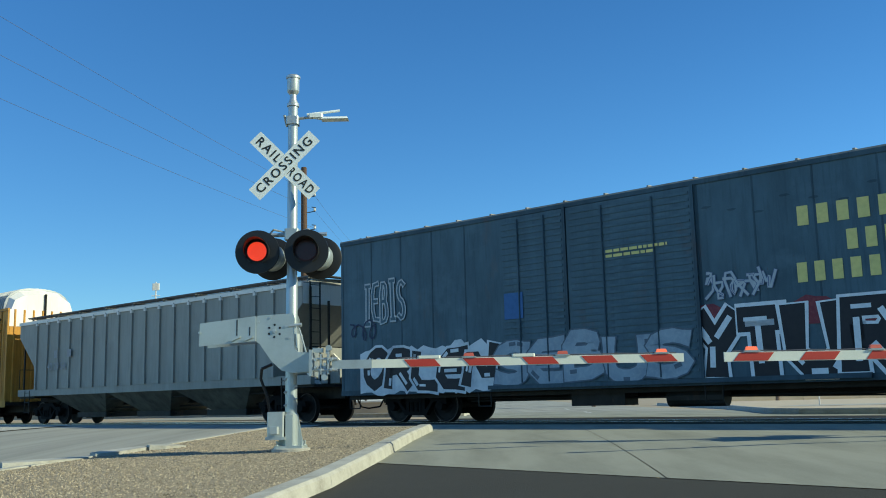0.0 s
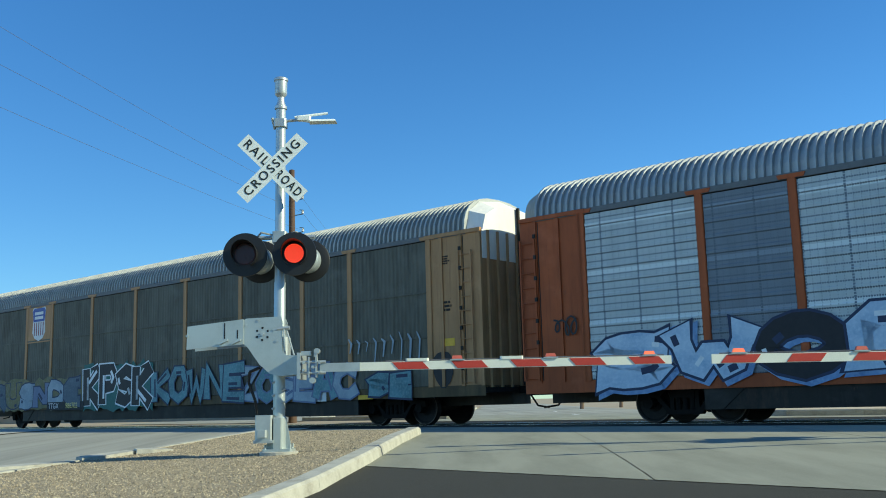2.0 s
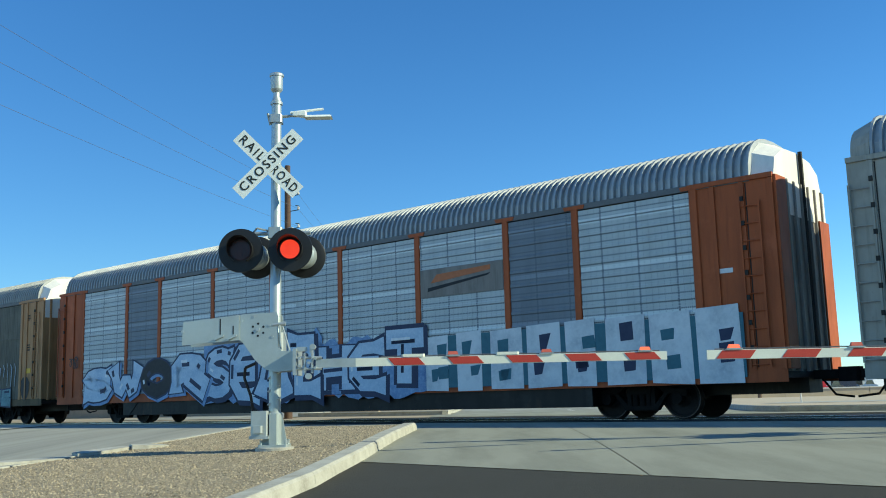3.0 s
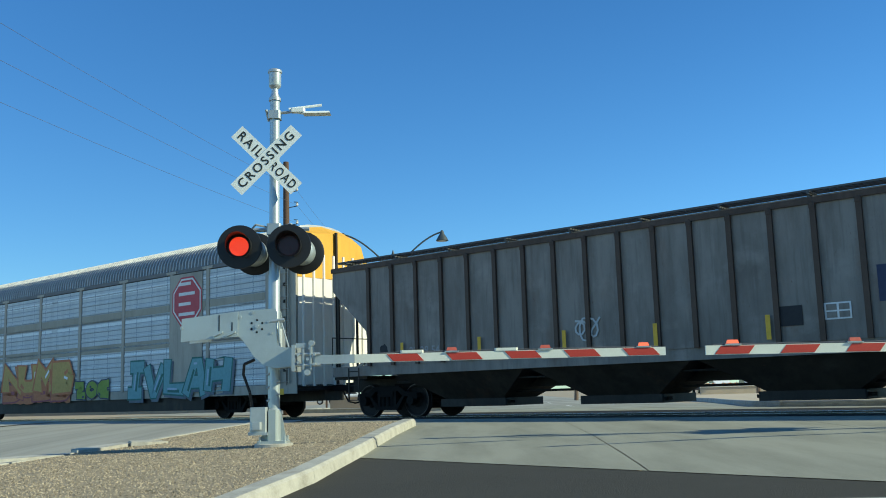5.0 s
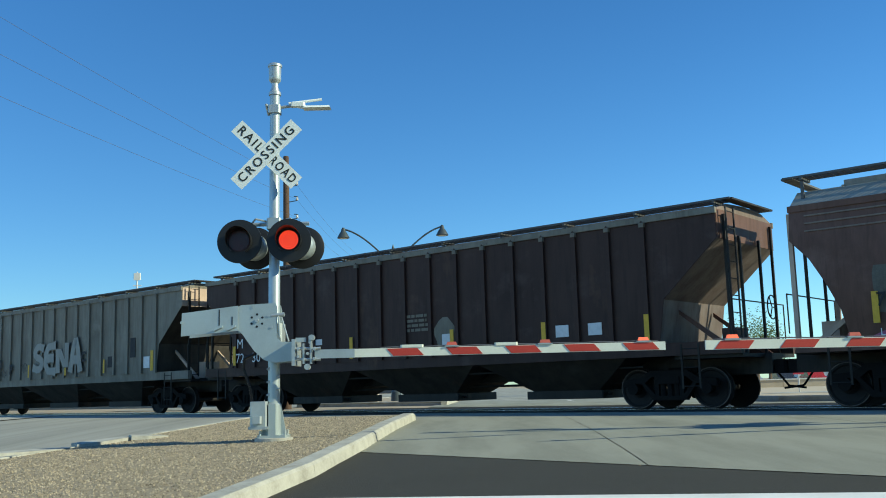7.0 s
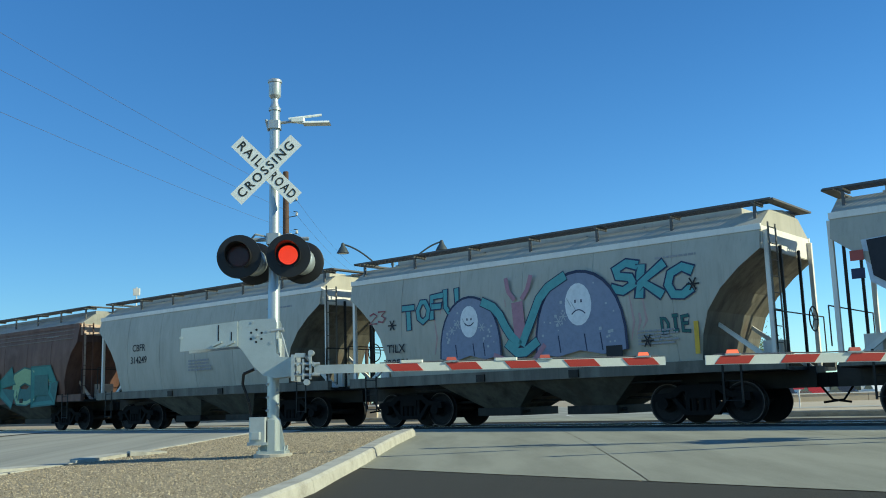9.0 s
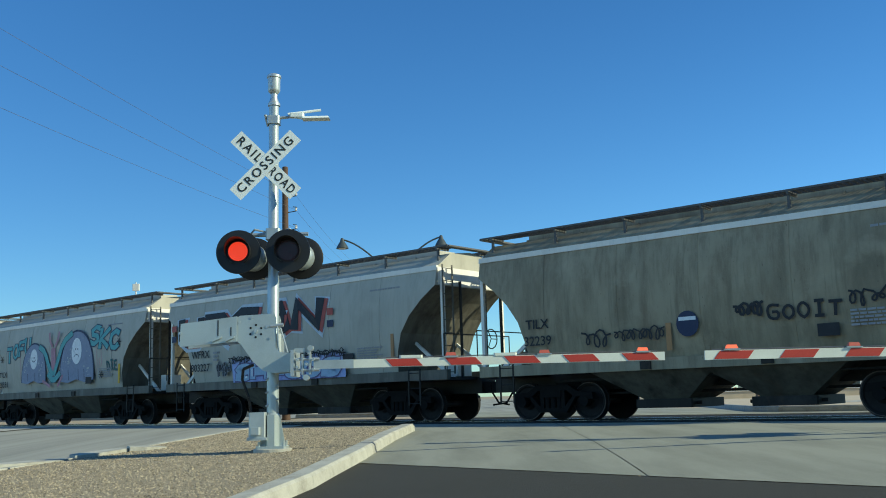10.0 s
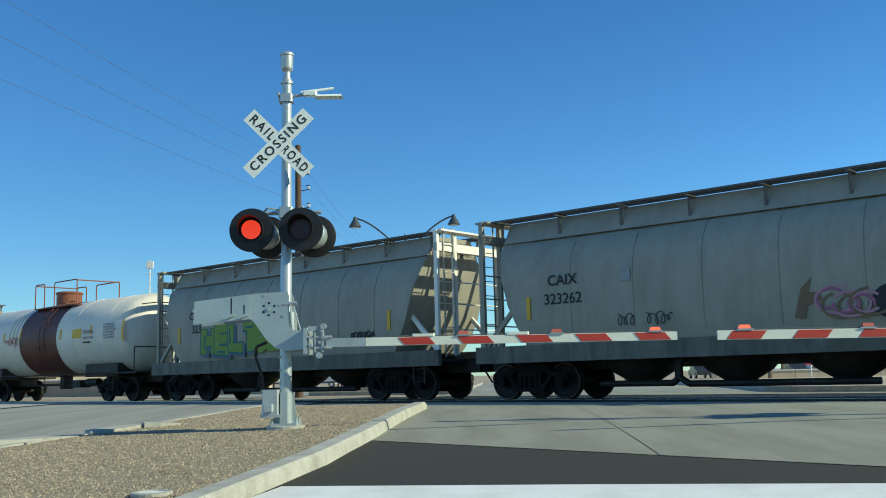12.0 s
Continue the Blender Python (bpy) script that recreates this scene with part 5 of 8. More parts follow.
    piece(car, "SEBUS", X(5.4), X(10.5), 0.86, 2.1, "sp_faint", "sp_dim", 13, "faded pale spray lettering in dark outline", y - 0.06, fat=0.28, rim=0.035, overlap=0.2, soft=True, cuts=2)
    piece(car, "IEBIS", X(0.9), X(2.5), 2.75, 3.95, "box_blue", "sp_grey", 14, "pale outlined spray tag", y, fat=0.2, rim=0.04, soft=True, cuts=0)
    graffiti(car, X(10.9), X(12.3), 2.6, 3.1, 4, "sp_grey", "sp_slate", 15, "small pale tag", y, fat=0.08)
    scrawl(car, X(0.4), X(1.4), 2.6, 0.6, "sp_navy", 16, y)
    scrawl(car, X(16.9), X(17.8), 2.55, 0.3, "sp_white", 17, y, 0.02)
    graffiti(car, X(17.2), X(18.1), 3.0, 3.7, 1, "sp_dgreen", "sp_navy", 18, "small green tag", y)
    for k in range(7):
        rust_patch(car, X(11 + k * 0.55), 4.6 - 0.13 * (k % 3), 0.12, 0.03, "box_blue_dark", k, -w - 0.004)


# auto racks ----------------------------------------------------------
POSTS = (1.7, 4.55, 6.5, 9.38, 12.2, 15.1, 17.95, 20.77, 22.72, 25.6)


def rack_ring(x, grow=0.0, w=1.48, eave=5.0, crest=5.98, n=14):
    pts = []
    for i in range(n + 1):
        a = math.pi * i / n
        c, s = math.cos(a), math.sin(a)
        pts.append((x, -(abs(c) ** 0.75) * math.copysign(1, c) * (w + grow), eave + (abs(s) ** 0.8) * (crest - eave + grow)))
    return pts


def autorack(start, length, label, frame_mat, panel_mats, roof_mat, cap_mat, end_mat, sill_mat, end_panel, odd=None, pitch=0.18):
    car = new_car("auto_rack", label, "railcar", start, length)
    h = length * STRETCH / 2
    X = lambda s: s * STRETCH - h
    w, eave = 1.52, 5.0
    sill = Build().box(-h, h, -w, w, 0.82, 1.0).box(-h + 4.6, h - 4.6, -w + 0.05, w - 0.05, 0.3, 0.82).box(-h, h, -0.4, 0.4, 0.5, 0.82)
    for sg in (-1, 1):
        sill.prism([(sg * (h - 4.6), 0.3), (sg * (h - 4.6), 0.82), (sg * (h - 5.6), 0.82), (sg * (h - 5.0), 0.3)], -w + 0.03, w - 0.03)
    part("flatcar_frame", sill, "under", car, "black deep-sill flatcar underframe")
    part("side_sill", Build().box(-h, h, -w - 0.02, -w, 0.74, 1.02).box(-h, h, w, w + 0.02, 0.74, 1.02), sill_mat, car)
    core = Build().box(-h + 0.15, h - 0.15, -w + 0.06, w - 0.06, 1.0, eave)
    part("inner_box", core, "under", car)
    pm_ = {}
    for s in POSTS:
        me = pm_.get(0)
        if me is None:
            b = Build().box(-0.09, 0.09, -w - 0.05, -w + 0.05, 1.0, eave - 0.02, 0.015).frustum(-0.26, 0.26, -w - 0.055, -w + 0.04, eave - 0.06, -0.3, 0.3, -w - 0.055, -w + 0.04, eave + 0.03)
            me = pm_[0] = b.mesh("post", M[frame_mat])
        part("post", me, "", car, m=pose(X(s), 0, 0))
    for k, (a, b_) in enumerate(zip(POSTS, POSTS[1:])):
        mat = panel_mats[k % len(panel_mats)]
        prof = [(-w + 0.03, 1.03), (-w - 0.015, 1.03)]
        for j in range(11):
            z = 1.2 + j * 0.34
            prof += [(-w - 0.015, z), (-w - 0.032, z + 0.02), (-w - 0.032, z + 0.08), (-w - 0.015, z + 0.1)]
        prof += [(-w - 0.015, eave - 0.1), (-w + 0.03, eave - 0.1)]
        p = Build().loft([[(x, yy, z) for yy, z in prof] for x in (X(a) + 0.1, X(b_) - 0.1)])
        if mat == "brown_panel":  # upright corrugation with two flat seams
            n = round((b_ - a - 0.2) / 0.15)
            line = [(X(b_) - 0.1, -w + 0.03), (X(a) + 0.1, -w + 0.03)]
            for j in range(n):
                x = X(a) + 0.1 + (b_ - a - 0.2) * j / n
                line += [(x, -w - 0.012), (x + 0.055, -w - 0.012), (x + 0.075, -w - 0.022), (x + 0.125, -w - 0.022)]
            line.append((X(b_) - 0.1, -w - 0.012))
            p = Build().slab(line, 1.03, eave - 0.1)
            for z in (2.3, 3.5):
                part("screen_seam", Build().box(X(a) + 0.1, X(b_) - 0.1, -w - 0.042, -w - 0.02, z, z + 0.05), mat, car)
        part("screen_panel", p, mat, car, "" if k else "perforated steel side screen")
    # end bays
    for a, c in ((0.0, POSTS[0]), (POSTS[-1], length)):
        b = Build().box(X(a), X(c) - (0.1 if a == 0 else 0.0), -w - 0.012, -w + 0.04, 1.0, eave)
        bay = part("end_bay", b, end_panel, car, "smooth painted end bay")
        for f in (0.25, 0.62, 0.97):
            xx = X(a + (c - a) * f)
            part("stiffener", Build().box(xx - 0.05, xx + 0.05, -w - 0.05, -w - 0.012, 1.0, eave - 0.06), end_panel, bay)
        part("header", Build().box(X(a) if a == 0 else X(c) - 1.9, X(a) + 1.9 if a == 0 else X(c), -w - 0.06, -w + 0.02, eave - 0.05, eave + 0.05), end_panel, bay)
        xh = X(a + (c - a) * (0.62 if a else 0.25))
        for k in range(7):
            part("hinge", Build().box(xh - 0.035, xh + 0.035, -w - 0.085, -w - 0.05, 1.4 + k * 0.52, 1.5 + k * 0.52), "under", bay)
        part("door_gap", Build().box(xh + 0.07, xh + 0.095, -w - 0.016, -w - 0.011, 1.05, eave - 0.1), "under", bay)
    part("far_side", Build().box(-h, h, w - 0.02, w + 0.02, 1.0, eave), panel_mats[0], car)
    roof = Build()
    n = int((2 * h - 0.8) / pitch)
    rings = []
    for i in range(n):
        x = -h + 0.45 + i * pitch
        rings += [rack_ring(x), rack_ring(x + pitch * 0.12, 0.075), rack_ring(x + pitch * 0.42, 0.075), rack_ring(x + pitch * 0.54)]
    roof.loft(rings)
    part("roof", roof, roof_mat, car, "corrugated galvanised arched roof")
    # eave strip: its dark grey includes the shade under the roof edge
    skirt = Build()
    for sg in (-1, 1):
        skirt.slab([(-h + 0.4, sg * (w - 0.02)), (h - 0.5, sg * (w - 0.02)), (h - 0.5, sg * (w + 0.035)), (-h + 0.4, sg * (w + 0.035))][::-sg], eave - 0.07, eave + 0.06)
    part("roof_skirt", skirt, "skirt_grey", car, "plain eave strip coloured for the shade below the roof")
    part("roof_end_cap", Build().loft([rack_ring(-h + 0.05, -0.12), rack_ring(-h + 0.45, 0.03)]), "rack_grey", car, "rounded roof end cap")
    cap = Build().loft([rack_ring(h - 0.5, 0.02, n=6), rack_ring(h - 0.3, -0.02, crest=5.9, n=6), rack_ring(h - 0.02, -0.06, crest=5.78, n=6)])
    part("roof_end_cap", cap, cap_mat, car, "rounded roof end cap")
    # closed end doors with vertical ribs
    rim = [(h - 0.12, w - 0.02), (h - 0.12, -w + 0.02), (h, -w + 0.02)]
    for k in range(-3, 4):
        rim += [(h, k * 0.42 - 0.06), (h + 0.05, k * 0.42 - 0.03), (h + 0.05, k * 0.42 + 0.03), (h, k * 0.42 + 0.06)]
    rim.append((h, w - 0.02))
    d = Build().slab(rim, 0.95, eave)
    part("end_door", d, end_mat, car, "ribbed end doors")
    dt = Build().box(h - 0.1, h + 0.015, -w + 0.02, w - 0.02, eave - 0.75, eave)
    part("end_door_top", dt, cap_mat, car)
    post = Build().rod((h + 0.04, 0.1, 1.0), (h + 0.04, 0.1, eave + 0.75), 0.05, n=8)
    part("door_post", post, "under", car)
    ladder(car, X(length - 0.5), -w - 0.07, 1.1, 4.4, end_panel)
    ladder(car, X(0.22), -w - 0.07, 1.1, 4.4, end_panel)
    if odd:
        odd(car, X, w)
    trucks(car, (X(3.72), X(length - 3.4)))
    couplers(car, 2 * h, 0.95)
    return car


def shield(car, x, z, w, hgt, y):
    """Heraldic shield: blue chief, pale field with stripes; no lettering."""
    def outline(k):
        return [(x - w * k, z + hgt * 0.42 * k), (x - w * 0.85 * k, z + hgt * 0.5 * k), (x, z + hgt * 0.46 * k), (x + w * 0.85 * k, z + hgt * 0.5 * k), (x + w * k, z + hgt * 0.42 * k), (x + w * 0.86 * k, z + hgt * 0.15 * k), (x + w * 0.95 * k, z - hgt * 0.25 * k), (x + w * 0.6 * k, z - hgt * 0.42 * k), (x, z - hgt * 0.5 * k), (x - w * 0.6 * k, z - hgt * 0.42 * k), (x - w * 0.95 * k, z - hgt * 0.25 * k), (x - w * 0.86 * k, z + hgt * 0.15 * k)]
    s = part("shield_emblem", Build().prism(outline(1.06), y - 0.006, y), "white_ink", car, "blue and white striped shield emblem")
    part("shield_chief", Build().prism([(x - w * 0.86, z + hgt * 0.08), (x + w * 0.86, z + hgt * 0.08), (x + w, z + hgt * 0.42), (x + w * 0.8, z + hgt * 0.5), (x - w * 0.8, z + hgt * 0.5), (x - w, z + hgt * 0.42)], y - 0.011, y - 0.008), "shield_blue", s)
    for k in range(-2, 3):
        part("stripe", Build().box(x + k * w * 0.34 - 0.03, x + k * w * 0.34 + 0.03, y - 0.011, y - 0.008, z - hgt * 0.36, z + hgt * 0.06), "faded_red", s)
    for zz in (0.34, 0.2):
        part("name_bar", Build().box(x - w * 0.66, x + w * 0.66, y - 0.015, y - 0.012, z + hgt * zz - 0.06, z + hgt * zz + 0.06), "white_ink", s)


def dress_brown(car, X, w):
    part("emblem_panel", Build().box(X(4.64), X(6.4), -w - 0.04, -w - 0.03, 3.45, 4.92), "tan", car)
    shield(car, X(5.52), 4.2, 0.52, 1.3, -w - 0.042)
    y = -w - 0.056
    piece(car, "KPSK", X(9.1), X(13.3), 0.7, 2.3, "sp_black", "sp_white", 21, "large black spray lettering edged in white", y, fat=0.36, rim=0.05, overlap=0.2, halo="sp_dgreen", jitter=0.03, cuts=3)
    piece(car, "KOWNE", X(13.4), X(18.2), 0.72, 1.98, "sp_aqua", "sp_navy", 22, "pale blue spray lettering outlined in navy", y, fat=0.28, rim=0.05, overlap=0.2, rise=0.1, cuts=2)
    piece(car, "ZOSEAC", X(18.0), X(23.0), 0.72, 1.82, "sp_aqua", "sp_slate", 23, "grey-blue spray lettering", y, fat=0.28, rim=0.045, overlap=0.25, fills=("sp_faint", "sp_aqua", "sp_faint"))
    piece(car, "RUSNDE", X(2.0), X(8.8), 0.75, 1.95, "sp_faint", "sp_navy", 24, "multicoloured spray lettering", y, fat=0.3, rim=0.05, overlap=0.2, soft=True, halo="sp_olive", fills=("sp_dim", "sp_olive", "sp_faint", "sp_slate", "sp_faint"))
    drip = random.Random(25)
    for k in range(9):
        line, sx = Build(), 22.7 + 0.31 * k
        mitred(line, [(X(sx), 2.45 + drip.uniform(-0.1, 0.12)), (X(sx + 0.1), 2.3), (X(sx + 0.04), drip.uniform(1.5, 2.1))], drip.uniform(0.012, 0.045), lambda z: y - 0.004, 0.5)
        part("graffiti", line, "sp_faint", car, "white streak of dripping spray paint")
    piece(car, "SE", X(23.4), X(25.0), 0.75, 1.5, "sp_aqua", "sp_navy", 26, "small blue spray tag", y, fat=0.34, rim=0.05)
    rust_patch(car, X(26.0), 1.5, 0.4, 0.5, "sp_black", 61, y + 0.03)
    part("number_board", Build().box(X(6.4), X(9.05), -w - 0.07, -w - 0.062, 0.7, 1.02), "ink", car, "black painted strip behind the reporting marks")
    lettering("TTGX", 0.3, "white_ink", car, pose(X(6.9), -w - 0.075, 0.86))
    lettering("986702", 0.3, "letter_yellow", car, pose(X(8.2), -w - 0.075, 0.86))
    lettering("TTX", 0.3, "ink", car, pose(X(18.9), -w - 0.024, 0.86))
    for s in (10.4, 12.6, 19.6, 23.0):
        part("yellow_plate", Build().box(X(s), X(s + 0.55), -w - 0.026, -w - 0.021, 0.74, 0.86), "safety", car)
    part("label_plate", Build().box(X(21.2), X(21.75), -w - 0.026, -w - 0.021, 0.72, 0.98), "white_ink", car)
    bars(car, X(26.0), X(26.3), 4.2, 4.45, 4, "under", 5, -w - 0.02)
    bars(car, X(26.0), X(26.35), 2.95, 3.25, 3, "under", 6, -w - 0.02)
    part("yellow_plate", Build().box(X(25.95), X(26.4), -w - 0.022, -w - 0.014, 2.05, 2.25), "safety", car)
    for k in range(4):
        scrawl(car, X(0.7), X(1.4), 3.75 - k * 0.33, 0.16, "sp_slate", 70 + k, -w - 0.014, 0.03)


def block_letters(car, X, s0, s1, z0, z1, y):
    """Wide white roller-painted blocks with slots cut into them, parted by teal gaps."""
    r = random.Random(33)
    n = 8
    step = (s1 - s0) / n
    part("graffiti", Build().box(X(s0), X(s1), y + 0.002, y + 0.006, z0 + 0.1, z1 - 0.05), "sp_dteal", car, "teal ground of the block lettering")
    for i in range(n):
        a, c = s0 + step * i + 0.04, s0 + step * (i + 1) - r.choice((0.05, 0.08, 0.24))
        lift = 0.12 * i / n + r.uniform(-0.04, 0.04)
        block = [(X(a) + r.uniform(-0.03, 0.03), z0 + r.uniform(-0.02, 0.05)), (X(c), z0 + r.uniform(-0.02, 0.05)), (X(c) + r.uniform(-0.04, 0.02), z1 + lift), (X(a), z1 + lift - 0.04)]
        part("graffiti", Build().prism(block, y - 0.003, y), "sp_chalk", car, "white roller-painted letter block")
        for k in range(r.choice((2, 2, 3))):
            u = a + (c - a) * r.uniform(0.2, 0.62)
            zz = z0 + (z1 - z0) * (r.uniform(0.12, 0.3) if k else r.uniform(0.55, 0.7))
            hh = r.uniform(0.25, 0.45)
            slot = [(X(u), zz), (X(u + r.uniform(0.14, 0.34)), zz + 0.02), (X(u + 0.3), zz + hh), (X(u - 0.02), zz + hh - 0.03)]
            part("graffiti", Build().prism(slot, y - 0.006, y - 0.0035), "sp_dteal" if r.random() < 0.7 else "sp_navy", car)


def dress_orange(car, X, w):
    y = -w - 0.056
    piece(car, "SWOR", X(1.9), X(9.2), 0.78, 2.2, "sp_ice", "sp_navy", 31, "pale blue spray lettering outlined in navy", y, fat=0.24, rim=0.06, overlap=0.1, soft=True, shine="sp_white", rise=0.15, shadow="sp_mid", fills=("sp_ice", "sp_ice", "sp_black", "sp_ice"), flare=1.7, cuts=3)
    piece(car, "SEAZ", X(9.1), X(14.3), 0.72, 2.6, "sp_ice", "sp_navy", 32, "pale blue spray lettering outlined in navy", y, fat=0.28, rim=0.075, overlap=0.22, soft=True, halo="sp_mid", shine="sp_white", shadow="sp_navy", flare=1.7, jitter=0.06, cuts=4)
    piece(car, "HET", X(14.2), X(18.1), 0.72, 2.25, "sp_ice", "sp_navy", 34, "pale blue spray lettering outlined in navy", y, fat=0.24, rim=0.075, overlap=0.16, soft=True, halo="sp_mid", shine="sp_white", shadow="sp_navy", flare=1.6, rise=0.14, cuts=4)
    block_letters(car, X, 18.1, 26.5, 0.76, 2.25, y)
    part("emblem_panel", Build().box(X(18.05), X(20.67), -w - 0.035, -w - 0.03, 3.25, 4.0), "hop_taupe", car)
    part("emblem_swoosh", Build().prism([(X(18.4), 3.62), (X(20.3), 3.8), (X(20.3), 3.92), (X(18.6), 3.84)], -w - 0.042, -w - 0.037), "sp_orange", car, "orange and black swoosh emblem")
    part("emblem_swoosh", Build().prism([(X(18.3), 3.4), (X(20.2), 3.66), (X(20.3), 3.72), (X(18.3), 3.5)], -w - 0.042, -w - 0.037), "ink", car)
    part("yellow_plate", Build().box(X(2.4), X(3.0), -w - 0.026, -w - 0.021, 0.72, 0.86), "safety", car)
    bars(car, X(8.6), X(10.4), 0.72, 0.86, 1, "under", 6, -w - 0.021)
    part("corner_post", Build().box(X(27.29) - 0.05, X(27.29) + 0.06, -w, -w + 0.55, 1.0, 5.0), "orange", car)
    part("corner_post", Build().box(X(27.29) - 0.05, X(27.29) + 0.07, w - 0.6, w, 1.0, 4.3), "orange", car)
    scrawl(car, X(0.9), X(1.5), 2.3, 0.4, "sp_black", 35, y)
    part("label_plate", Build().box(X(26.0), X(26.35), -w - 0.02, -w - 0.014, 3.05, 3.15), "white_ink", car)


def octagon(car, x, z, r, y):
    def ring(k):
        return [(x + math.cos(6.2832 * (i + 0.5) / 8) * k * r, z + math.sin(6.2832 * (i + 0.5) / 8) * k * r) for i in range(8)]
    o = part("octagon_emblem", Build().prism(ring(1.0), y - 0.005, y), "sign_red", car, "red octagon emblem with white border")
    part("border", Build().prism(ring(0.93), y - 0.008, y - 0.0055), "white_ink", o)
    part("field", Build().prism(ring(0.86), y - 0.012, y - 0.0085), "sign_red", o)
    for i in range(4):
        part("name_bar", Build().box(x - r * 0.5, x + r * (0.5 if i % 2 else 0.25), y - 0.016, y - 0.013, z + r * (0.6 - i * 0.38), z + r * (0.72 - i * 0.38)), "white_ink", o)


def dress_silver(car, X, w):
    y = -w - 0.056
    for s in (5.5, 21.65):
        part("emblem_panel", Build().box(X(s) - 0.85, X(s) + 0.85, -w - 0.05, -w - 0.03, 1.05, 4.9), "rack_grey", car)
        octagon(car, X(s), 3.95, 0.9, -w - 0.052)
    piece(car, "000D0", X(2.0), X(6.5), 0.8, 2.3, "sp_faint", "sp_slate", 41, "grey bubble spray lettering", y, fat=0.42, rim=0.06, overlap=0.3, soft=True, rise=0.15, shine="sp_dim", cuts=0)
    piece(car, "TEN", X(6.8), X(9.2), 0.8, 1.8, "sp_sky", "sp_slate", 46, "pale blue tag", y, fat=0.36, rim=0.04)
    piece(car, "NUMB", X(9.6), X(14.7), 1.05, 2.35, "sp_yellow", "sp_orange", 42, "yellow and orange spray lettering", y - 0.004, fat=0.32, rim=0.09, overlap=0.25, shine="sp_white", flare=1.5)
    piece(car, "DMBS", X(9.6), X(14.5), 0.72, 1.5, "sp_orange", "faded_red", 47, "red-orange spray lettering", y, fat=0.32, rim=0.06, overlap=0.3, soft=True, halo="sp_orange")
    piece(car, "ZOE", X(14.9), X(17.2), 0.8, 1.5, "sp_lime", "sp_navy", 43, "small lime tag", y, fat=0.3, rim=0.045, soft=True)
    piece(car, "IVLAH", X(18.2), X(23.8), 0.75, 2.05, "sp_teal", "sp_dgreen", 44, "teal spray lettering", y, fat=0.27, rim=0.05, overlap=0.15, lean=0.12, shine="sp_sky", shadow="sp_dim")
    for k in range(9):
        a, b_ = POSTS[k], POSTS[k + 1]
        for z in (2.45, 3.6):
            part("grey_band", Build().box(X(a) + 0.12, X(b_) - 0.12, -w - 0.032, -w - 0.029, z, z + 0.3), "hop_blue", car)
    lettering("V 5060", 0.22, "ink", car, pose(X(0.95), -w - 0.018, 2.35))
    bars(car, X(25.5), X(26.2), 3.1, 4.4, 7, "grey_ink", 8, -w - 0.018)
    for s in (1.0, 6.0, 25.7):
        part("yellow_plate", Build().box(X(s), X(s + 0.6), -w - 0.026, -w - 0.021, 0.72, 0.9), "safety", car)


# covered hoppers -----------------------------------------------------
def hull(b, length, zt, zb, bulge, stations):
    """Lofted hopper body: lower edge zb(x), flat top zt, half width bulge(z)."""
    rings = []
    for x, low in stations:
        near, m = [], 9
        for k in range(m + 1):
            z = low + (zt - low) * k / m
            near.append((x, -bulge(z), z))
        rings.append(near + [(x, -p[1], p[2]) for p in near[::-1]])
    return b.loft(rings)


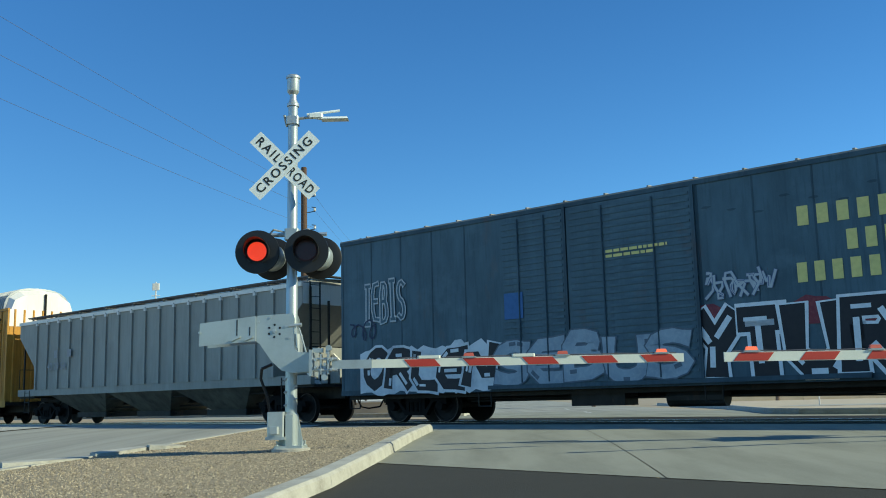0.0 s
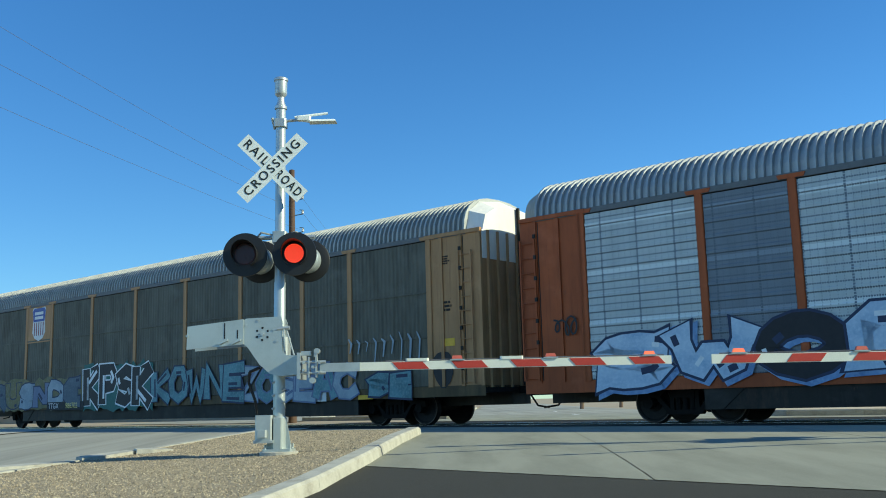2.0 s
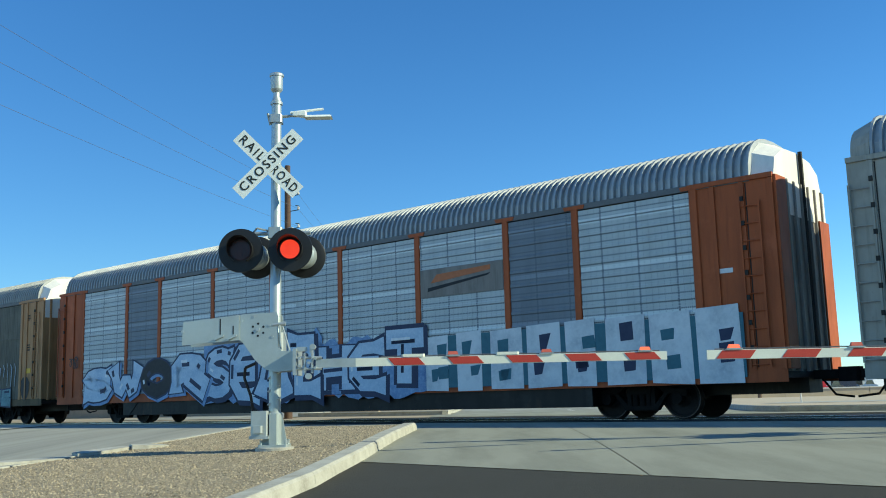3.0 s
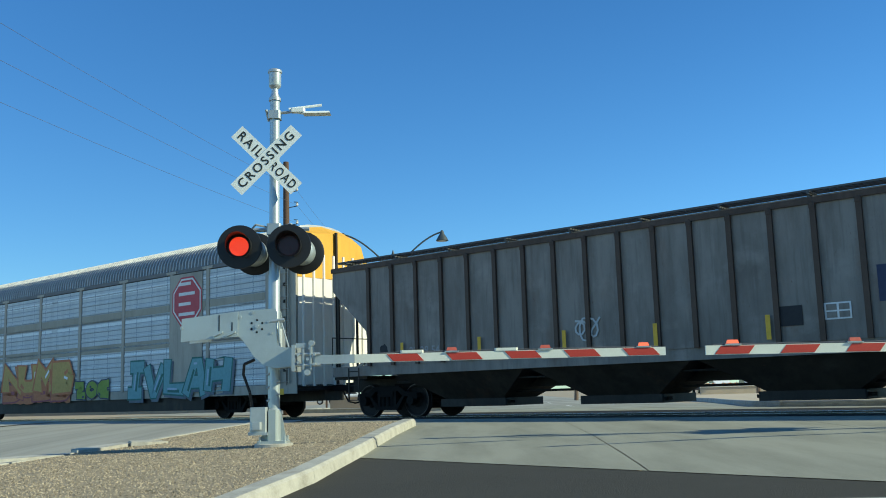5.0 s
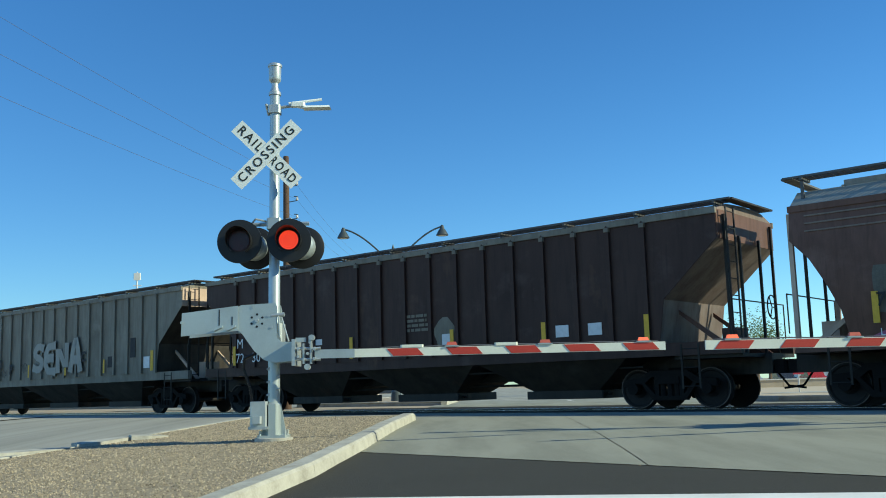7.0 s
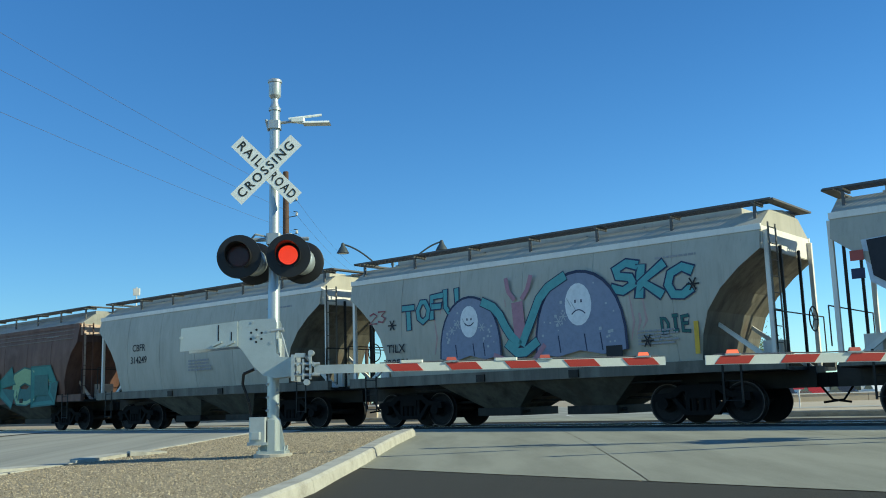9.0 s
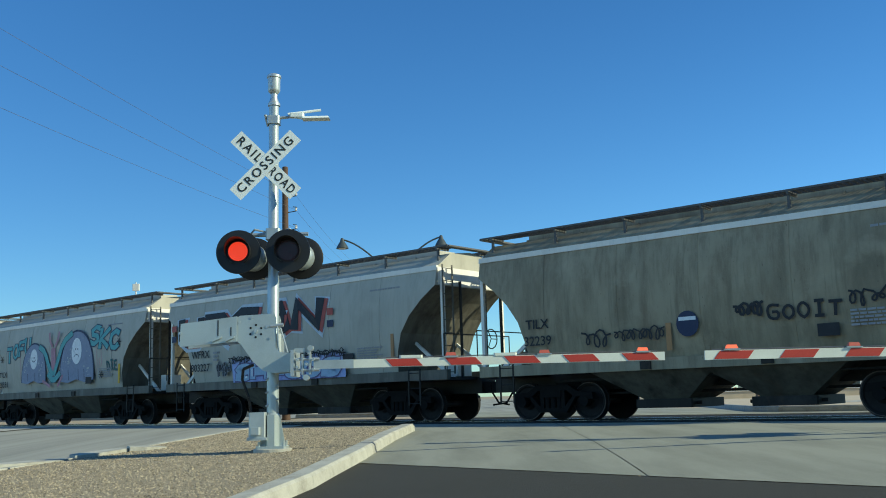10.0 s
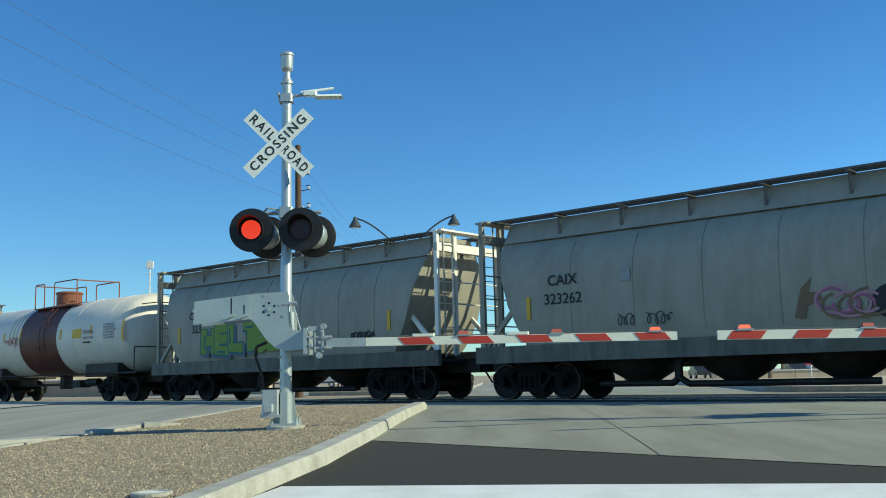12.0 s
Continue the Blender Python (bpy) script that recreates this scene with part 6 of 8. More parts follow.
def hopper(start, length, label, paint, rib=None, rib_top=None, ribs=(), curved=False, zt=4.25, bays=3, end_mat=None, roof_mat=None, deco=None, truck_at=1.5, bay_mat=None, rail_h=0.28, sill_mat=None, slope_mat=None, ends=None):
    car = new_car("covered_hopper", label, "railcar", start, length)
    h = length * STRETCH / 2
    X = lambda s: s * STRETCH - h
    floor = 1.42 if not curved else 1.32
    if curved:
        def bulge(z):
            k = (z - 2.7) / 1.5
            return 1.6 - 0.2 * min(1.0, abs(k)) ** 2.2
        ends = ends or ((0.0, 3.6), (0.45, 3.25), (0.85, 2.85), (1.15, 2.4), (1.3, 1.9), (1.4, floor))
    else:
        def bulge(z):
            return 1.58
        ends = ((0.0, 3.62), (1.25, 2.4), (1.4, floor))
    st = [(X(s), z) for s, z in ends] + [(X(length - s), z) for s, z in ends[::-1]]
    part("body", hull(Build(), length, zt, floor, bulge, st), paint, car, "steel hopper body", curved)
    top = bulge(zt)
    # overlay sheet: grime and the neighbouring car's shade put into its colour
    if slope_mat:
        sl = Build()
        rows = [(X(length - s_) + 0.006, bulge(z), z - 0.003) for s_, z in ends]
        sl.add([(x, e * half, z) for x, half, z in rows for e in (-1, 1)], [(2 * i, 2 * i + 1, 2 * i + 3, 2 * i + 2) for i in range(len(rows) - 1)])
        part("slope_sheet", sl, slope_mat, car, "end slope sheet coloured for grime and the next car's shade")
    if end_mat:
        e = Build().box(h - 0.005, h + 0.012, -top + 0.02, top - 0.02, 3.62, zt)
        part("end_sheet", e, end_mat, car, "end sheet above the slope")
    eave = Build()
    for sg in (-1, 1):
        eave.box(-h - 0.02, h + 0.02, *sorted((sg * (top - 0.03), sg * (top + 0.05))), zt - 0.1, zt + 0.03)
    part("eave_rail", eave, rib_top or paint, car)
    rise = 0.5 if curved else 0.22
    roof = Build().loft([[(x, -top, zt), (x, -top * 0.6, zt + rise * 0.8), (x, 0, zt + rise), (x, top * 0.6, zt + rise * 0.8), (x, top, zt)] for x in (-h, h)])
    for k in range(int(2 * h / 1.6)):
        x = -h + 0.8 + k * 1.6
        roof.box(x - 0.03, x + 0.03, -top * 0.3, top * 0.3, zt + 0.1, zt + rise + 0.02)
    part("roof", roof, roof_mat or paint, car, "low sheet roof with cross ribs")
    hatch = Build().box(-h + 0.8, h - 0.8, -0.35, 0.35, zt + rise - 0.02, zt + rise + (0.13 if curved else 0.08))
    part("hatch_cover", hatch, roof_mat or paint, car, "long trough hatch covers")
    for sg in (-1, 1):
        board = Build()
        for k in range(5):
            yy = sg * (0.7 + k * 0.12)
            board.box(-h - 0.18, h + 0.18, yy - 0.012, yy + 0.012, zt + rail_h - 0.04, zt + rail_h)
        for k in range(int((2 * h + 0.34) / 0.13)):
            x = -h - 0.16 + k * 0.13
            board.box(x - 0.018, x + 0.018, *sorted((sg * 0.7, sg * 1.18)), zt + rail_h - 0.03, zt + rail_h - 0.008)
        n = int(2 * h / 1.9)
        for k in range(n + 1):
            x = -h + 0.2 + (2 * h - 0.4) * k / n
            board.box(x - 0.025, x + 0.025, *sorted((sg * 0.68, sg * 1.2)), zt + rail_h - 0.1, zt + rail_h - 0.03).box(x - 0.03, x + 0.03, *sorted((sg * 1.1, sg * 1.15)), zt + 0.08, zt + rail_h - 0.05)
        part("running_board", board, "grating", car, "grated roof walkway")
    for sg in (-1, 1):
        x = sg * (h + 0.1)
        part("end_walkway", Build().box(x - 0.12, x + 0.12, -1.15, 1.15, zt + rail_h - 0.05, zt + rail_h - 0.01), "grating" if curved else "under", car)
    if curved:
        for k in range(1, round(2 * h / 1.9)):
            x = -h + 2 * h * k / round(2 * h / 1.9)
            if abs(x) < h - 1.5:
                part("weld_seam", Build().path([(x, -bulge(z) - 0.001, z) for z in np.linspace(floor + 0.05, zt - 0.08, 9)], 0.009, 4), paint, car)
        bars(car, h - 2.9, h - 1.9, 1.75, 2.1, 5, "grey_ink", int(start) % 97, -1.585)
        bars(car, h - 2.4, h - 1.2, 3.62, 3.7, 1, "grey_ink", int(start) % 89, -bulge(3.66) - 0.004)
        for k in range(bays):
            x = (k - (bays - 1) / 2) * (4.4 if bays == 3 else 2.75)
            part("jacking_plate", Build().box(x - 0.13, x + 0.13, -1.6, -1.56, 1.12, 1.3), "under", car)
    # side ribs
    if rib:
        me = Build().prism([(-0.055, floor), (0.055, floor), (0.055, zt - 0.12), (0.0, zt - 0.05), (-0.055, zt - 0.12)], -0.07, 0.0).mesh("rib", M[rib])
        tip = Build().prism([(-0.06, zt - 0.2), (0.06, zt - 0.2), (0.06, zt - 0.1), (-0.06, zt - 0.1)], -0.085, 0.0).mesh("rib_cap", M[rib_top or rib])
        for s in ribs:
            r_ = part("rib", me, "", car, m=pose(X(s), -1.58, 0))
            part("rib_cap", tip, "", r_)
            part("rib", me, "", car, m=pose(X(s), 1.58, 0, 0, 0, 180))
    # sill, end platforms and posts
    sm = sill_mat or paint
    sill = Build()
    lo, hi = (1.16, 1.44) if not curved else (1.1, 1.36)
    for sg in (-1, 1):
        sill.box(-h - 0.05, h + 0.35, *sorted((sg * 1.4, sg * 1.56)), lo, hi)
    part("side_sill", sill, sm, car)
    mid = Build().box(-h - 0.5, h + 0.5, -0.3, 0.3, 0.72, 1.16).box(-h - 0.1, -h + 1.2, -1.45, 1.45, 1.08, 1.16).box(h - 1.2, h + 0.35, -1.45, 1.45, 1.08, 1.16)
    part("centre_sill", mid, "under", car)
    for sg in (-1, 1):
        for yy in (-1.3, -0.55, 0.55, 1.3):
            outer = abs(yy) > 1
            q = 0.045 if curved and outer else 0.028
            b = Build().box(sg * (h + 0.06) - q, sg * (h + 0.06) + q, yy - q, yy + q, 1.1, zt - 0.1 if outer else 3.75)
            part("end_post", b, (end_mat or sm) if curved and outer else "under", car)
        b = Build()
        for yy in (-0.9, 0.9):
            b.prism([(sg * (h + 0.1), 1.16), (sg * (h - 1.3), 2.2), (sg * (h - 1.3), 2.1), (sg * (h - 0.1), 1.16)], yy - 0.03, yy + 0.03)
        b.box(*sorted((sg * (h - 0.5), sg * (h - 0.15))), -0.5, 0.1, 1.2, 1.75)
        part("end_brace", b, end_mat or sm, car)
        rails = Build().path([(sg * (h + 0.18), -1.45, 1.5), (sg * (h + 0.18), -1.45, 2.3), (sg * (h + 0.18), 1.45, 2.3), (sg * (h + 0.18), 1.45, 1.5)], 0.016)
        part("grab_rail", rails, "under", car)
    ladder(car, X(length - 0.75), -1.56, 0.5, 1.3, "under", 0.4)
    ladder(car, X(0.75), -1.56, 0.5, 1.3, "under", 0.4)
    ladder(car, h + 0.16, -1.2, 1.3, zt - 0.05, "under" if not curved else sm, 0.4, True)
    wheel = Build()
    for i in range(14):
        a, c = 6.2832 * i / 14, 6.2832 * (i + 1) / 14
        wheel.rod((h + 0.3, 0.45 + 0.27 * math.cos(a), 2.2 + 0.27 * math.sin(a)), (h + 0.3, 0.45 + 0.27 * math.cos(c), 2.2 + 0.27 * math.sin(c)), 0.016, n=5)
    for i in range(3):
        a = 6.2832 * i / 3
        wheel.rod((h + 0.3, 0.45, 2.2), (h + 0.3, 0.45 + 0.27 * math.cos(a), 2.2 + 0.27 * math.sin(a)), 0.013, n=5)
    part("brake_wheel", wheel, "under", car, "spoked hand brake wheel")
    # discharge bays
    pitch = 4.4 if bays == 3 else 2.75
    half = 2.15 if bays == 3 else 1.55
    for k in range(bays):
        x = (k - (bays - 1) / 2) * pitch
        # bay colour carries grime and the shade below the car body
        bm_ = bay_mat or ("bay_grime_shade" if curved else "bay_dark")
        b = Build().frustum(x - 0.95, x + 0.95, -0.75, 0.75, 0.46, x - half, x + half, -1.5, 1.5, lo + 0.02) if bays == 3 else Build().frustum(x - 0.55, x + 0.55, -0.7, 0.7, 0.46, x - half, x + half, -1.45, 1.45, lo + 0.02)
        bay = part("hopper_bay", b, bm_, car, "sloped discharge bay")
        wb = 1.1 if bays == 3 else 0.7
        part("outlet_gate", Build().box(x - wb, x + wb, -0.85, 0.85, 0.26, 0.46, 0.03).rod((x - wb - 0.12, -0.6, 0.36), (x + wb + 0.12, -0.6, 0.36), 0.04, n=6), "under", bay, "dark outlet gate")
    pipes = Build().rod((X(2), -1.2, 0.95), (X(length - 2), -1.2, 0.95), 0.025).rod((X(2.5), -0.5, 0.62), (X(length - 2.5), -0.5, 0.62), 0.03)
    part("brake_pipe", pipes, "under", car)
    trucks(car, (X(truck_at), X(length - truck_at)))
    couplers(car, 2 * h + 0.6, 0.45)
    if deco:
        deco(car, X, lambda z: -bulge(z))
    return car


def marks(car, X, s, z, lines, size, material, y):
    for i, text in enumerate(lines):
        lettering(text, size, material, car, pose(X(s), y - 0.006, z - i * size * 1.25), offset=0.004)


def deco_acf(car, X, side):
    marks(car, X, 3.2, 2.3, ("40 29 54",), 0.42, "grey_ink", -1.66)
    part("stencil_mark", Build().box(X(3.0), X(3.25), -1.663, -1.66, 2.65, 2.95).box(X(4.0), X(4.3), -1.663, -1.66, 2.65, 2.95), "grey_ink", car)


def deco_h1(car, X, side):
    for s in (2.55, 5.05, 7.45, 9.7, 12.1):
        part("yellow_stripe", Build().box(X(s), X(s) + 0.1, -1.662, -1.655, 1.5, 2.0), "safety", car)
    part("label_plate", Build().box(X(12.35), X(12.8), -1.6, -1.585, 1.75, 2.15), "ink", car)
    part("label_plate", Build().box(X(13.2), X(13.7), -1.6, -1.585, 1.82, 2.15), "white_ink", car)
    for q in (0, 1):
        for v in (0, 1):
            part("plate_field", Build().box(X(13.25 + q * 0.23), X(13.44 + q * 0.23), -1.606, -1.601, 1.85 + v * 0.15, 1.97 + v * 0.15), "hop_taupe", car)
    part("label_plate", Build().box(X(14.2), X(14.45), -1.6, -1.585, 2.1, 2.8), "sp_navy", car)
    marks(car, X, 3.3, 1.75, ("22 29 54",), 0.3, "grey_ink", -1.585)
    scrawl(car, X(7.75), X(8.35), 2.0, 0.6, "sp_grey", 51, -1.6)
    rust_patch(car, X(1.9), 1.85, 0.16, 0.16, "ink", 3, -1.58)


def deco_h2(car, X, side):
    for text, s, z in (("U", 2.68, 2.72), ("P", 3.4, 2.72), ("7", 2.0, 2.08), ("5", 2.68, 2.06), ("6", 3.4, 2.04), ("3", 4.12, 2.08), ("0", 4.88, 2.08), ("P", 5.8, 1.85), ("C", 11.2, 2.15)):
        lettering(text, 0.52, "ink", car, pose(X(s), -1.662, z), offset=0.02)
    for s in (1.62, 4.47, 7.17, 9.9, 12.5):
        part("yellow_stripe", Build().box(X(s), X(s) + 0.1, -1.662, -1.655, 1.5, 2.0), "safety", car)
    scrawl(car, X(6.5), X(7.0), 1.9, 0.35, "ink", 53, -1.6, 0.012)
    scrawl(car, X(4.0), X(5.4), 1.7, 0.3, "ink", 54, -1.6, 0.012)
    piece(car, "SENA", X(7.5), X(11.1), 1.5, 2.9, "hop_grey", "hop_olive", 52, "pale grey spray lettering", -1.66, fat=0.28, rim=0.03, overlap=0.1, rise=0.05, soft=True, cuts=0)
    part("label_plate", Build().box(X(12.7), X(13.1), -1.6, -1.585, 1.7, 2.1), "ink", car)
    part("label_plate", Build().box(X(14.1), X(14.4), -1.6, -1.585, 2.0, 2.7), "ink", car)
    part("yellow_stripe", Build().box(X(15.3), X(15.45), -1.6, -1.585, 1.5, 2.2), "safety", car)
    part("label_plate", Build().box(X(14.9), X(15.25), -1.6, -1.585, 1.6, 2.0), "white_ink", car)


def deco_h3(car, X, side):
    for text, s, z in (("M", 1.75, 2.15), ("P", 2.45, 2.15), ("72", 1.75, 1.7), ("30", 2.5, 1.7), ("71", 3.4, 1.7)):
        lettering(text, 0.42, "white_ink", car, pose(X(s), -1.662, z))
    for s0, s1 in ((3.95, 4.4), (4.75, 5.25)):
        part("white_patch", Build().box(X(s0), X(s1), -1.59, -1.582, 1.95, 2.12), "white_ink", car)
    for s in (1.42, 3.62, 6.4, 9.9, 12.6, 15.2):
        part("yellow_stripe", Build().box(X(s), X(s) + 0.12, -1.662, -1.655, 1.5, 2.1), "safety", car)
    for s in (9.6, 12.95, 13.8):
        part("label_plate", Build().box(X(s), X(s) + 0.36, -1.6, -1.585, 1.72, 2.0), "white_ink", car)
    rust_patch(car, X(9.7), 2.0, 0.42, 0.45, "hop_olive", 6, -1.58)
    bars(car, X(8.4), X(9.2), 2.1, 2.6, 4, "hop_olive", 9, -1.585)


def deco_h4(car, X, side):
    y = -1.62
    for z in (3.5, 3.66, 3.82):
        part("side_bead", Build().box(X(0.3), X(16.0), side(z) - 0.02, side(z) + 0.02, z, z + 0.03), "hop_brown_roof", car)
    side_patch(car, X(2.7), X(3.9), 2.8, 3.98, side, "hop_blue", "pale_patch", 0.006, 0.03, 5)
    side_patch(car, X(2.75), X(3.75), 2.45, 2.85, side, "hop_haze", "pale_patch", 0.007, 0.12, 6)
    side_patch(car, X(1.5), X(2.7), 1.8, 2.7, side, "hop_sill", "pale_patch", 0.006, 0.05, 7)
    lettering("MP", 0.42, "ink", car, pose(X(2.0), y - 0.008, 2.5), offset=0.004)
    lettering("723775", 0.38, "ink", car, pose(X(2.1), y - 0.012, 2.03), spacing=1.15, offset=0.004)
    cast = lambda z: (side(z) if z > 1.5 else min(side(z), -1.565)) - 0.03
    piece(car, "UDEST", X(3.2), X(9.8), 0.9, 2.8, "sp_dgreen", "sp_black", 61, "green and teal spray lettering with black shadow", cast, fat=0.34, rim=0.06, overlap=0.14, soft=True, rise=0.1, shadow="sp_black", shine="sp_pale_green", fills=("sp_jade", "sp_pale_green"))
    piece(car, "KCB", X(10.0), X(14.9), 0.95, 2.5, "sp_teal", "sp_dgreen", 62, "teal spray lettering", cast, fat=0.32, rim=0.06, overlap=0.2, shine="sp_pale_green", fills=("sp_jade", "sp_pale_green", "sp_jade"))
    rust_patch(car, X(2.4), 1.3, 1.15, 0.36, "sp_rose", 63, y - 0.01)
    lettering("LEAD", 0.2, "sp_white", car, pose(X(1.75), y - 0.02, 1.42))
    for s_ in (1.42,):
        part("yellow_stripe", Build().box(X(s_), X(s_) + 0.12, -1.632, -1.6, 1.6, 2.2), "safety", car)


def deco_h5(car, X, side):
    marks(car, X, 2.6, 2.85, ("CBFR", "314249"), 0.34, "ink", -1.6)
    bars(car, X(5.4), X(6.6), 1.9, 2.3, 4, "grey_ink", 11, -1.603)
    bars(car, X(6.8), X(9.2), 2.55, 2.65, 1, "grey_ink", 12, -1.603)
    part("label_plate", Build().box(X(9.5), X(9.85), -1.6, -1.585, 1.75, 2.1), "ink", car)


def mound(car, X, s, z, w, hgt, y):
    ring = [(X(s) + w * math.cos(math.pi * i / 16), z + hgt * math.sin(math.pi * i / 16) ** 0.8) for i in range(17)]
    ring += [(X(s) - w * 0.5, z - 0.08), (X(s), z + 0.04), (X(s) + w * 0.5, z - 0.08)]
    edge = [(X(s) + (px - X(s)) * 1.05, z + (pz - z) * 1.04) for px, pz in ring]
    part("graffiti", Build().prism(edge, y, y + 0.004), "sp_navy", car)
    part("graffiti", Build().prism(ring, y - 0.005, y - 0.001), "sp_haze", car, "grey-blue rounded spray-painted mound")
    for fx in (-0.45, 0.15, 0.5):
        fold = Build()
        mitred(fold, [(X(s) + w * fx, z + 0.02), (X(s) + w * (fx - 0.04), z + hgt * 0.22)], 0.016, lambda zz: y - 0.0065, 1.0)
        part("graffiti", fold, "sp_navy", car)
    oval = [(X(s) + w * 0.3 * math.cos(6.2832 * i / 18), z + hgt * 0.6 + hgt * 0.27 * math.sin(6.2832 * i / 18)) for i in range(18)]
    part("graffiti", Build().prism(oval, y - 0.01, y - 0.006), "sp_white", car)
    r, b = random.Random(int(s * 10)), Build()
    for _ in range(26):
        a, k = r.uniform(0.1, 3.04), r.uniform(0.5, 0.93)
        px, pz = X(s) + w * k * math.cos(a), z + hgt * k * math.sin(a)
        if abs(px - X(s)) > w * 0.36 or pz < z + hgt * 0.25:
            d = r.uniform(0.015, 0.035)
            b.box(px - d, px + d, y - 0.009, y - 0.006, pz - d, pz + d)
    for _ in range(4):
        a, k = r.uniform(0.3, 2.8), r.uniform(0.6, 0.8)
        px, pz = X(s) + w * k * math.cos(a), z + hgt * k * math.sin(a) * 0.9
        for q in range(3):
            c, d = math.cos(1.047 * q) * 0.11, math.sin(1.047 * q) * 0.11
            mitred(b, [(px - c, pz - d), (px + c, pz + d)], 0.01, lambda zz, q=q: y - 0.0095 - 0.0003 * q, 1.0)
    tagged(part("graffiti", b, "sp_grey", car), kind="stuff")
    face = Build()
    for ex in (-0.06, 0.07):
        face.box(X(s) + ex * w / 0.95 - 0.02, X(s) + ex * w / 0.95 + 0.02, y - 0.013, y - 0.0105, z + hgt * 0.62, z + hgt * 0.66)
    bend = 1 if w < 1 else -1
    mitred(face, [(X(s) + w * 0.15 * q / 4, z + hgt * 0.53 + bend * hgt * 0.05 * (q / 4) ** 2) for q in range(-4, 5)], 0.014, lambda zz: y - 0.012, 1.0)
    tagged(part("graffiti", face, "sp_navy", car, "simple line mouth and dots"), kind="stuff")


def deco_h6(car, X, side):
    y = -1.615
    marks(car, X, 1.72, 2.1, ("TILX", "328551"), 0.32, "ink", y)
    mound(car, X, 4.15, 1.75, 0.95, 1.5, y - 0.004)
    mound(car, X, 7.25, 1.7, 1.2, 1.85, y - 0.004)
    on = lambda z: side(z) - 0.012
    piece(car, "TOFU", X(1.95), X(3.85), 2.45, 3.2, "sp_mint", "sp_navy", 64, "teal spray lettering outlined in navy", on, fat=0.22, rim=0.03, rise=0.5, lean=-0.05, cuts=0)
    piece(car, "SKC", X(8.05), X(10.0), 2.95, 3.85, "sp_mint", "sp_navy", 65, "teal spray lettering outlined in navy", on, fat=0.24, rim=0.035, rise=-0.35, lean=0.1, cuts=0)
    piece(car, "DIE", X(9.2), X(9.9), 1.95, 2.4, "sp_dgreen", "sp_navy", 66, "small green lettering", on, fat=0.2, rim=0.012, cuts=0)
    piece(car, "23", X(0.75), X(1.4), 2.8, 3.2, "faded_red", "hop_pale", 67, "thin red numerals", on, fat=0.12, rim=0.005, cuts=0)
    for k in range(9):
        f = Build()
        fx = (3.0, 3.2, 5.0, 5.2, 6.0, 6.15, 8.5, 8.65, 8.8)[k]
        mitred(f, [(X(fx), 1.9 + 0.12 * (k % 3)), (X(fx + 0.1), 2.3), (X(fx + 0.02), 2.9 + 0.2 * (k % 2))], 0.03, lambda z: side(z) - 0.007, 0.4)
        part("graffiti", f, "sp_pinkish", car, "thin pink flame stroke")
    for pts in (((4.6, 3.1), (5.0, 2.9), (5.3, 2.3), (5.6, 2.0)), ((6.9, 3.5), (6.3, 3.2), (6.0, 2.6), (5.7, 2.0)), ((5.3, 2.0), (5.65, 1.7), (6.1, 2.0))):
        for mat, wide, up in (("sp_navy", 0.13, 0.018), ("sp_mint", 0.105, 0.021)):
            lines = Build()
            mitred(lines, smoothed([(X(a), b) for a, b in pts]), wide, lambda z, up=up: y - up, 1.0)
            part("graffiti", lines, mat, car, "teal spray stroke")
    pale = Build()
    pale.n = 0
    ribbon(pale, [(X(5.65), 2.2), (X(5.6), 2.9)], 0.17, y - 0.018)
    part("graffiti", pale, "sp_pink", car, "pale spray stroke")
    for pts in (((5.3, 3.6), (5.35, 3.3), (5.5, 3.1)), ((6.0, 3.6), (5.9, 3.3), (5.75, 3.1)), ((4.9, 1.75), (5.4, 1.55)), ((6.0, 1.55), (6.3, 1.9))):
        pale = Build()
        pale.n = 0
        ribbon(pale, [(X(a), b) for a, b in pts], 0.06, y - 0.018)
        part("graffiti", pale, "sp_pink", car, "pale spray stroke")
    for s, z in ((8.9, 1.85), (10.0, 3.0), (1.6, 2.75)):
        star = Build()
        star.n = 0
        for i in range(3):
            a = math.pi * i / 3
            ribbon(star, [(X(s) - 0.14 * math.cos(a), z - 0.14 * math.sin(a)), (X(s) + 0.14 * math.cos(a), z + 0.14 * math.sin(a))], 0.018, y - 0.006)
        part("graffiti", star, "ink", car)
    part("yellow_stripe", Build().box(X(9.95), X(10.05), -1.6, -1.585, 1.5, 2.2), "safety", car)
    part("label_plate", Build().box(X(7.9), X(8.3), y - 0.01, y, 1.55, 1.8), "ink", car)


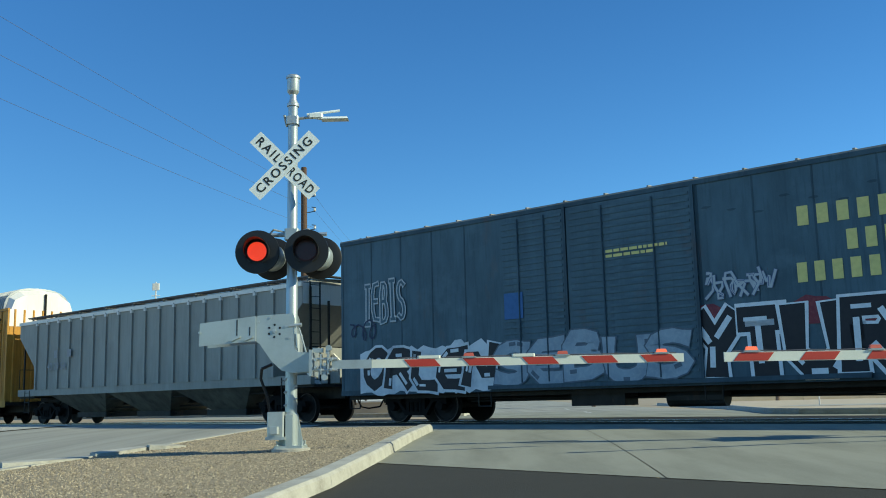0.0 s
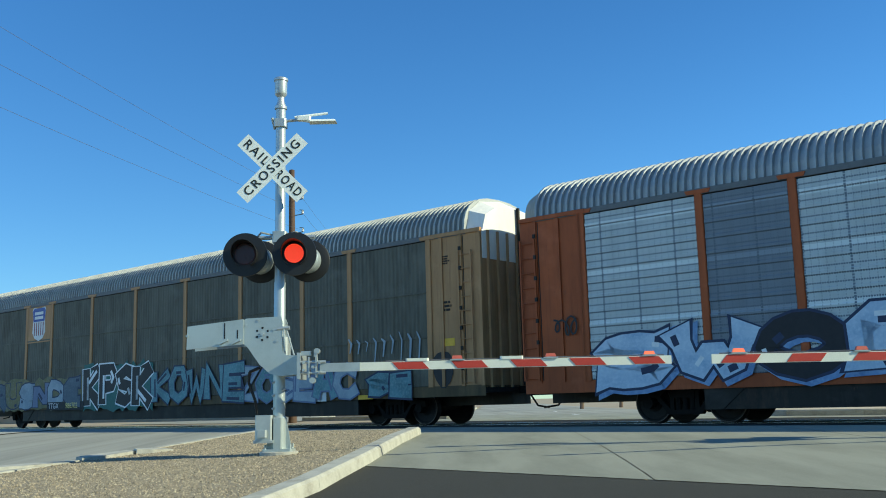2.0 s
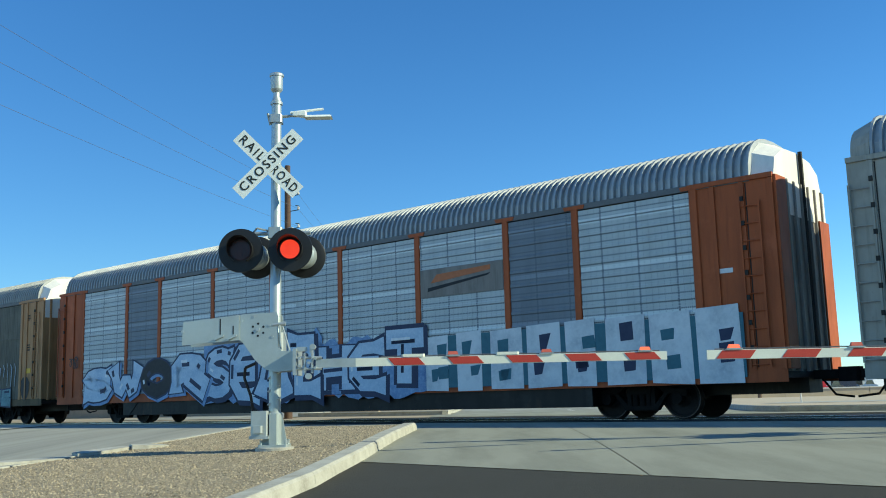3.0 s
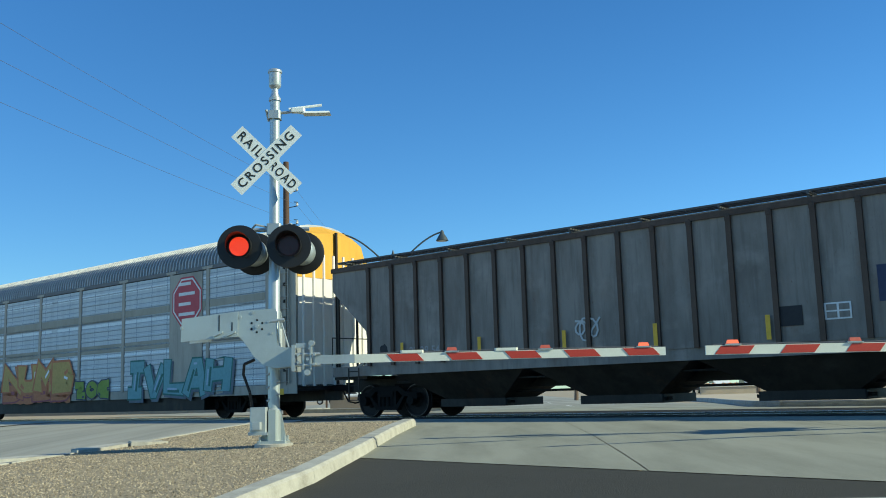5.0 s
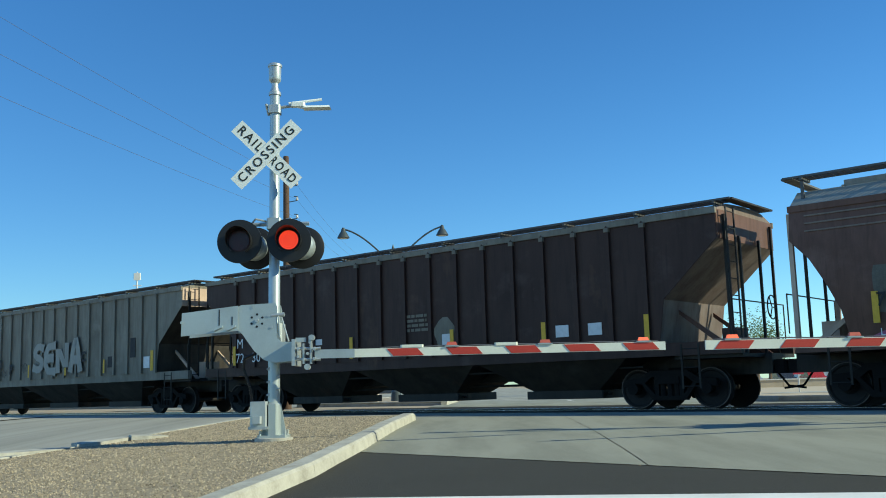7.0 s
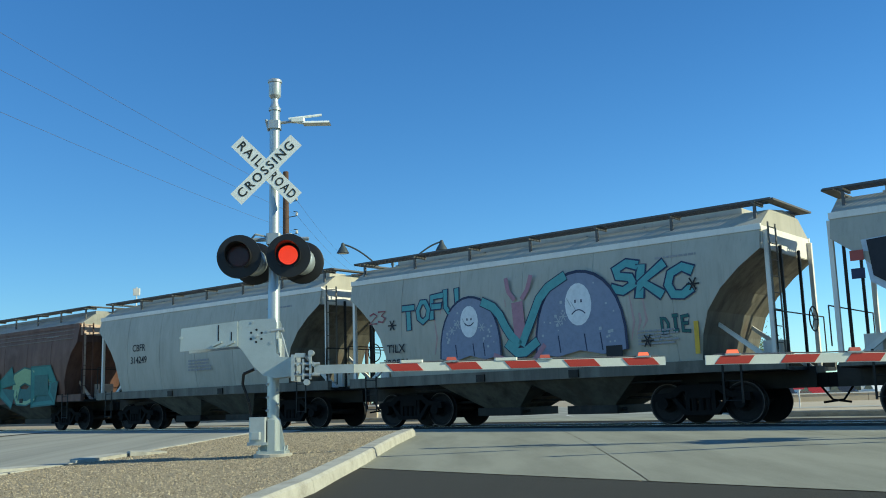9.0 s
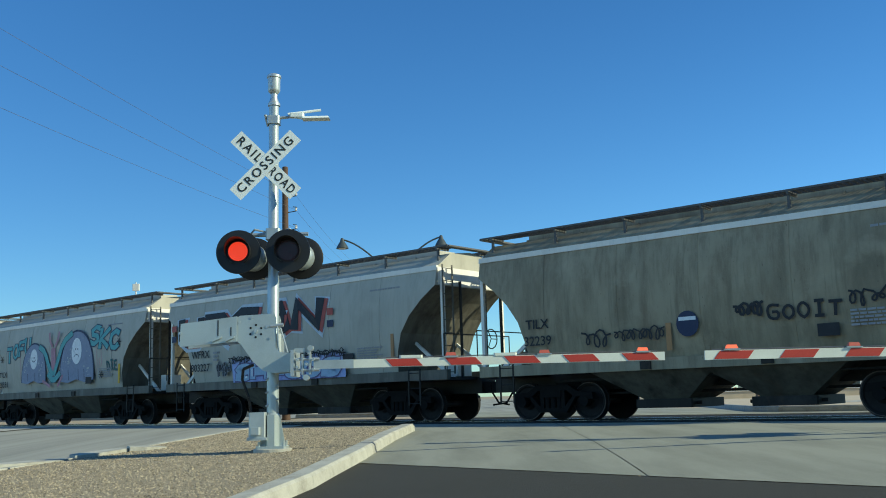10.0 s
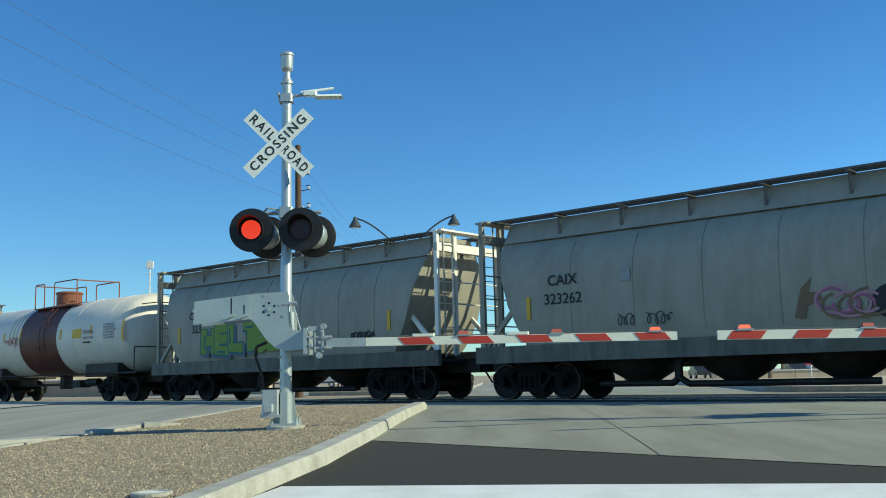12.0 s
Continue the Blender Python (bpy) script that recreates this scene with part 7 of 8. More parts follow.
def deco_h7(car, X, side):
    y = -1.615
    marks(car, X, 1.85, 2.25, ("WFRX", "803227"), 0.34, "ink", y)
    on = lambda z: side(z) - 0.014
    for mat, ox, oz, rim, up, what in (("sp_halo", 0.03, -0.02, 0.14, 0.006, "pale blue ground of the block lettering"), ("sp_red", 0.1, -0.02, 0.03, 0.02, "red sides of the block lettering"), ("sp_black", -0.02, 0.02, 0.015, 0.034, "black block spray lettering with red sides")):
        piece(car, "URGAN", X(0.72) + ox, X(7.45) + ox, 2.48 + oz, 3.55 + oz, mat, mat, 71, what, lambda z, up=up: side(z) - up, fat=0.19, rim=rim, overlap=0.0, rise=0.22, jitter=0.02, flare=1.25, cuts=0)
    for z in (2.75, 3.1):
        for s0 in (0.35, 7.6):
            part("graffiti", Build().box(X(s0), X(s0 + 0.24), y - 0.02, y - 0.012, z, z + 0.2), "sp_navy" if z < 3 else "sp_red", car)
    field = [(X(3.4 + 4.9 * k / 40), 1.98 + 0.09 * (1 - abs(math.sin(k * 0.52)))) for k in range(41)]
    part("graffiti", Build().prism([(X(8.3), 1.3), (X(3.5), 1.3)] + field, y - 0.003, y), "sp_violet", car, "blue and violet spray-painted band")
    edge = Build()
    mitred(edge, field, 0.022, lambda z: y - 0.006, 1.0)
    part("graffiti", edge, "ink", car, "scalloped black outline")
    piece(car, "SHNUDS", X(3.6), X(8.1), 1.3, 1.95, "sp_sky", "sp_purple", 72, "blue and violet spray lettering", y - 0.004, fat=0.26, rim=0.04, overlap=0.2, soft=True, shine="sp_white")
    scrawl(car, X(3.3), X(8.3), 2.0, 0.22, "ink", 73, y - 0.02, 0.02)
    graffiti(car, X(2.7), X(3.3), 1.55, 1.95, 3, "ink", "grey_ink", 74, "small black tag", y)
    part("label_plate", Build().box(X(8.2), X(8.6), y - 0.012, y, 1.65, 1.95), "ink", car)
    part("yellow_stripe", Build().box(X(9.95), X(10.05), -1.6, -1.585, 1.5, 2.4), "tan", car)
    bars(car, X(2.5), X(2.8), 2.0, 2.35, 3, "grey_ink", 14, y)


def deco_h8(car, X, side):
    y = -1.615
    marks(car, X, 1.7, 2.3, ("TILX", "32239"), 0.32, "ink", y)
    scrawl(car, X(2.9), X(3.6), 1.85, 0.4, "ink", 81, y, 0.028)
    scrawl(car, X(3.7), X(4.9), 1.9, 0.26, "ink", 85, y, 0.022)
    scrawl(car, X(6.4), X(7.0), 2.25, 0.25, "ink", 82, y, 0.035)
    piece(car, "GOOIT", X(7.05), X(8.5), 1.95, 2.35, "ink", "ink", 83, "black spray-painted tag", y, fat=0.14, rim=0.006, soft=True, cuts=0)
    scrawl(car, X(8.6), X(9.3), 2.3, 0.3, "ink", 84, y, 0.026)
    ring = [(X(5.4) + 0.26 * math.cos(6.2832 * i / 18), 2.05 + 0.28 * math.sin(6.2832 * i / 18)) for i in range(18)]
    part("round_sticker", Build().prism(ring, y - 0.008, y - 0.002), "sp_navy", car, "dark blue round emblem with a pale band")
    part("sticker_band", Build().box(X(5.4) - 0.2, X(5.4) + 0.2, y - 0.013, y - 0.009, 2.12, 2.2), "sp_white", car)
    for s in (4.9, 9.9):
        part("yellow_stripe", Build().box(X(s), X(s) + 0.13, -1.605, -1.6, 1.5, 2.1), "tan", car)
    part("label_plate", Build().box(X(8.0), X(8.4), y - 0.012, y, 1.6, 1.85), "ink", car)


# tank car --------------------------------------------------------------
def tank_car(start, length):
    car = new_car("tank_car", "white tank car with a broad maroon band and roof dome", "railcar", start, length)
    h, r, zc = length * STRETCH / 2, 1.53, 2.56
    X = lambda s: s * STRETCH - h
    prof = [(-h, 0.02), (-h + 0.05, 0.55), (-h + 0.18, 1.0), (-h + 0.42, 1.34), (-h + 0.75, r)] + [(x, r) for x in (X(3), X(6), X(9))] + [(h - 0.75, r), (h - 0.42, 1.34), (h - 0.18, 1.0), (h - 0.05, 0.55), (h, 0.02)]
    part("tank_shell", Build().lathe(prof, "x", 48, (0, 0, zc)), "tank_white", car, "white cylindrical tank", True)
    part("maroon_band", Build().lathe([(X(5.4), r), (X(5.4), r + 0.006), (X(8.38), r + 0.006), (X(8.38), r)], "x", 48, (0, 0, zc)), "tank_maroon", car, "broad maroon painted band", True)
    seams = Build()
    for s in (2.2, 9.6, 11.9):
        seams.lathe([(X(s) - 0.015, r), (X(s) - 0.015, r + 0.008), (X(s) + 0.015, r + 0.008), (X(s) + 0.015, r)], "x", 48, (0, 0, zc))
    part("weld_seam", seams, "tank_white", car)
    part("dome", Build().lathe([(zc + r - 0.15, 0.52), (zc + r + 0.42, 0.52), (zc + r + 0.44, 0.56), (zc + r + 0.5, 0.56), (zc + r + 0.54, 0.45)], "z", 24, (X(6.6), 0, 0)), "dome", car, "rust-red valve dome", True)
    plat = Build().box(X(5.5), X(8.9), -0.95, -0.6, zc + r - 0.2, zc + r - 0.16).box(X(5.5), X(8.9), 0.6, 0.95, zc + r - 0.2, zc + r - 0.16)
    part("platform", plat, "tank_maroon", car, "maroon grated platform")
    zr, z0 = zc + r + 0.85, zc + r - 0.18
    for s0, s1, cross in ((5.55, 6.3, 5.55), (7.1, 8.85, 8.85)):
        rails = Build()
        for yy in (-0.95, 0.95):
            rails.path([(X(s0), yy, z0), (X(s0), yy, zr - 0.06), (X(s0 + 0.06), yy, zr), (X(s1 - 0.06), yy, zr), (X(s1), yy, zr - 0.06), (X(s1), yy, z0)], 0.025)
        rails.rod((X(cross), -0.95, zr - 0.03), (X(cross), 0.95, zr - 0.03), 0.025)
        part("handrail", rails, "dome", car, "maroon pipe railing beside the dome")
    lad = Build()
    for i in range(9):
        a = radians(-90 + 14 + i * 12)
        lad.rod((X(7.2), -math.cos(a + radians(78)) * 0 - math.sin(radians(12 + i * 11)) * (r + 0.1), zc + math.cos(radians(12 + i * 11)) * (r + 0.1)), (X(7.6), -math.sin(radians(12 + i * 11)) * (r + 0.1), zc + math.cos(radians(12 + i * 11)) * (r + 0.1)), 0.014, n=5)
    for xx in (7.2, 7.6):
        lad.path([(X(xx), -math.sin(radians(8 + i * 11)) * (r + 0.1), zc + math.cos(radians(8 + i * 11)) * (r + 0.1)) for i in range(10)], 0.018)
    part("ladder", lad, "tank_maroon", car)
    part("saddle", Build().box(X(1.2), X(3.4), -1.25, 1.25, 0.95, 1.45).box(-h - 0.3, X(3.4), -0.35, 0.35, 0.7, 1.05), "bay_dark", car, "welded end saddle")
    part("saddle", Build().box(X(length - 3.4), X(length - 1.2), -1.25, 1.25, 0.95, 1.45).box(X(length - 3.4), h + 0.3, -0.35, 0.35, 0.7, 1.05), "bay_dark", car, "welded end saddle")
    plats = Build().box(-h - 0.35, X(2.4), -1.45, 1.45, 1.04, 1.1).box(X(length - 2.4), h + 0.35, -1.45, 1.45, 1.04, 1.1)
    part("end_platform", plats, "under", car)
    low = Build().rod((X(1.5), -1.35, 1.08), (X(length - 1.5), -1.35, 1.08), 0.03).rod((X(3), -0.4, 0.66), (X(length - 3), -0.4, 0.66), 0.03).rod((X(3), 0.5, 0.72), (X(length - 3), 0.5, 0.72), 0.025)
    low.box(X(8.2), X(8.8), -0.7, -0.2, 0.55, 0.85).rod((X(9.1), -0.5, 0.75), (X(9.9), -0.5, 0.75), 0.16, n=10).box(X(6.4), X(6.7), -0.2, 0.2, 0.5, 1.05)
    low.path([(X(6.2), -1.1, 1.05), (X(6.2), -1.1, 0.5), (X(6.8), -1.1, 0.5), (X(6.8), -1.1, 1.05)], 0.015)
    part("brake_rigging", low, "under", car)
    er = Build().path([(h + 0.1, -1.4, 1.1), (h + 0.1, -1.4, 2.0), (h + 0.1, 1.4, 2.0), (h + 0.1, 1.4, 1.1)], 0.02).path([(h - 0.25, -0.9, zc + 1.05), (h - 0.02, -0.4, zc + 1.12), (h - 0.02, 0.4, zc + 1.12), (h - 0.25, 0.9, zc + 1.05)], 0.02)
    part("end_rail", er, "under", car)
    for s in (length - 1.4,):
        ladder(car, X(s), -1.42, 0.45, 1.0, "under", 0.4)

    def decal(s0, s1, a0, a1, material, name, lift=0.012):
        """A patch painted on the curved shell between two angles above its middle."""
        rings = []
        for x in (X(s0), X(s1)):
            ring = [(x, -math.cos(radians(a0 + (a1 - a0) * k / 6)) * (r + lift), zc + math.sin(radians(a0 + (a1 - a0) * k / 6)) * (r + lift)) for k in range(7)]
            ring += [(x, -math.cos(radians(a1 - (a1 - a0) * k / 6)) * (r + lift - 0.004), zc + math.sin(radians(a1 - (a1 - a0) * k / 6)) * (r + lift - 0.004)) for k in range(7)]
            rings.append(ring)
        return part(name, Build().loft(rings), material, car)

    for s, a0, a1 in ((0.75, -15, 15), (3.4, 0, 14), (4.78, 4, 20), (8.05, -3, 12), (10.25, 0, 14), (12.4, -12, 18)):
        decal(s + 0.6, s + 0.72, a0, a1, "safety", "yellow_stripe")
    decal(9.6, 10.25, -3, 10, "safety", "yellow_plate")
    for k in range(3):
        decal(4.5 + k * 0.3, 4.58 + k * 0.3, -2, 48, "tank_stain", "yellow_streak", 0.008)
    lettering("GATX", 0.32, "ink", car, pose(X(1.85), -r - 0.012, zc + 0.02), width=0.72)
    lettering("231316", 0.32, "ink", car, pose(X(2.95), -r - 0.012, zc + 0.02), width=1.0)
    lettering("SRX3450", 0.2, "ink", car, pose(X(10.75), -r - 0.012, zc + 0.12))
    lettering("AAR ST-476", 0.15, "ink", car, pose(X(10.75), -r - 0.012, zc - 0.1))
    bars(car, X(1.6), X(3.4), zc - 0.34, zc - 0.22, 1, "grey_ink", 21, -r - 0.01)
    bars(car, X(11.8), X(12.7), zc - 0.2, zc + 0.4, 6, "grey_ink", 22, -r - 0.014)
    bars(car, X(10.4), X(11.1), zc - 0.32, zc - 0.22, 1, "ink", 23, -r - 0.008)
    scrawl(car, X(4.25), X(5.3), zc - 0.02, 0.34, "sp_red", 91, -r - 0.008, 0.022)
    trucks(car, (X(1.9), X(length - 1.75)))
    couplers(car, 2 * h + 0.5, 0.6)


# pressure-differential hoppers --------------------------------------------
def round_hopper(start, length, label, lines, deco):
    car = new_car("covered_hopper", label, "railcar", start, length)
    h = length * STRETCH / 2
    X = lambda s: s * STRETCH - h
    zt, floor = 4.17, 1.3

    def bulge(z):
        k = (z - 2.35) / 1.93
        return 1.56 * math.sqrt(max(0.0, 1 - abs(k) ** 3.2)) + 0.01
    ends = ((0.55, 3.75), (0.75, 3.0), (0.95, 2.3), (1.2, 1.75), (1.5, floor))
    st = [(X(s), z) for s, z in ends] + [(X(length - s), z) for s, z in ends[::-1]]
    part("body", hull(Build(), length, zt, floor, bulge, st), "hop_blue", car, "smooth rounded grey body", True)
    for s in (2.7, 4.3, 5.9, 7.5, 9.1, 10.5):
        pts = [(X(s), -bulge(z) - 0.004, z) for z in np.linspace(1.5, 4.05, 10)]
        part("weld_seam", Build().path(pts, 0.012, 4), "hop_blue", car)
    roof = Build().loft([[(x, -1.1, zt - 0.2), (x, -0.76, zt + 0.36), (x, 0.76, zt + 0.36), (x, 1.1, zt - 0.2)] for x in (X(0.55), X(length - 0.55))])
    for s in (3, 6.3, 9.6):
        roof.lathe([(zt + 0.3, 0.35), (zt + 0.42, 0.35), (zt + 0.44, 0.3)], "z", 16, (X(s), 0, 0))
    part("roof", roof, "hop_blue", car, "flat roof with round hatches")
    for sg in (-1, 1):
        b = Build()
        for k in range(5):
            yy = sg * (0.7 + 0.12 * k)
            b.box(-h, h, yy - 0.014, yy + 0.014, zt + 0.39, zt + 0.43)
        for k in range(int(2 * h / 0.12)):
            x = -h + 0.05 + k * 0.12
            b.box(x - 0.018, x + 0.018, *sorted((sg * 0.7, sg * 1.18)), zt + 0.4, zt + 0.42)
        for k in range(8):
            x = -h + 0.5 + (2 * h - 1.0) * k / 7
            b.box(x - 0.03, x + 0.03, *sorted((sg * 0.7, sg * 1.2)), zt + 0.33, zt + 0.4)
            b.prism([(x - 0.03, zt - 0.1), (x + 0.03, zt - 0.1), (x + 0.03, zt + 0.35), (x - 0.03, zt + 0.35)], *sorted((sg * 1.0, sg * 1.05)))
        part("running_board", b, "grating", car, "grated roof walkway")
        x = sg * (h - 0.05)
        f = Build()
        for yy in (-1.35, -0.6, 0.6, 1.35):
            f.box(x - 0.06, x + 0.06, yy - 0.05, yy + 0.05, 1.2, zt + 0.42)
        f.box(x - 0.07, x + 0.07, -1.4, 1.4, zt - 0.15, zt + 0.08).box(x - 0.2, x + 0.2, -1.35, 1.35, zt + 0.38, zt + 0.43)
        for yy in (-1.3, 1.3):
            f.prism([(x, 1.4), (x - sg * 1.2, 2.6), (x - sg * 1.2, 2.45), (x - sg * 0.1, 1.3)], yy - 0.04, yy + 0.04)
        for zz in (1.9, 2.6, 3.2):
            f.rod((x, -1.35, zz), (x, 1.35, zz), 0.02, n=5)
        # sunward frame and ladder get paler paint for the sun on them
        part("end_frame", f, "hop_white" if sg > 0 else "hop_blue", car, "open steel end frame with rungs")
        ladder(car, x + sg * 0.1, -0.95, 1.2, zt + 0.4, "hop_pale" if sg > 0 else "hop_blue", 0.42, True)
    sill = Build()
    for sg in (-1, 1):
        sill.box(-h - 0.1, h + 0.1, *sorted((sg * 1.4, sg * 1.54)), 0.92, 1.34)
    part("side_sill", sill, "hop_sill", car, "deep grimy side sill")
    part("centre_sill", Build().box(-h - 0.5, h + 0.5, -0.3, 0.3, 0.72, 1.1).box(-h, X(2.4), -1.4, 1.4, 1.02, 1.1).box(X(length - 2.4), h, -1.4, 1.4, 1.02, 1.1), "under", car)
    for k in range(3):
        x = X(5.95 + (k - 1) * 2.3)
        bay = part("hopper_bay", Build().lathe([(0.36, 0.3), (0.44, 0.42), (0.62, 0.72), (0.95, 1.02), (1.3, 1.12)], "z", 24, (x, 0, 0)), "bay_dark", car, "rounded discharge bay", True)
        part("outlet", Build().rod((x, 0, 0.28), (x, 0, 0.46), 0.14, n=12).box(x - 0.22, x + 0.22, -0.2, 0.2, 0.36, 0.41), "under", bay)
    pipe = Build()
    px = [(X(2.9), -0.7, 0.36), (X(4.3), -0.7, 0.36), (X(4.8), -0.9, 0.36), (X(4.95), -0.95, 0.45), (X(4.95), -0.95, 0.8), (X(5.15), -0.95, 0.9)]
    pipe.path(px, 0.075, 10)
    pipe.path([(X(5.0), -0.95, 0.85), (X(5.0), -0.95, 0.48), (X(5.2), -0.95, 0.34), (X(9.0), -0.75, 0.34)], 0.075, 10)
    part("unloading_pipe", pipe, "under", car, "bent unloading pipe")
    ladder(car, X(length - 0.6), -1.5, 0.5, 1.2, "under", 0.4)
    marks(car, X, 2.5, 2.85, lines, 0.36, "ink", -1.58)
    for s in (1.5, 11.0):
        part("yellow_stripe", Build().box(X(s), X(s) + 0.11, -bulge(2.2) - 0.03, -bulge(2.2) + 0.02, 1.95, 2.5), "safety", car)
    deco(car, X)
    trucks(car, (X(1.15), X(10.75)))
    couplers(car, 2 * h + 0.3, 0.5)


def deco_c1(car, X):
    piece(car, "HELT", X(2.8), X(5.6), 1.45, 2.5, "sp_lime", "sp_dgreen", 101, "lime spray lettering with dark outline", -1.574, fat=0.34, rim=0.05, overlap=0.2, rise=0.1, shadow="sp_dim")
    piece(car, "OB", X(5.3), X(7.1), 1.55, 2.55, "sp_lime", "sp_lime", 102, "lime spray lettering", -1.58, fat=0.4, rim=0.04, overlap=0.3, soft=True, cuts=0)
    scrawl(car, X(9.6), X(10.5), 1.85, 0.2, "ink", 102, -1.57, 0.03)


def deco_c2(car, X):
    for k in range(2):
        scrawl(car, X(3.9 + 0.7 * k), X(4.3 + 0.9 * k), 1.8, 0.26, "ink", 103 + k, -1.57, 0.014)
    cone = Build().prism([(X(7.75), 1.62), (X(7.95), 1.6), (X(8.0), 1.85), (X(8.3), 1.95), (X(8.25), 2.12), (X(8.05), 2.12), (X(8.12), 2.42), (X(7.9), 2.2)], -1.578, -1.57)
    part("graffiti", cone, "sp_brown", car, "brown spray-painted cone")
    r = random.Random(105)
    for k in range(9):
        loop = Build()
        cx, cz, q = X(8.45 + 0.09 * k), 1.85 + r.uniform(-0.1, 0.15), r.uniform(0.14, 0.28)
        mitred(loop, [(cx + q * 1.5 * math.cos(0.3 * j + k), cz + q * math.sin(0.3 * j + k)) for j in range(17)], 0.025, lambda z, k=k: -1.58 - 0.0008 * k, 1.0)
        part("graffiti", loop, ("sp_rose", "sp_pink", "sp_brown")[k % 3], car, "looping pink and brown spray strokes")
    disc = [(X(9.55) + 0.4 * math.cos(6.2832 * i / 20), 1.85 + 0.34 * math.sin(6.2832 * i / 20)) for i in range(20)]
    part("graffiti", Build().prism(disc, -1.579, -1.572), "sp_black", car, "black round spray-painted form")
    piece(car, "NTE", X(9.9), X(11.0), 1.5, 2.2, "sp_faint", "sp_black", 106, "grey spray lettering", -1.58, fat=0.3, rim=0.04)
    part("stencil_box", Build().box(X(4.0), X(4.25), -1.585, -1.58, 2.7, 3.0), "grey_ink", car)


autorack(-37.5 - 27.3, 27.3, "ochre-yellow auto rack with a white roof end", "gold", ("brown_panel",), "roof_galv", "white_cap", "gold", "gold", "gold")
hopper(-36.3, 17.4, "light grey ribbed covered hopper car", "hop_grey", "hop_grey", "hop_white", [1.5 + i * 0.86 for i in range(18)], deco=deco_acf, roof_mat="hop_grey", end_mat="hop_white", bay_mat="bay_grime_shade")
boxcar(-17.27, 18.38)
autorack(2.91, 27.31, "tan auto rack with sooty dark screens and a shield emblem", "tan", ("brown_panel",), "roof_dull", "white_cap", "tan", "rack_sill", "tan", dress_brown, 0.17)
autorack(31.4, 27.29, "orange auto rack with silver screens under big blue graffiti", "orange", ("silver_screen", "grey_screen", "silver_screen", "silver_screen", "silver_screen", "silver_screen", "silver_screen", "grey_screen", "silver_screen"), "roof_galv", "white_cap", "hop_taupe", "orange", "orange", dress_orange)
autorack(60.09, 26.86, "light grey auto rack with red octagon emblems and yellow ends", "rack_grey", ("pale_screen",), "roof_galv", "yellow_cap", "hop_white", "rack_grey", "rack_grey", dress_silver)
hopper(88.5, 16.8, "grimy taupe ribbed covered hopper car", "hop_taupe", "hop_taupe_rib", "hop_taupe_rib", [1.4 + i * 0.84 for i in range(18)], deco=deco_h1, slope_mat="hop_taupe", roof_mat="hop_olive", end_mat="hop_peach", bay_mat="bay_dark")
hopper(106.74, 17.01, "weathered olive-grey ribbed covered hopper car", "hop_olive", "hop_olive", "hop_olive", [1.5 + i * 0.83 for i in range(18)], deco=deco_h2, slope_mat="bay_dark", roof_mat="hop_olive", end_mat="hop_peach", bay_mat="bay_dark")
hopper(125.07, 16.9, "dark oxide-brown ribbed covered hopper car", "hop_brown", "hop_brown", "hop_olive", [1.5 + i * 0.86 for i in range(17)], deco=deco_h3, slope_mat="hop_haze", roof_mat="hop_brown_roof", end_mat="hop_rust", bay_mat="bay_dark")
hopper(143.42, 16.29, "rust-brown curved-side covered hopper with green graffiti", "hop_rust", curved=True, zt=4.04, bays=3, deco=deco_h4, ends=((0.0, 3.35), (0.35, 2.95), (0.62, 2.45), (0.85, 1.9), (0.95, 1.32)), end_mat="hop_peach", roof_mat="hop_grey", rail_h=0.7)
hopper(161.14, 11.41, "clean pale grey two-bay covered hopper", "hop_pale", curved=True, zt=4.1, bays=2, deco=deco_h5, sill_mat="hop_sill", truck_at=1.68, slope_mat="bay_grime_shade", end_mat="hop_white", rib_top="hop_white", rail_h=0.6)
hopper(173.78, 11.42, "pale grey two-bay covered hopper with teal and blue graffiti", "hop_pale", curved=True, zt=4.1, bays=2, deco=deco_h6, sill_mat="hop_sill", truck_at=1.68, slope_mat="bay_grime_shade", end_mat="hop_white", rib_top="hop_white", rail_h=0.6)
hopper(186.56, 11.46, "pale grey two-bay covered hopper with red and black lettering", "hop_pale", curved=True, zt=4.1, bays=2, deco=deco_h7, sill_mat="hop_sill", truck_at=1.68, slope_mat="bay_grime_shade", end_mat="hop_white", rib_top="hop_white", rail_h=0.6)
hopper(199.41, 11.36, "sooty cream two-bay covered hopper with black tags", "hop_soot", curved=True, zt=4.1, bays=2, deco=deco_h8, truck_at=1.68, end_mat="hop_white", rib_top="hop_white", rail_h=0.6)
tank_car(212.35, 13.55)
round_hopper(227.38, 12.62, "smooth blue-grey pressure hopper with lime graffiti", ("CAIX", "323"), deco_c1)
round_hopper(241.4, 12.62, "smooth blue-grey pressure hopper with open end frames", ("CAIX", "323262"), deco_c2)


# ---- beyond the track ----
far_median = tagged(thing("median_kerb_far", "pale concrete kerb round the far median", "kerb"), kind="structure")
fm = [cut_line(-1.5, -7.06), by_road(-1.5, 160.1), by_road(-8.0, 160.1), cut_line(-8.0, -6.52)]
kerb_run(far_median, [by_road(-1.5, 102.9), by_road(-1.5, 51.5), cut_line(-1.5, -7.06), cut_line(-8.0, -6.52), by_road(-8.0, 102.9)], 0.2, 0.15, -1, 6.0)
structure("median_bed_far", sheet(Build(), fm, 0.12), "dirt", "tan soil filling the far median", "ground")
walk_edge = [(14, 68.62), (12.2, 43.46), (10.6, 35.45), (9.4, 30.42), (8.8, 27.45), (9.0, 25.85), (10.4, 24.25), (16, 19.44), (40, 0.0)]
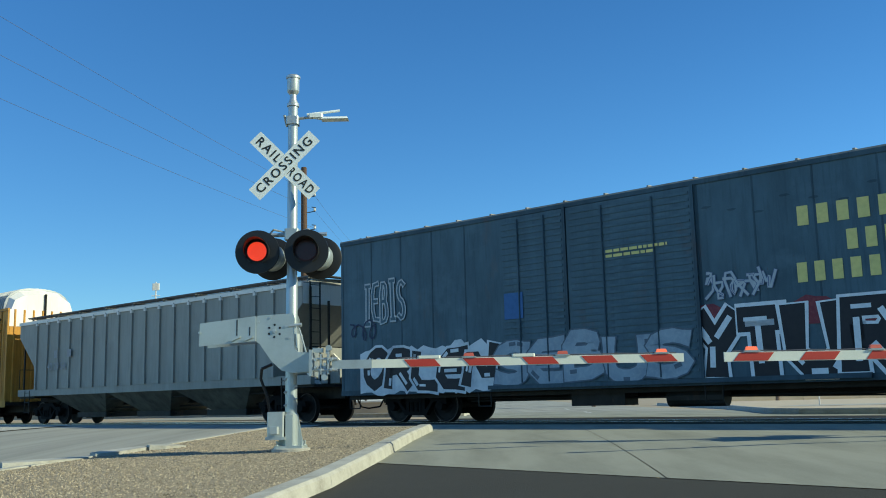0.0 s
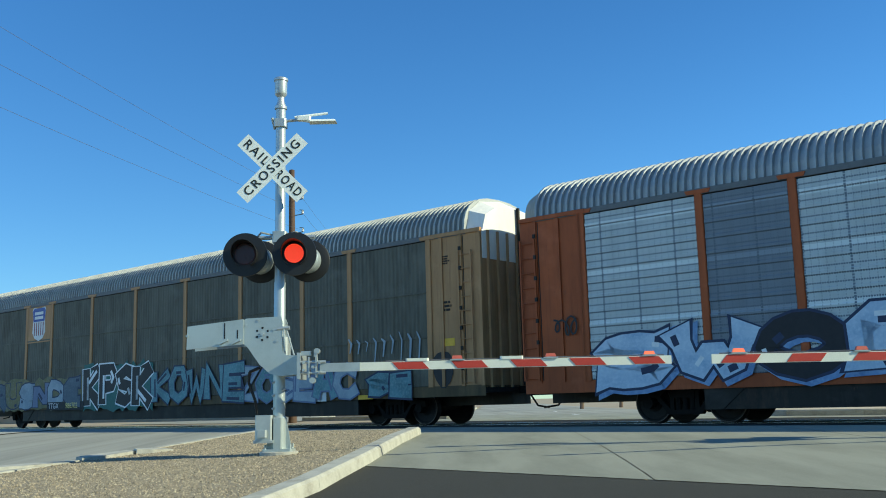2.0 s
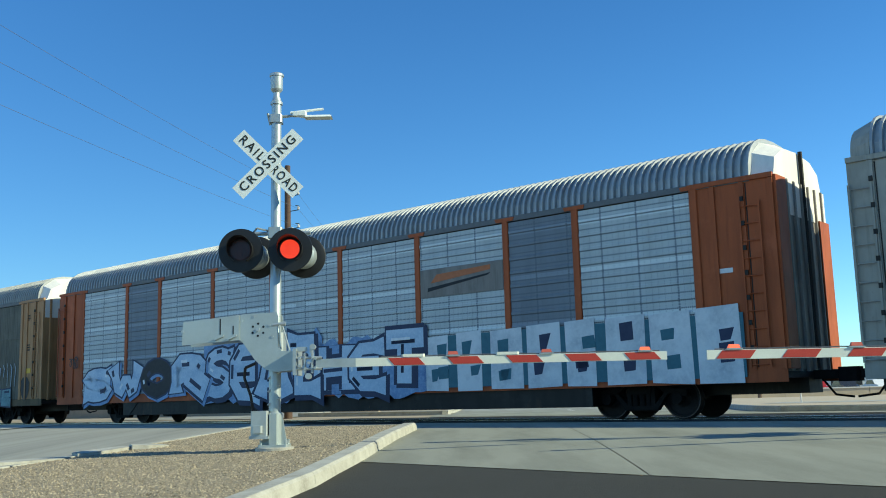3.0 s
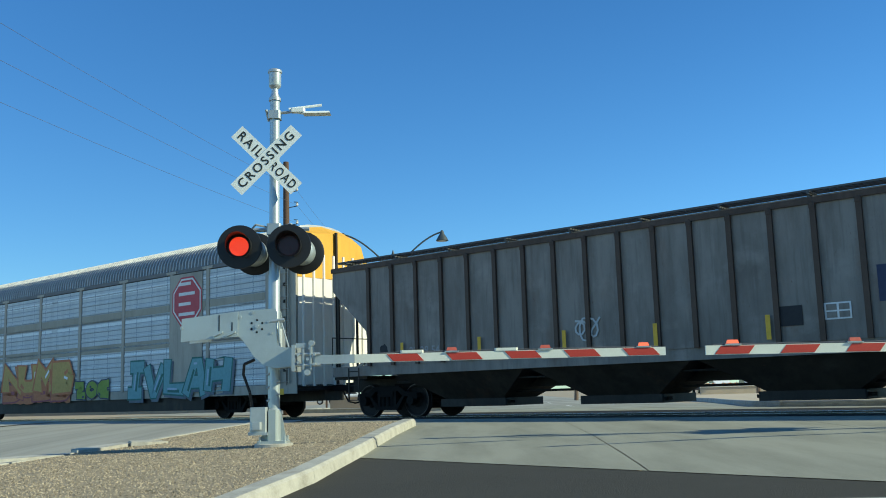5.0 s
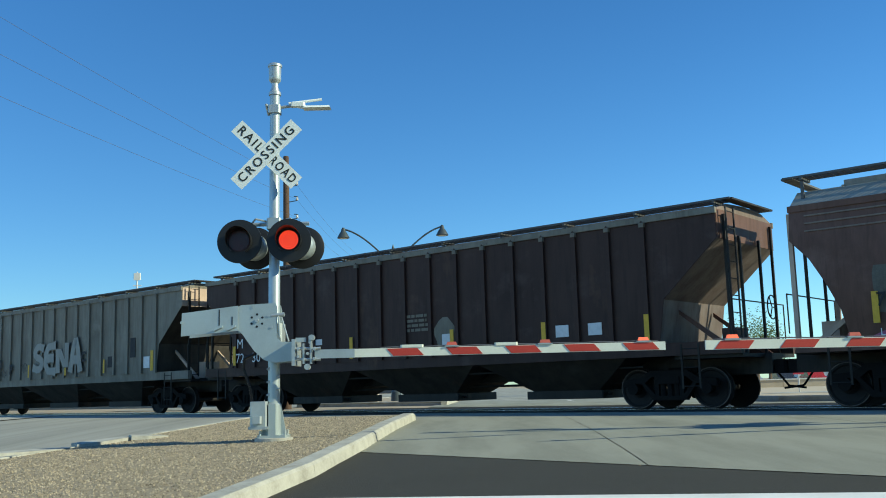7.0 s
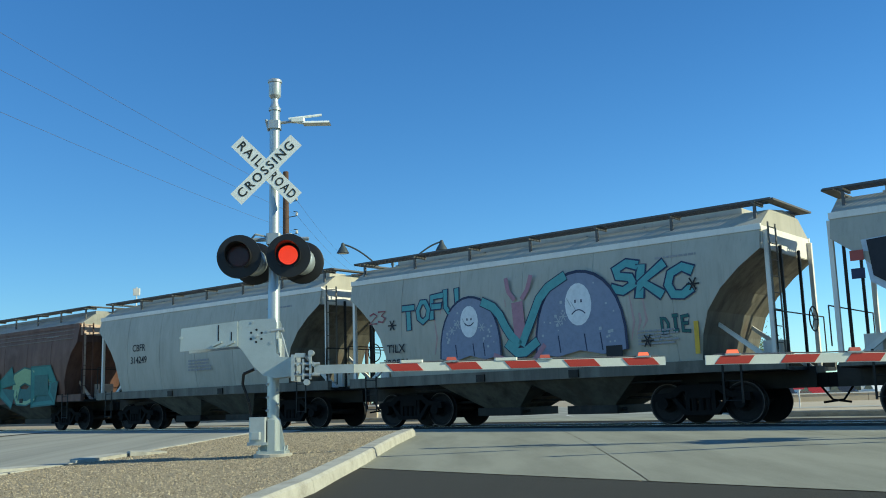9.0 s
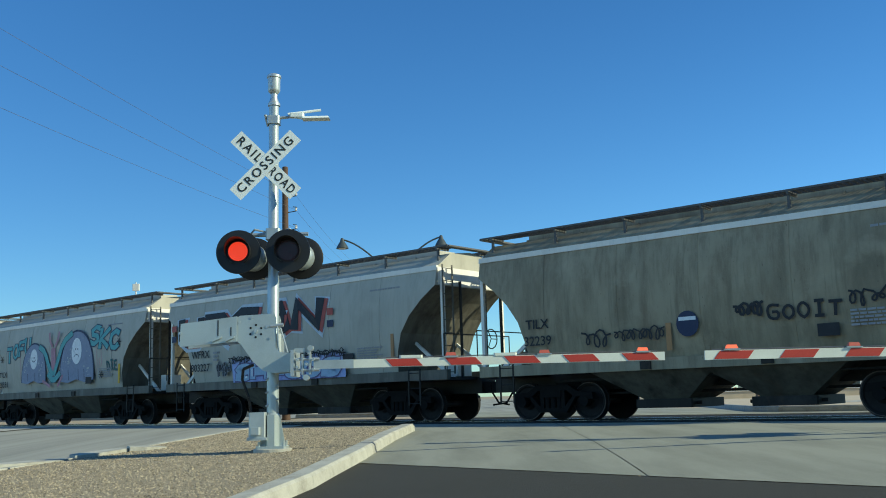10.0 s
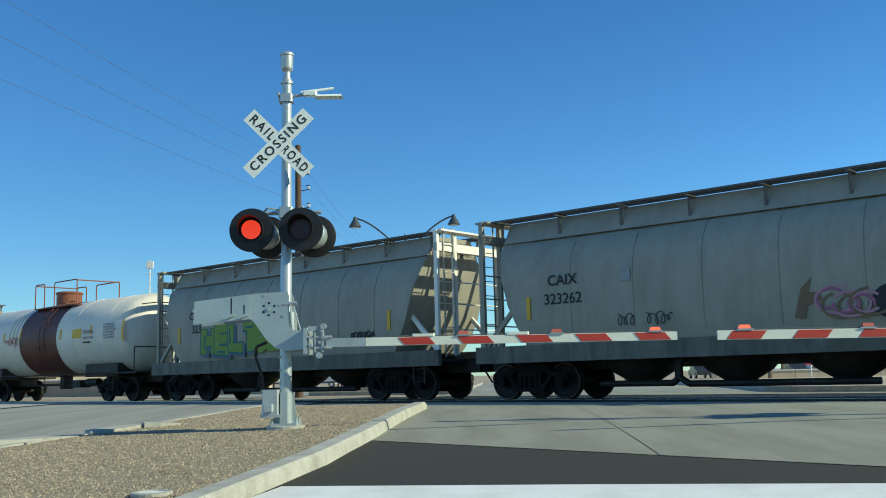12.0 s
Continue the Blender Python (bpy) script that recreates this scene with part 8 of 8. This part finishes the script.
corner = tagged(thing("pavement_kerb", "pale concrete kerb sweeping round the far corner", "kerb"), kind="structure")
kerb_run(corner, walk_edge, 0.2, 0.16, 1, 4.0)
structure("pavement", sheet(Build(), [(x + 0.15, y + 0.1) for x, y in walk_edge] + [(70, 46), (40, 86)], 0.14), "stucco", "tan packed earth and pavement at the far corner", "pavement")
structure("path", sheet(Build(), [(12.4, 37.74), (13.8, 36.83), (40, 27.45), (40, 30.88), (14.5, 41.17)], 0.15), "kerb", "pale concrete path across the corner", "pavement")

# low walls
for name, pts, hgt, mat, label in (
    ("garden_wall", [(-46, 77.77), (-24, 64.05), (-10, 53.75)], 0.95, "stucco", "low tan stucco wall with a pale coping"),
    ("planter_wall", [(-5.2, 46.32), (-2.9, 45.75)], 0.55, "stucco", "low tan planter wall in the median"),
    ("garden_wall", [(19, 70.91), (60, 66.33)], 0.45, "stucco", "long low tan wall"),
):
    wl = thing(name, label, "wall")
    for (x0, y0), (x1, y1) in zip(pts, pts[1:]):
        n = max(1, round(math.hypot(x1 - x0, y1 - y0) / 6))
        for i in range(n):
            p = Vector((x0 + (x1 - x0) * i / n, y0 + (y1 - y0) * i / n, 0))
            q = Vector((x0 + (x1 - x0) * (i + 1) / n, y0 + (y1 - y0) * (i + 1) / n, 0))
            t = (q - p).normalized()
            s = Vector((-t.y, t.x, 0)) * 0.12
            ring = lambda c, k, z0, z1: [(c.x - s.x * k, c.y - s.y * k, z0), (c.x + s.x * k, c.y + s.y * k, z0), (c.x + s.x * k, c.y + s.y * k, z1), (c.x - s.x * k, c.y - s.y * k, z1)]
            part("wall_panel", Build().loft([ring(p, 1, -0.3, hgt), ring(q - t * 0.03, 1, -0.3, hgt)]), mat, wl)
            part("coping", Build().loft([ring(p, 1.5, hgt, hgt + 0.08), ring(q - t * 0.02, 1.5, hgt, hgt + 0.08)]), "stucco_white", wl)


# double-armed street lamp
def street_lamp(x, y, z):
    lamp = thing("street_lamp", "dark green double-armed street lamp with bell shades", "street lamp", pose(x, y, z))
    part("pole", Build().lathe([(0, 0.28), (0.5, 0.26), (0.6, 0.16), (1.2, 0.12), (7.0, 0.075), (7.2, 0.07)], n=16), "lamp_green", lamp, "", True)
    part("finial", Build().lathe([(7.2, 0.1), (7.35, 0.14), (7.45, 0.08), (7.7, 0.12), (7.9, 0.05), (8.05, 0.09), (8.3, 0.01)], n=14), "lamp_green", lamp, "turned finial", True)
    for sg in (-1, 1):
        arm = Build().path([(sg * (0.05 + 2.6 * k / 12), 0, 7.2 + 2.05 * math.sin(1.35 * k / 12)) for k in range(13)], 0.045, 8)
        arm.rod((sg * 0.05, 0, 6.3), (sg * 0.75, 0, 7.85), 0.03)
        a = part("arm", arm, "lamp_green", lamp, "curved bracket arm")
        part("shade", Build().lathe([(7.98, 0.06), (7.9, 0.1), (7.78, 0.13), (7.68, 0.2), (7.5, 0.3), (7.42, 0.34), (7.4, 0.3)], n=18, at=(sg * 2.65, 0, 1.3)), "lamp_green", a, "bell-shaped lamp shade", True)
        part("bulb_glass", Build().lathe([(7.49, 0.24), (7.42, 0.22), (7.4, 0.1)], n=14, at=(sg * 2.65, 0, 1.28)), "stucco_white", a)
    return lamp


street_lamp(-2.3, 50.89, gz(-2.3, 50.89) + 0.1)


# utility poles and wires
def utility_pole(x, y, height, arms):
    p = thing("utility_pole", "tall dark wooden utility pole with wire brackets", "utility pole", pose(x, y, gz(x, y)), "utility poles")
    part("post", Build().lathe([(-0.3, 0.16), (0, 0.16), (height, 0.11), (height + 0.02, 0.09)], n=12), "wood", p, "", True)
    for z in arms:
        b = Build().path([(0.1, -0.02, z), (0.42, -0.02, z + 0.05), (0.45, -0.02, z + 0.2), (0.3, -0.02, z + 0.22)], 0.018)
        part("bracket", b, "lamp_green", p, "bent metal insulator bracket")
        part("insulator", Build().lathe([(0, 0.03), (0.03, 0.06), (0.06, 0.03), (0.09, 0.055), (0.12, 0.02)], n=10, at=(0.42, -0.02, z + 0.06)), "stucco_white", p)
    return p


utility_pole(-5.75, 36.6, 9.7, (7.2, 7.9, 8.5))
far_pole = utility_pole(-5.6, 75.48, 11.5, (9.5, 10.5))
part("cross_beam", Build().box(-1.1, 1.1, -0.06, 0.06, 10.9, 11.05), "wood", far_pole)
part("cross_beam", Build().box(-0.8, 0.8, -0.06, 0.06, 9.9, 10.02), "wood", far_pole)
for k, z in enumerate((7.3, 8.0, 8.6)):
    pts = []
    for i in range(25):
        f = i / 24
        a, b = Vector((-13.9, 2.29, z + 0.5 + 0.5 * k)), Vector((-5.35, 36.6, z))
        p = a.lerp(b, f)
        p.z -= 0.35 * 4 * f * (1 - f)
        pts.append(p)
    for i in range(1, 13):
        f = i / 12
        p = Vector((-5.35, 36.6, z)).lerp(Vector((-5.2, 75.48, 10 + 0.3 * k)), f)
        p.z -= 0.5 * 4 * f * (1 - f)
        pts.append(p)
    tagged(new("overhead_wire", Build().path(pts, 0.0045, 5).mesh("overhead_wire", M["wire"])), "thin dark overhead wire strung between poles", "wire", "overhead wires")
mast = thing("antenna_mast", "thin white mast with a small aerial", "mast", pose(-21.5, 68.62, gz(-21.5, 68.62)))
part("pole", Build().rod((0, 0, 0), (0, 0, 9.6), 0.07, 0.05), "stucco_white", mast)
part("aerial", Build().box(-0.25, 0.25, -0.06, 0.06, 9.0, 9.5, 0.03).rod((-0.3, 0, 8.6), (0.3, 0, 8.6), 0.03), "stucco_white", mast)


# trees
def tree(x, y, height, spread, seed, label):
    t = thing("tree", label, "tree", pose(x, y, gz(x, y)), "trees beyond the track")
    r = random.Random(seed)
    trunk = Build().rod((0, 0, -0.1), (0.1, 0, height * 0.35), 0.16, 0.11, n=9)
    tips = []
    for i in range(7):
        a = 6.2832 * i / 7 + r.uniform(-0.3, 0.3)
        e = (math.cos(a) * spread * 0.55, math.sin(a) * spread * 0.55, height * r.uniform(0.55, 0.85))
        trunk.rod((0.1, 0, height * 0.33), e, 0.07, 0.025, n=6)
        tips.append(e)
    tips.append((0, 0, height * 0.88))
    part("trunk", trunk, "bark", t, "brown forked trunk and limbs")
    crown = Build()
    for _ in range(2600):
        c = tips[r.randrange(len(tips))]
        p = Vector((c[0] + r.gauss(0, spread * 0.2), c[1] + r.gauss(0, spread * 0.2), c[2] + r.gauss(0, height * 0.09)))
        u = Vector((r.gauss(0, 1), r.gauss(0, 1), r.gauss(0, 1))).normalized()
        v = u.orthogonal().normalized()
        k = r.uniform(0.05, 0.11)
        crown.add([p - u * k, p + v * k * 0.45, p + u * k, p - v * k * 0.45], [(0, 1, 2, 3)])
    tagged(part("crown", crown, "leaf", t, "airy green leaf crown"), kind="stuff")


tree(9.6, 68.62, 5.4, 1.7, 1, "small green desert tree with an airy crown")
tree(13.6, 75.48, 4.8, 1.4, 2, "slender green tree behind the road")
tree(22.5, 68.62, 5.3, 2.2, 3, "broad low green tree beside the white wall")
tree(26.5, 77.77, 4.6, 1.7, 4, "low bushy tree with olive leaves")


# parked cars
def parked_car(x, y, turn, paint, label):
    c = thing("parked_car", label, "car", pose(x, y, gz(x, y) + 0.02, 0, 0, turn), "parked cars")
    prof = [(-2.2, 0.35), (-2.25, 0.7), (-2.1, 0.85), (-1.4, 0.92), (-0.85, 1.42), (0.6, 1.45), (1.3, 0.98), (2.1, 0.85), (2.25, 0.6), (2.2, 0.32)]
    part("body", Build().prism(prof, -0.86, 0.86), paint, c, "", True)
    part("side_window", Build().prism([(-1.25, 0.95), (-0.8, 1.36), (0.55, 1.38), (1.1, 0.98)], -0.875, 0.875), "glass_dark", c)
    for wx in (-1.35, 1.35):
        for wy in (-0.78, 0.78):
            w = part("wheel", Build().lathe([(-0.1, 0.2), (-0.1, 0.31), (0.1, 0.31), (0.1, 0.2)], "y", 16, (wx, wy, 0.31)), "tyre", c)
            part("rim", Build().lathe([(-0.105, 0.05), (-0.108, 0.19), (0.108, 0.19), (0.105, 0.05)], "y", 12, (wx, wy, 0.31)), "car_silver", w)


for i in range(9):
    paint = ("car_dark", "car_white", "car_silver", "car_dark", "car_red")[i % 5]
    parked_car(27 + i * 3.4, 105.22 + (i % 3) * 0.3, 88, paint, {"car_dark": "dark parked car in a far row", "car_white": "white parked car in a far row", "car_silver": "silver parked car in a far row", "car_red": "red parked car in a far row"}[paint])
for x, y, paint in ((-9.3, 96.07, "car_white"), (-13.5, 98.36, "car_silver"), (-6.3, 109.79, "car_dark")):
    parked_car(x, y, 5, paint, {"car_white": "white car standing on the road beyond", "car_silver": "silver car standing on the road beyond", "car_dark": "dark car standing on the road beyond"}[paint])


# barricades, sign, fence and a low building
for x in (20.2, 21.9):
    bq = thing("barricade", "orange and white striped road barricade", "barricade", pose(x, 73.2, gz(x, 73.2)), "barricades")
    for k in range(5):
        part("board_piece", Build().box(-0.6 + k * 0.24, -0.36 + k * 0.24, -0.02, 0.02, 0.7, 0.95), "barrier" if k % 2 == 0 else "stucco_white", bq)
    for lx in (-0.5, 0.5):
        part("leg", Build().prism([(lx - 0.03, 0), (lx + 0.03, 0), (lx + 0.03, 1.0), (lx - 0.03, 1.0)], -0.03, 0.03), "galv", bq)
post = thing("marker_post", "white post with a small red and white sign", "sign", pose(14.4, 38.88, gz(14.4, 38.88) + 0.14))
part("post", Build().rod((0, 0, 0), (0, 0, 1.0), 0.03), "stucco_white", post)
part("plate", Build().box(-0.22, 0.22, -0.03, -0.02, 0.72, 0.95), "sign_red", post)
fence = thing("rail_fence", "brown two-rail fence along the far lot", "fence")
for i in range(14):
    x, y = -24 + i * 1.5, 68.62 - i * 0.4
    part("post", Build().box(x - 0.06, x + 0.06, y - 0.06, y + 0.06, -0.3, 1.1), "wood", fence)
    if i < 13:
        for z in (0.45, 0.9):
            part("rail", Build().rod((x, y, z), (x + 1.5, y - 0.4, z), 0.05, n=6), "wood", fence)


def low_building(x, y, w, d, hgt, wall, label, turn=0):
    b = thing("low_building", label, "building", pose(x, y, gz(x, y) - 0.1, 0, 0, turn), "far buildings")
    part("wall", Build().box(-w / 2, w / 2, -d / 2, d / 2, 0, hgt), wall, b)
    part("roof", Build().box(-w / 2 - 0.3, w / 2 + 0.3, -d / 2 - 0.3, d / 2 + 0.3, hgt, hgt + 0.25), "roof_tile", b)
    n = int(w / 3)
    for i in range(n):
        cx = -w / 2 + (i + 0.5) * w / n
        win = part("window", Build().box(cx - 0.7, cx + 0.7, -d / 2 - 0.04, -d / 2, 0.9, 2.1), "stucco_white", b)
        part("pane", Build().box(cx - 0.6, cx + 0.6, -d / 2 - 0.06, -d / 2 - 0.045, 1.0, 2.0), "glass_dark", win)


low_building(62, 146.39, 16, 8, 2.9, "stucco_white", "low white building with dark windows far off", -10)
low_building(-70, 171.55, 22, 9, 2.8, "stucco", "low tan building far off beyond the road", 15)


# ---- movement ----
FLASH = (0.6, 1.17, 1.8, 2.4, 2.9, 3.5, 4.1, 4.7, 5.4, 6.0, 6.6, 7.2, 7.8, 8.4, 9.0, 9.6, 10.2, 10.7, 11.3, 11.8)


def motions():
    """The train rolls along the track, its wheelsets turn, and the flashing discs swap faces."""
    times = [i * 0.5 for i in range(25)]
    for car, mid in TRAIN:
        rows = []
        for t in times:
            p = AWAY * CENTRE + ALONG * (mid + speed_run(t))
            rows.append((t, pose(p.x, p.y, 0, 0, 0, -math.degrees(TRACK))))
        walk(car, rows)
    turns = []
    for f in range(361):
        t = f / FPS
        turns.append((t, math.degrees(speed_run(t) / WHEEL_R)))
    for ob, x in WHEELS:
        walk(ob, [(t, pose(x, 0, WHEEL_R, 0, a, 0)) for t, a in turns])
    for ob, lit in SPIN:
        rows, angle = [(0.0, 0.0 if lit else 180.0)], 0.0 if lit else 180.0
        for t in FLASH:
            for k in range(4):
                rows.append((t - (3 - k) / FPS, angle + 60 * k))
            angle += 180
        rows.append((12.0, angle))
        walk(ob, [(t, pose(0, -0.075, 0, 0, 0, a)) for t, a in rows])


motions()
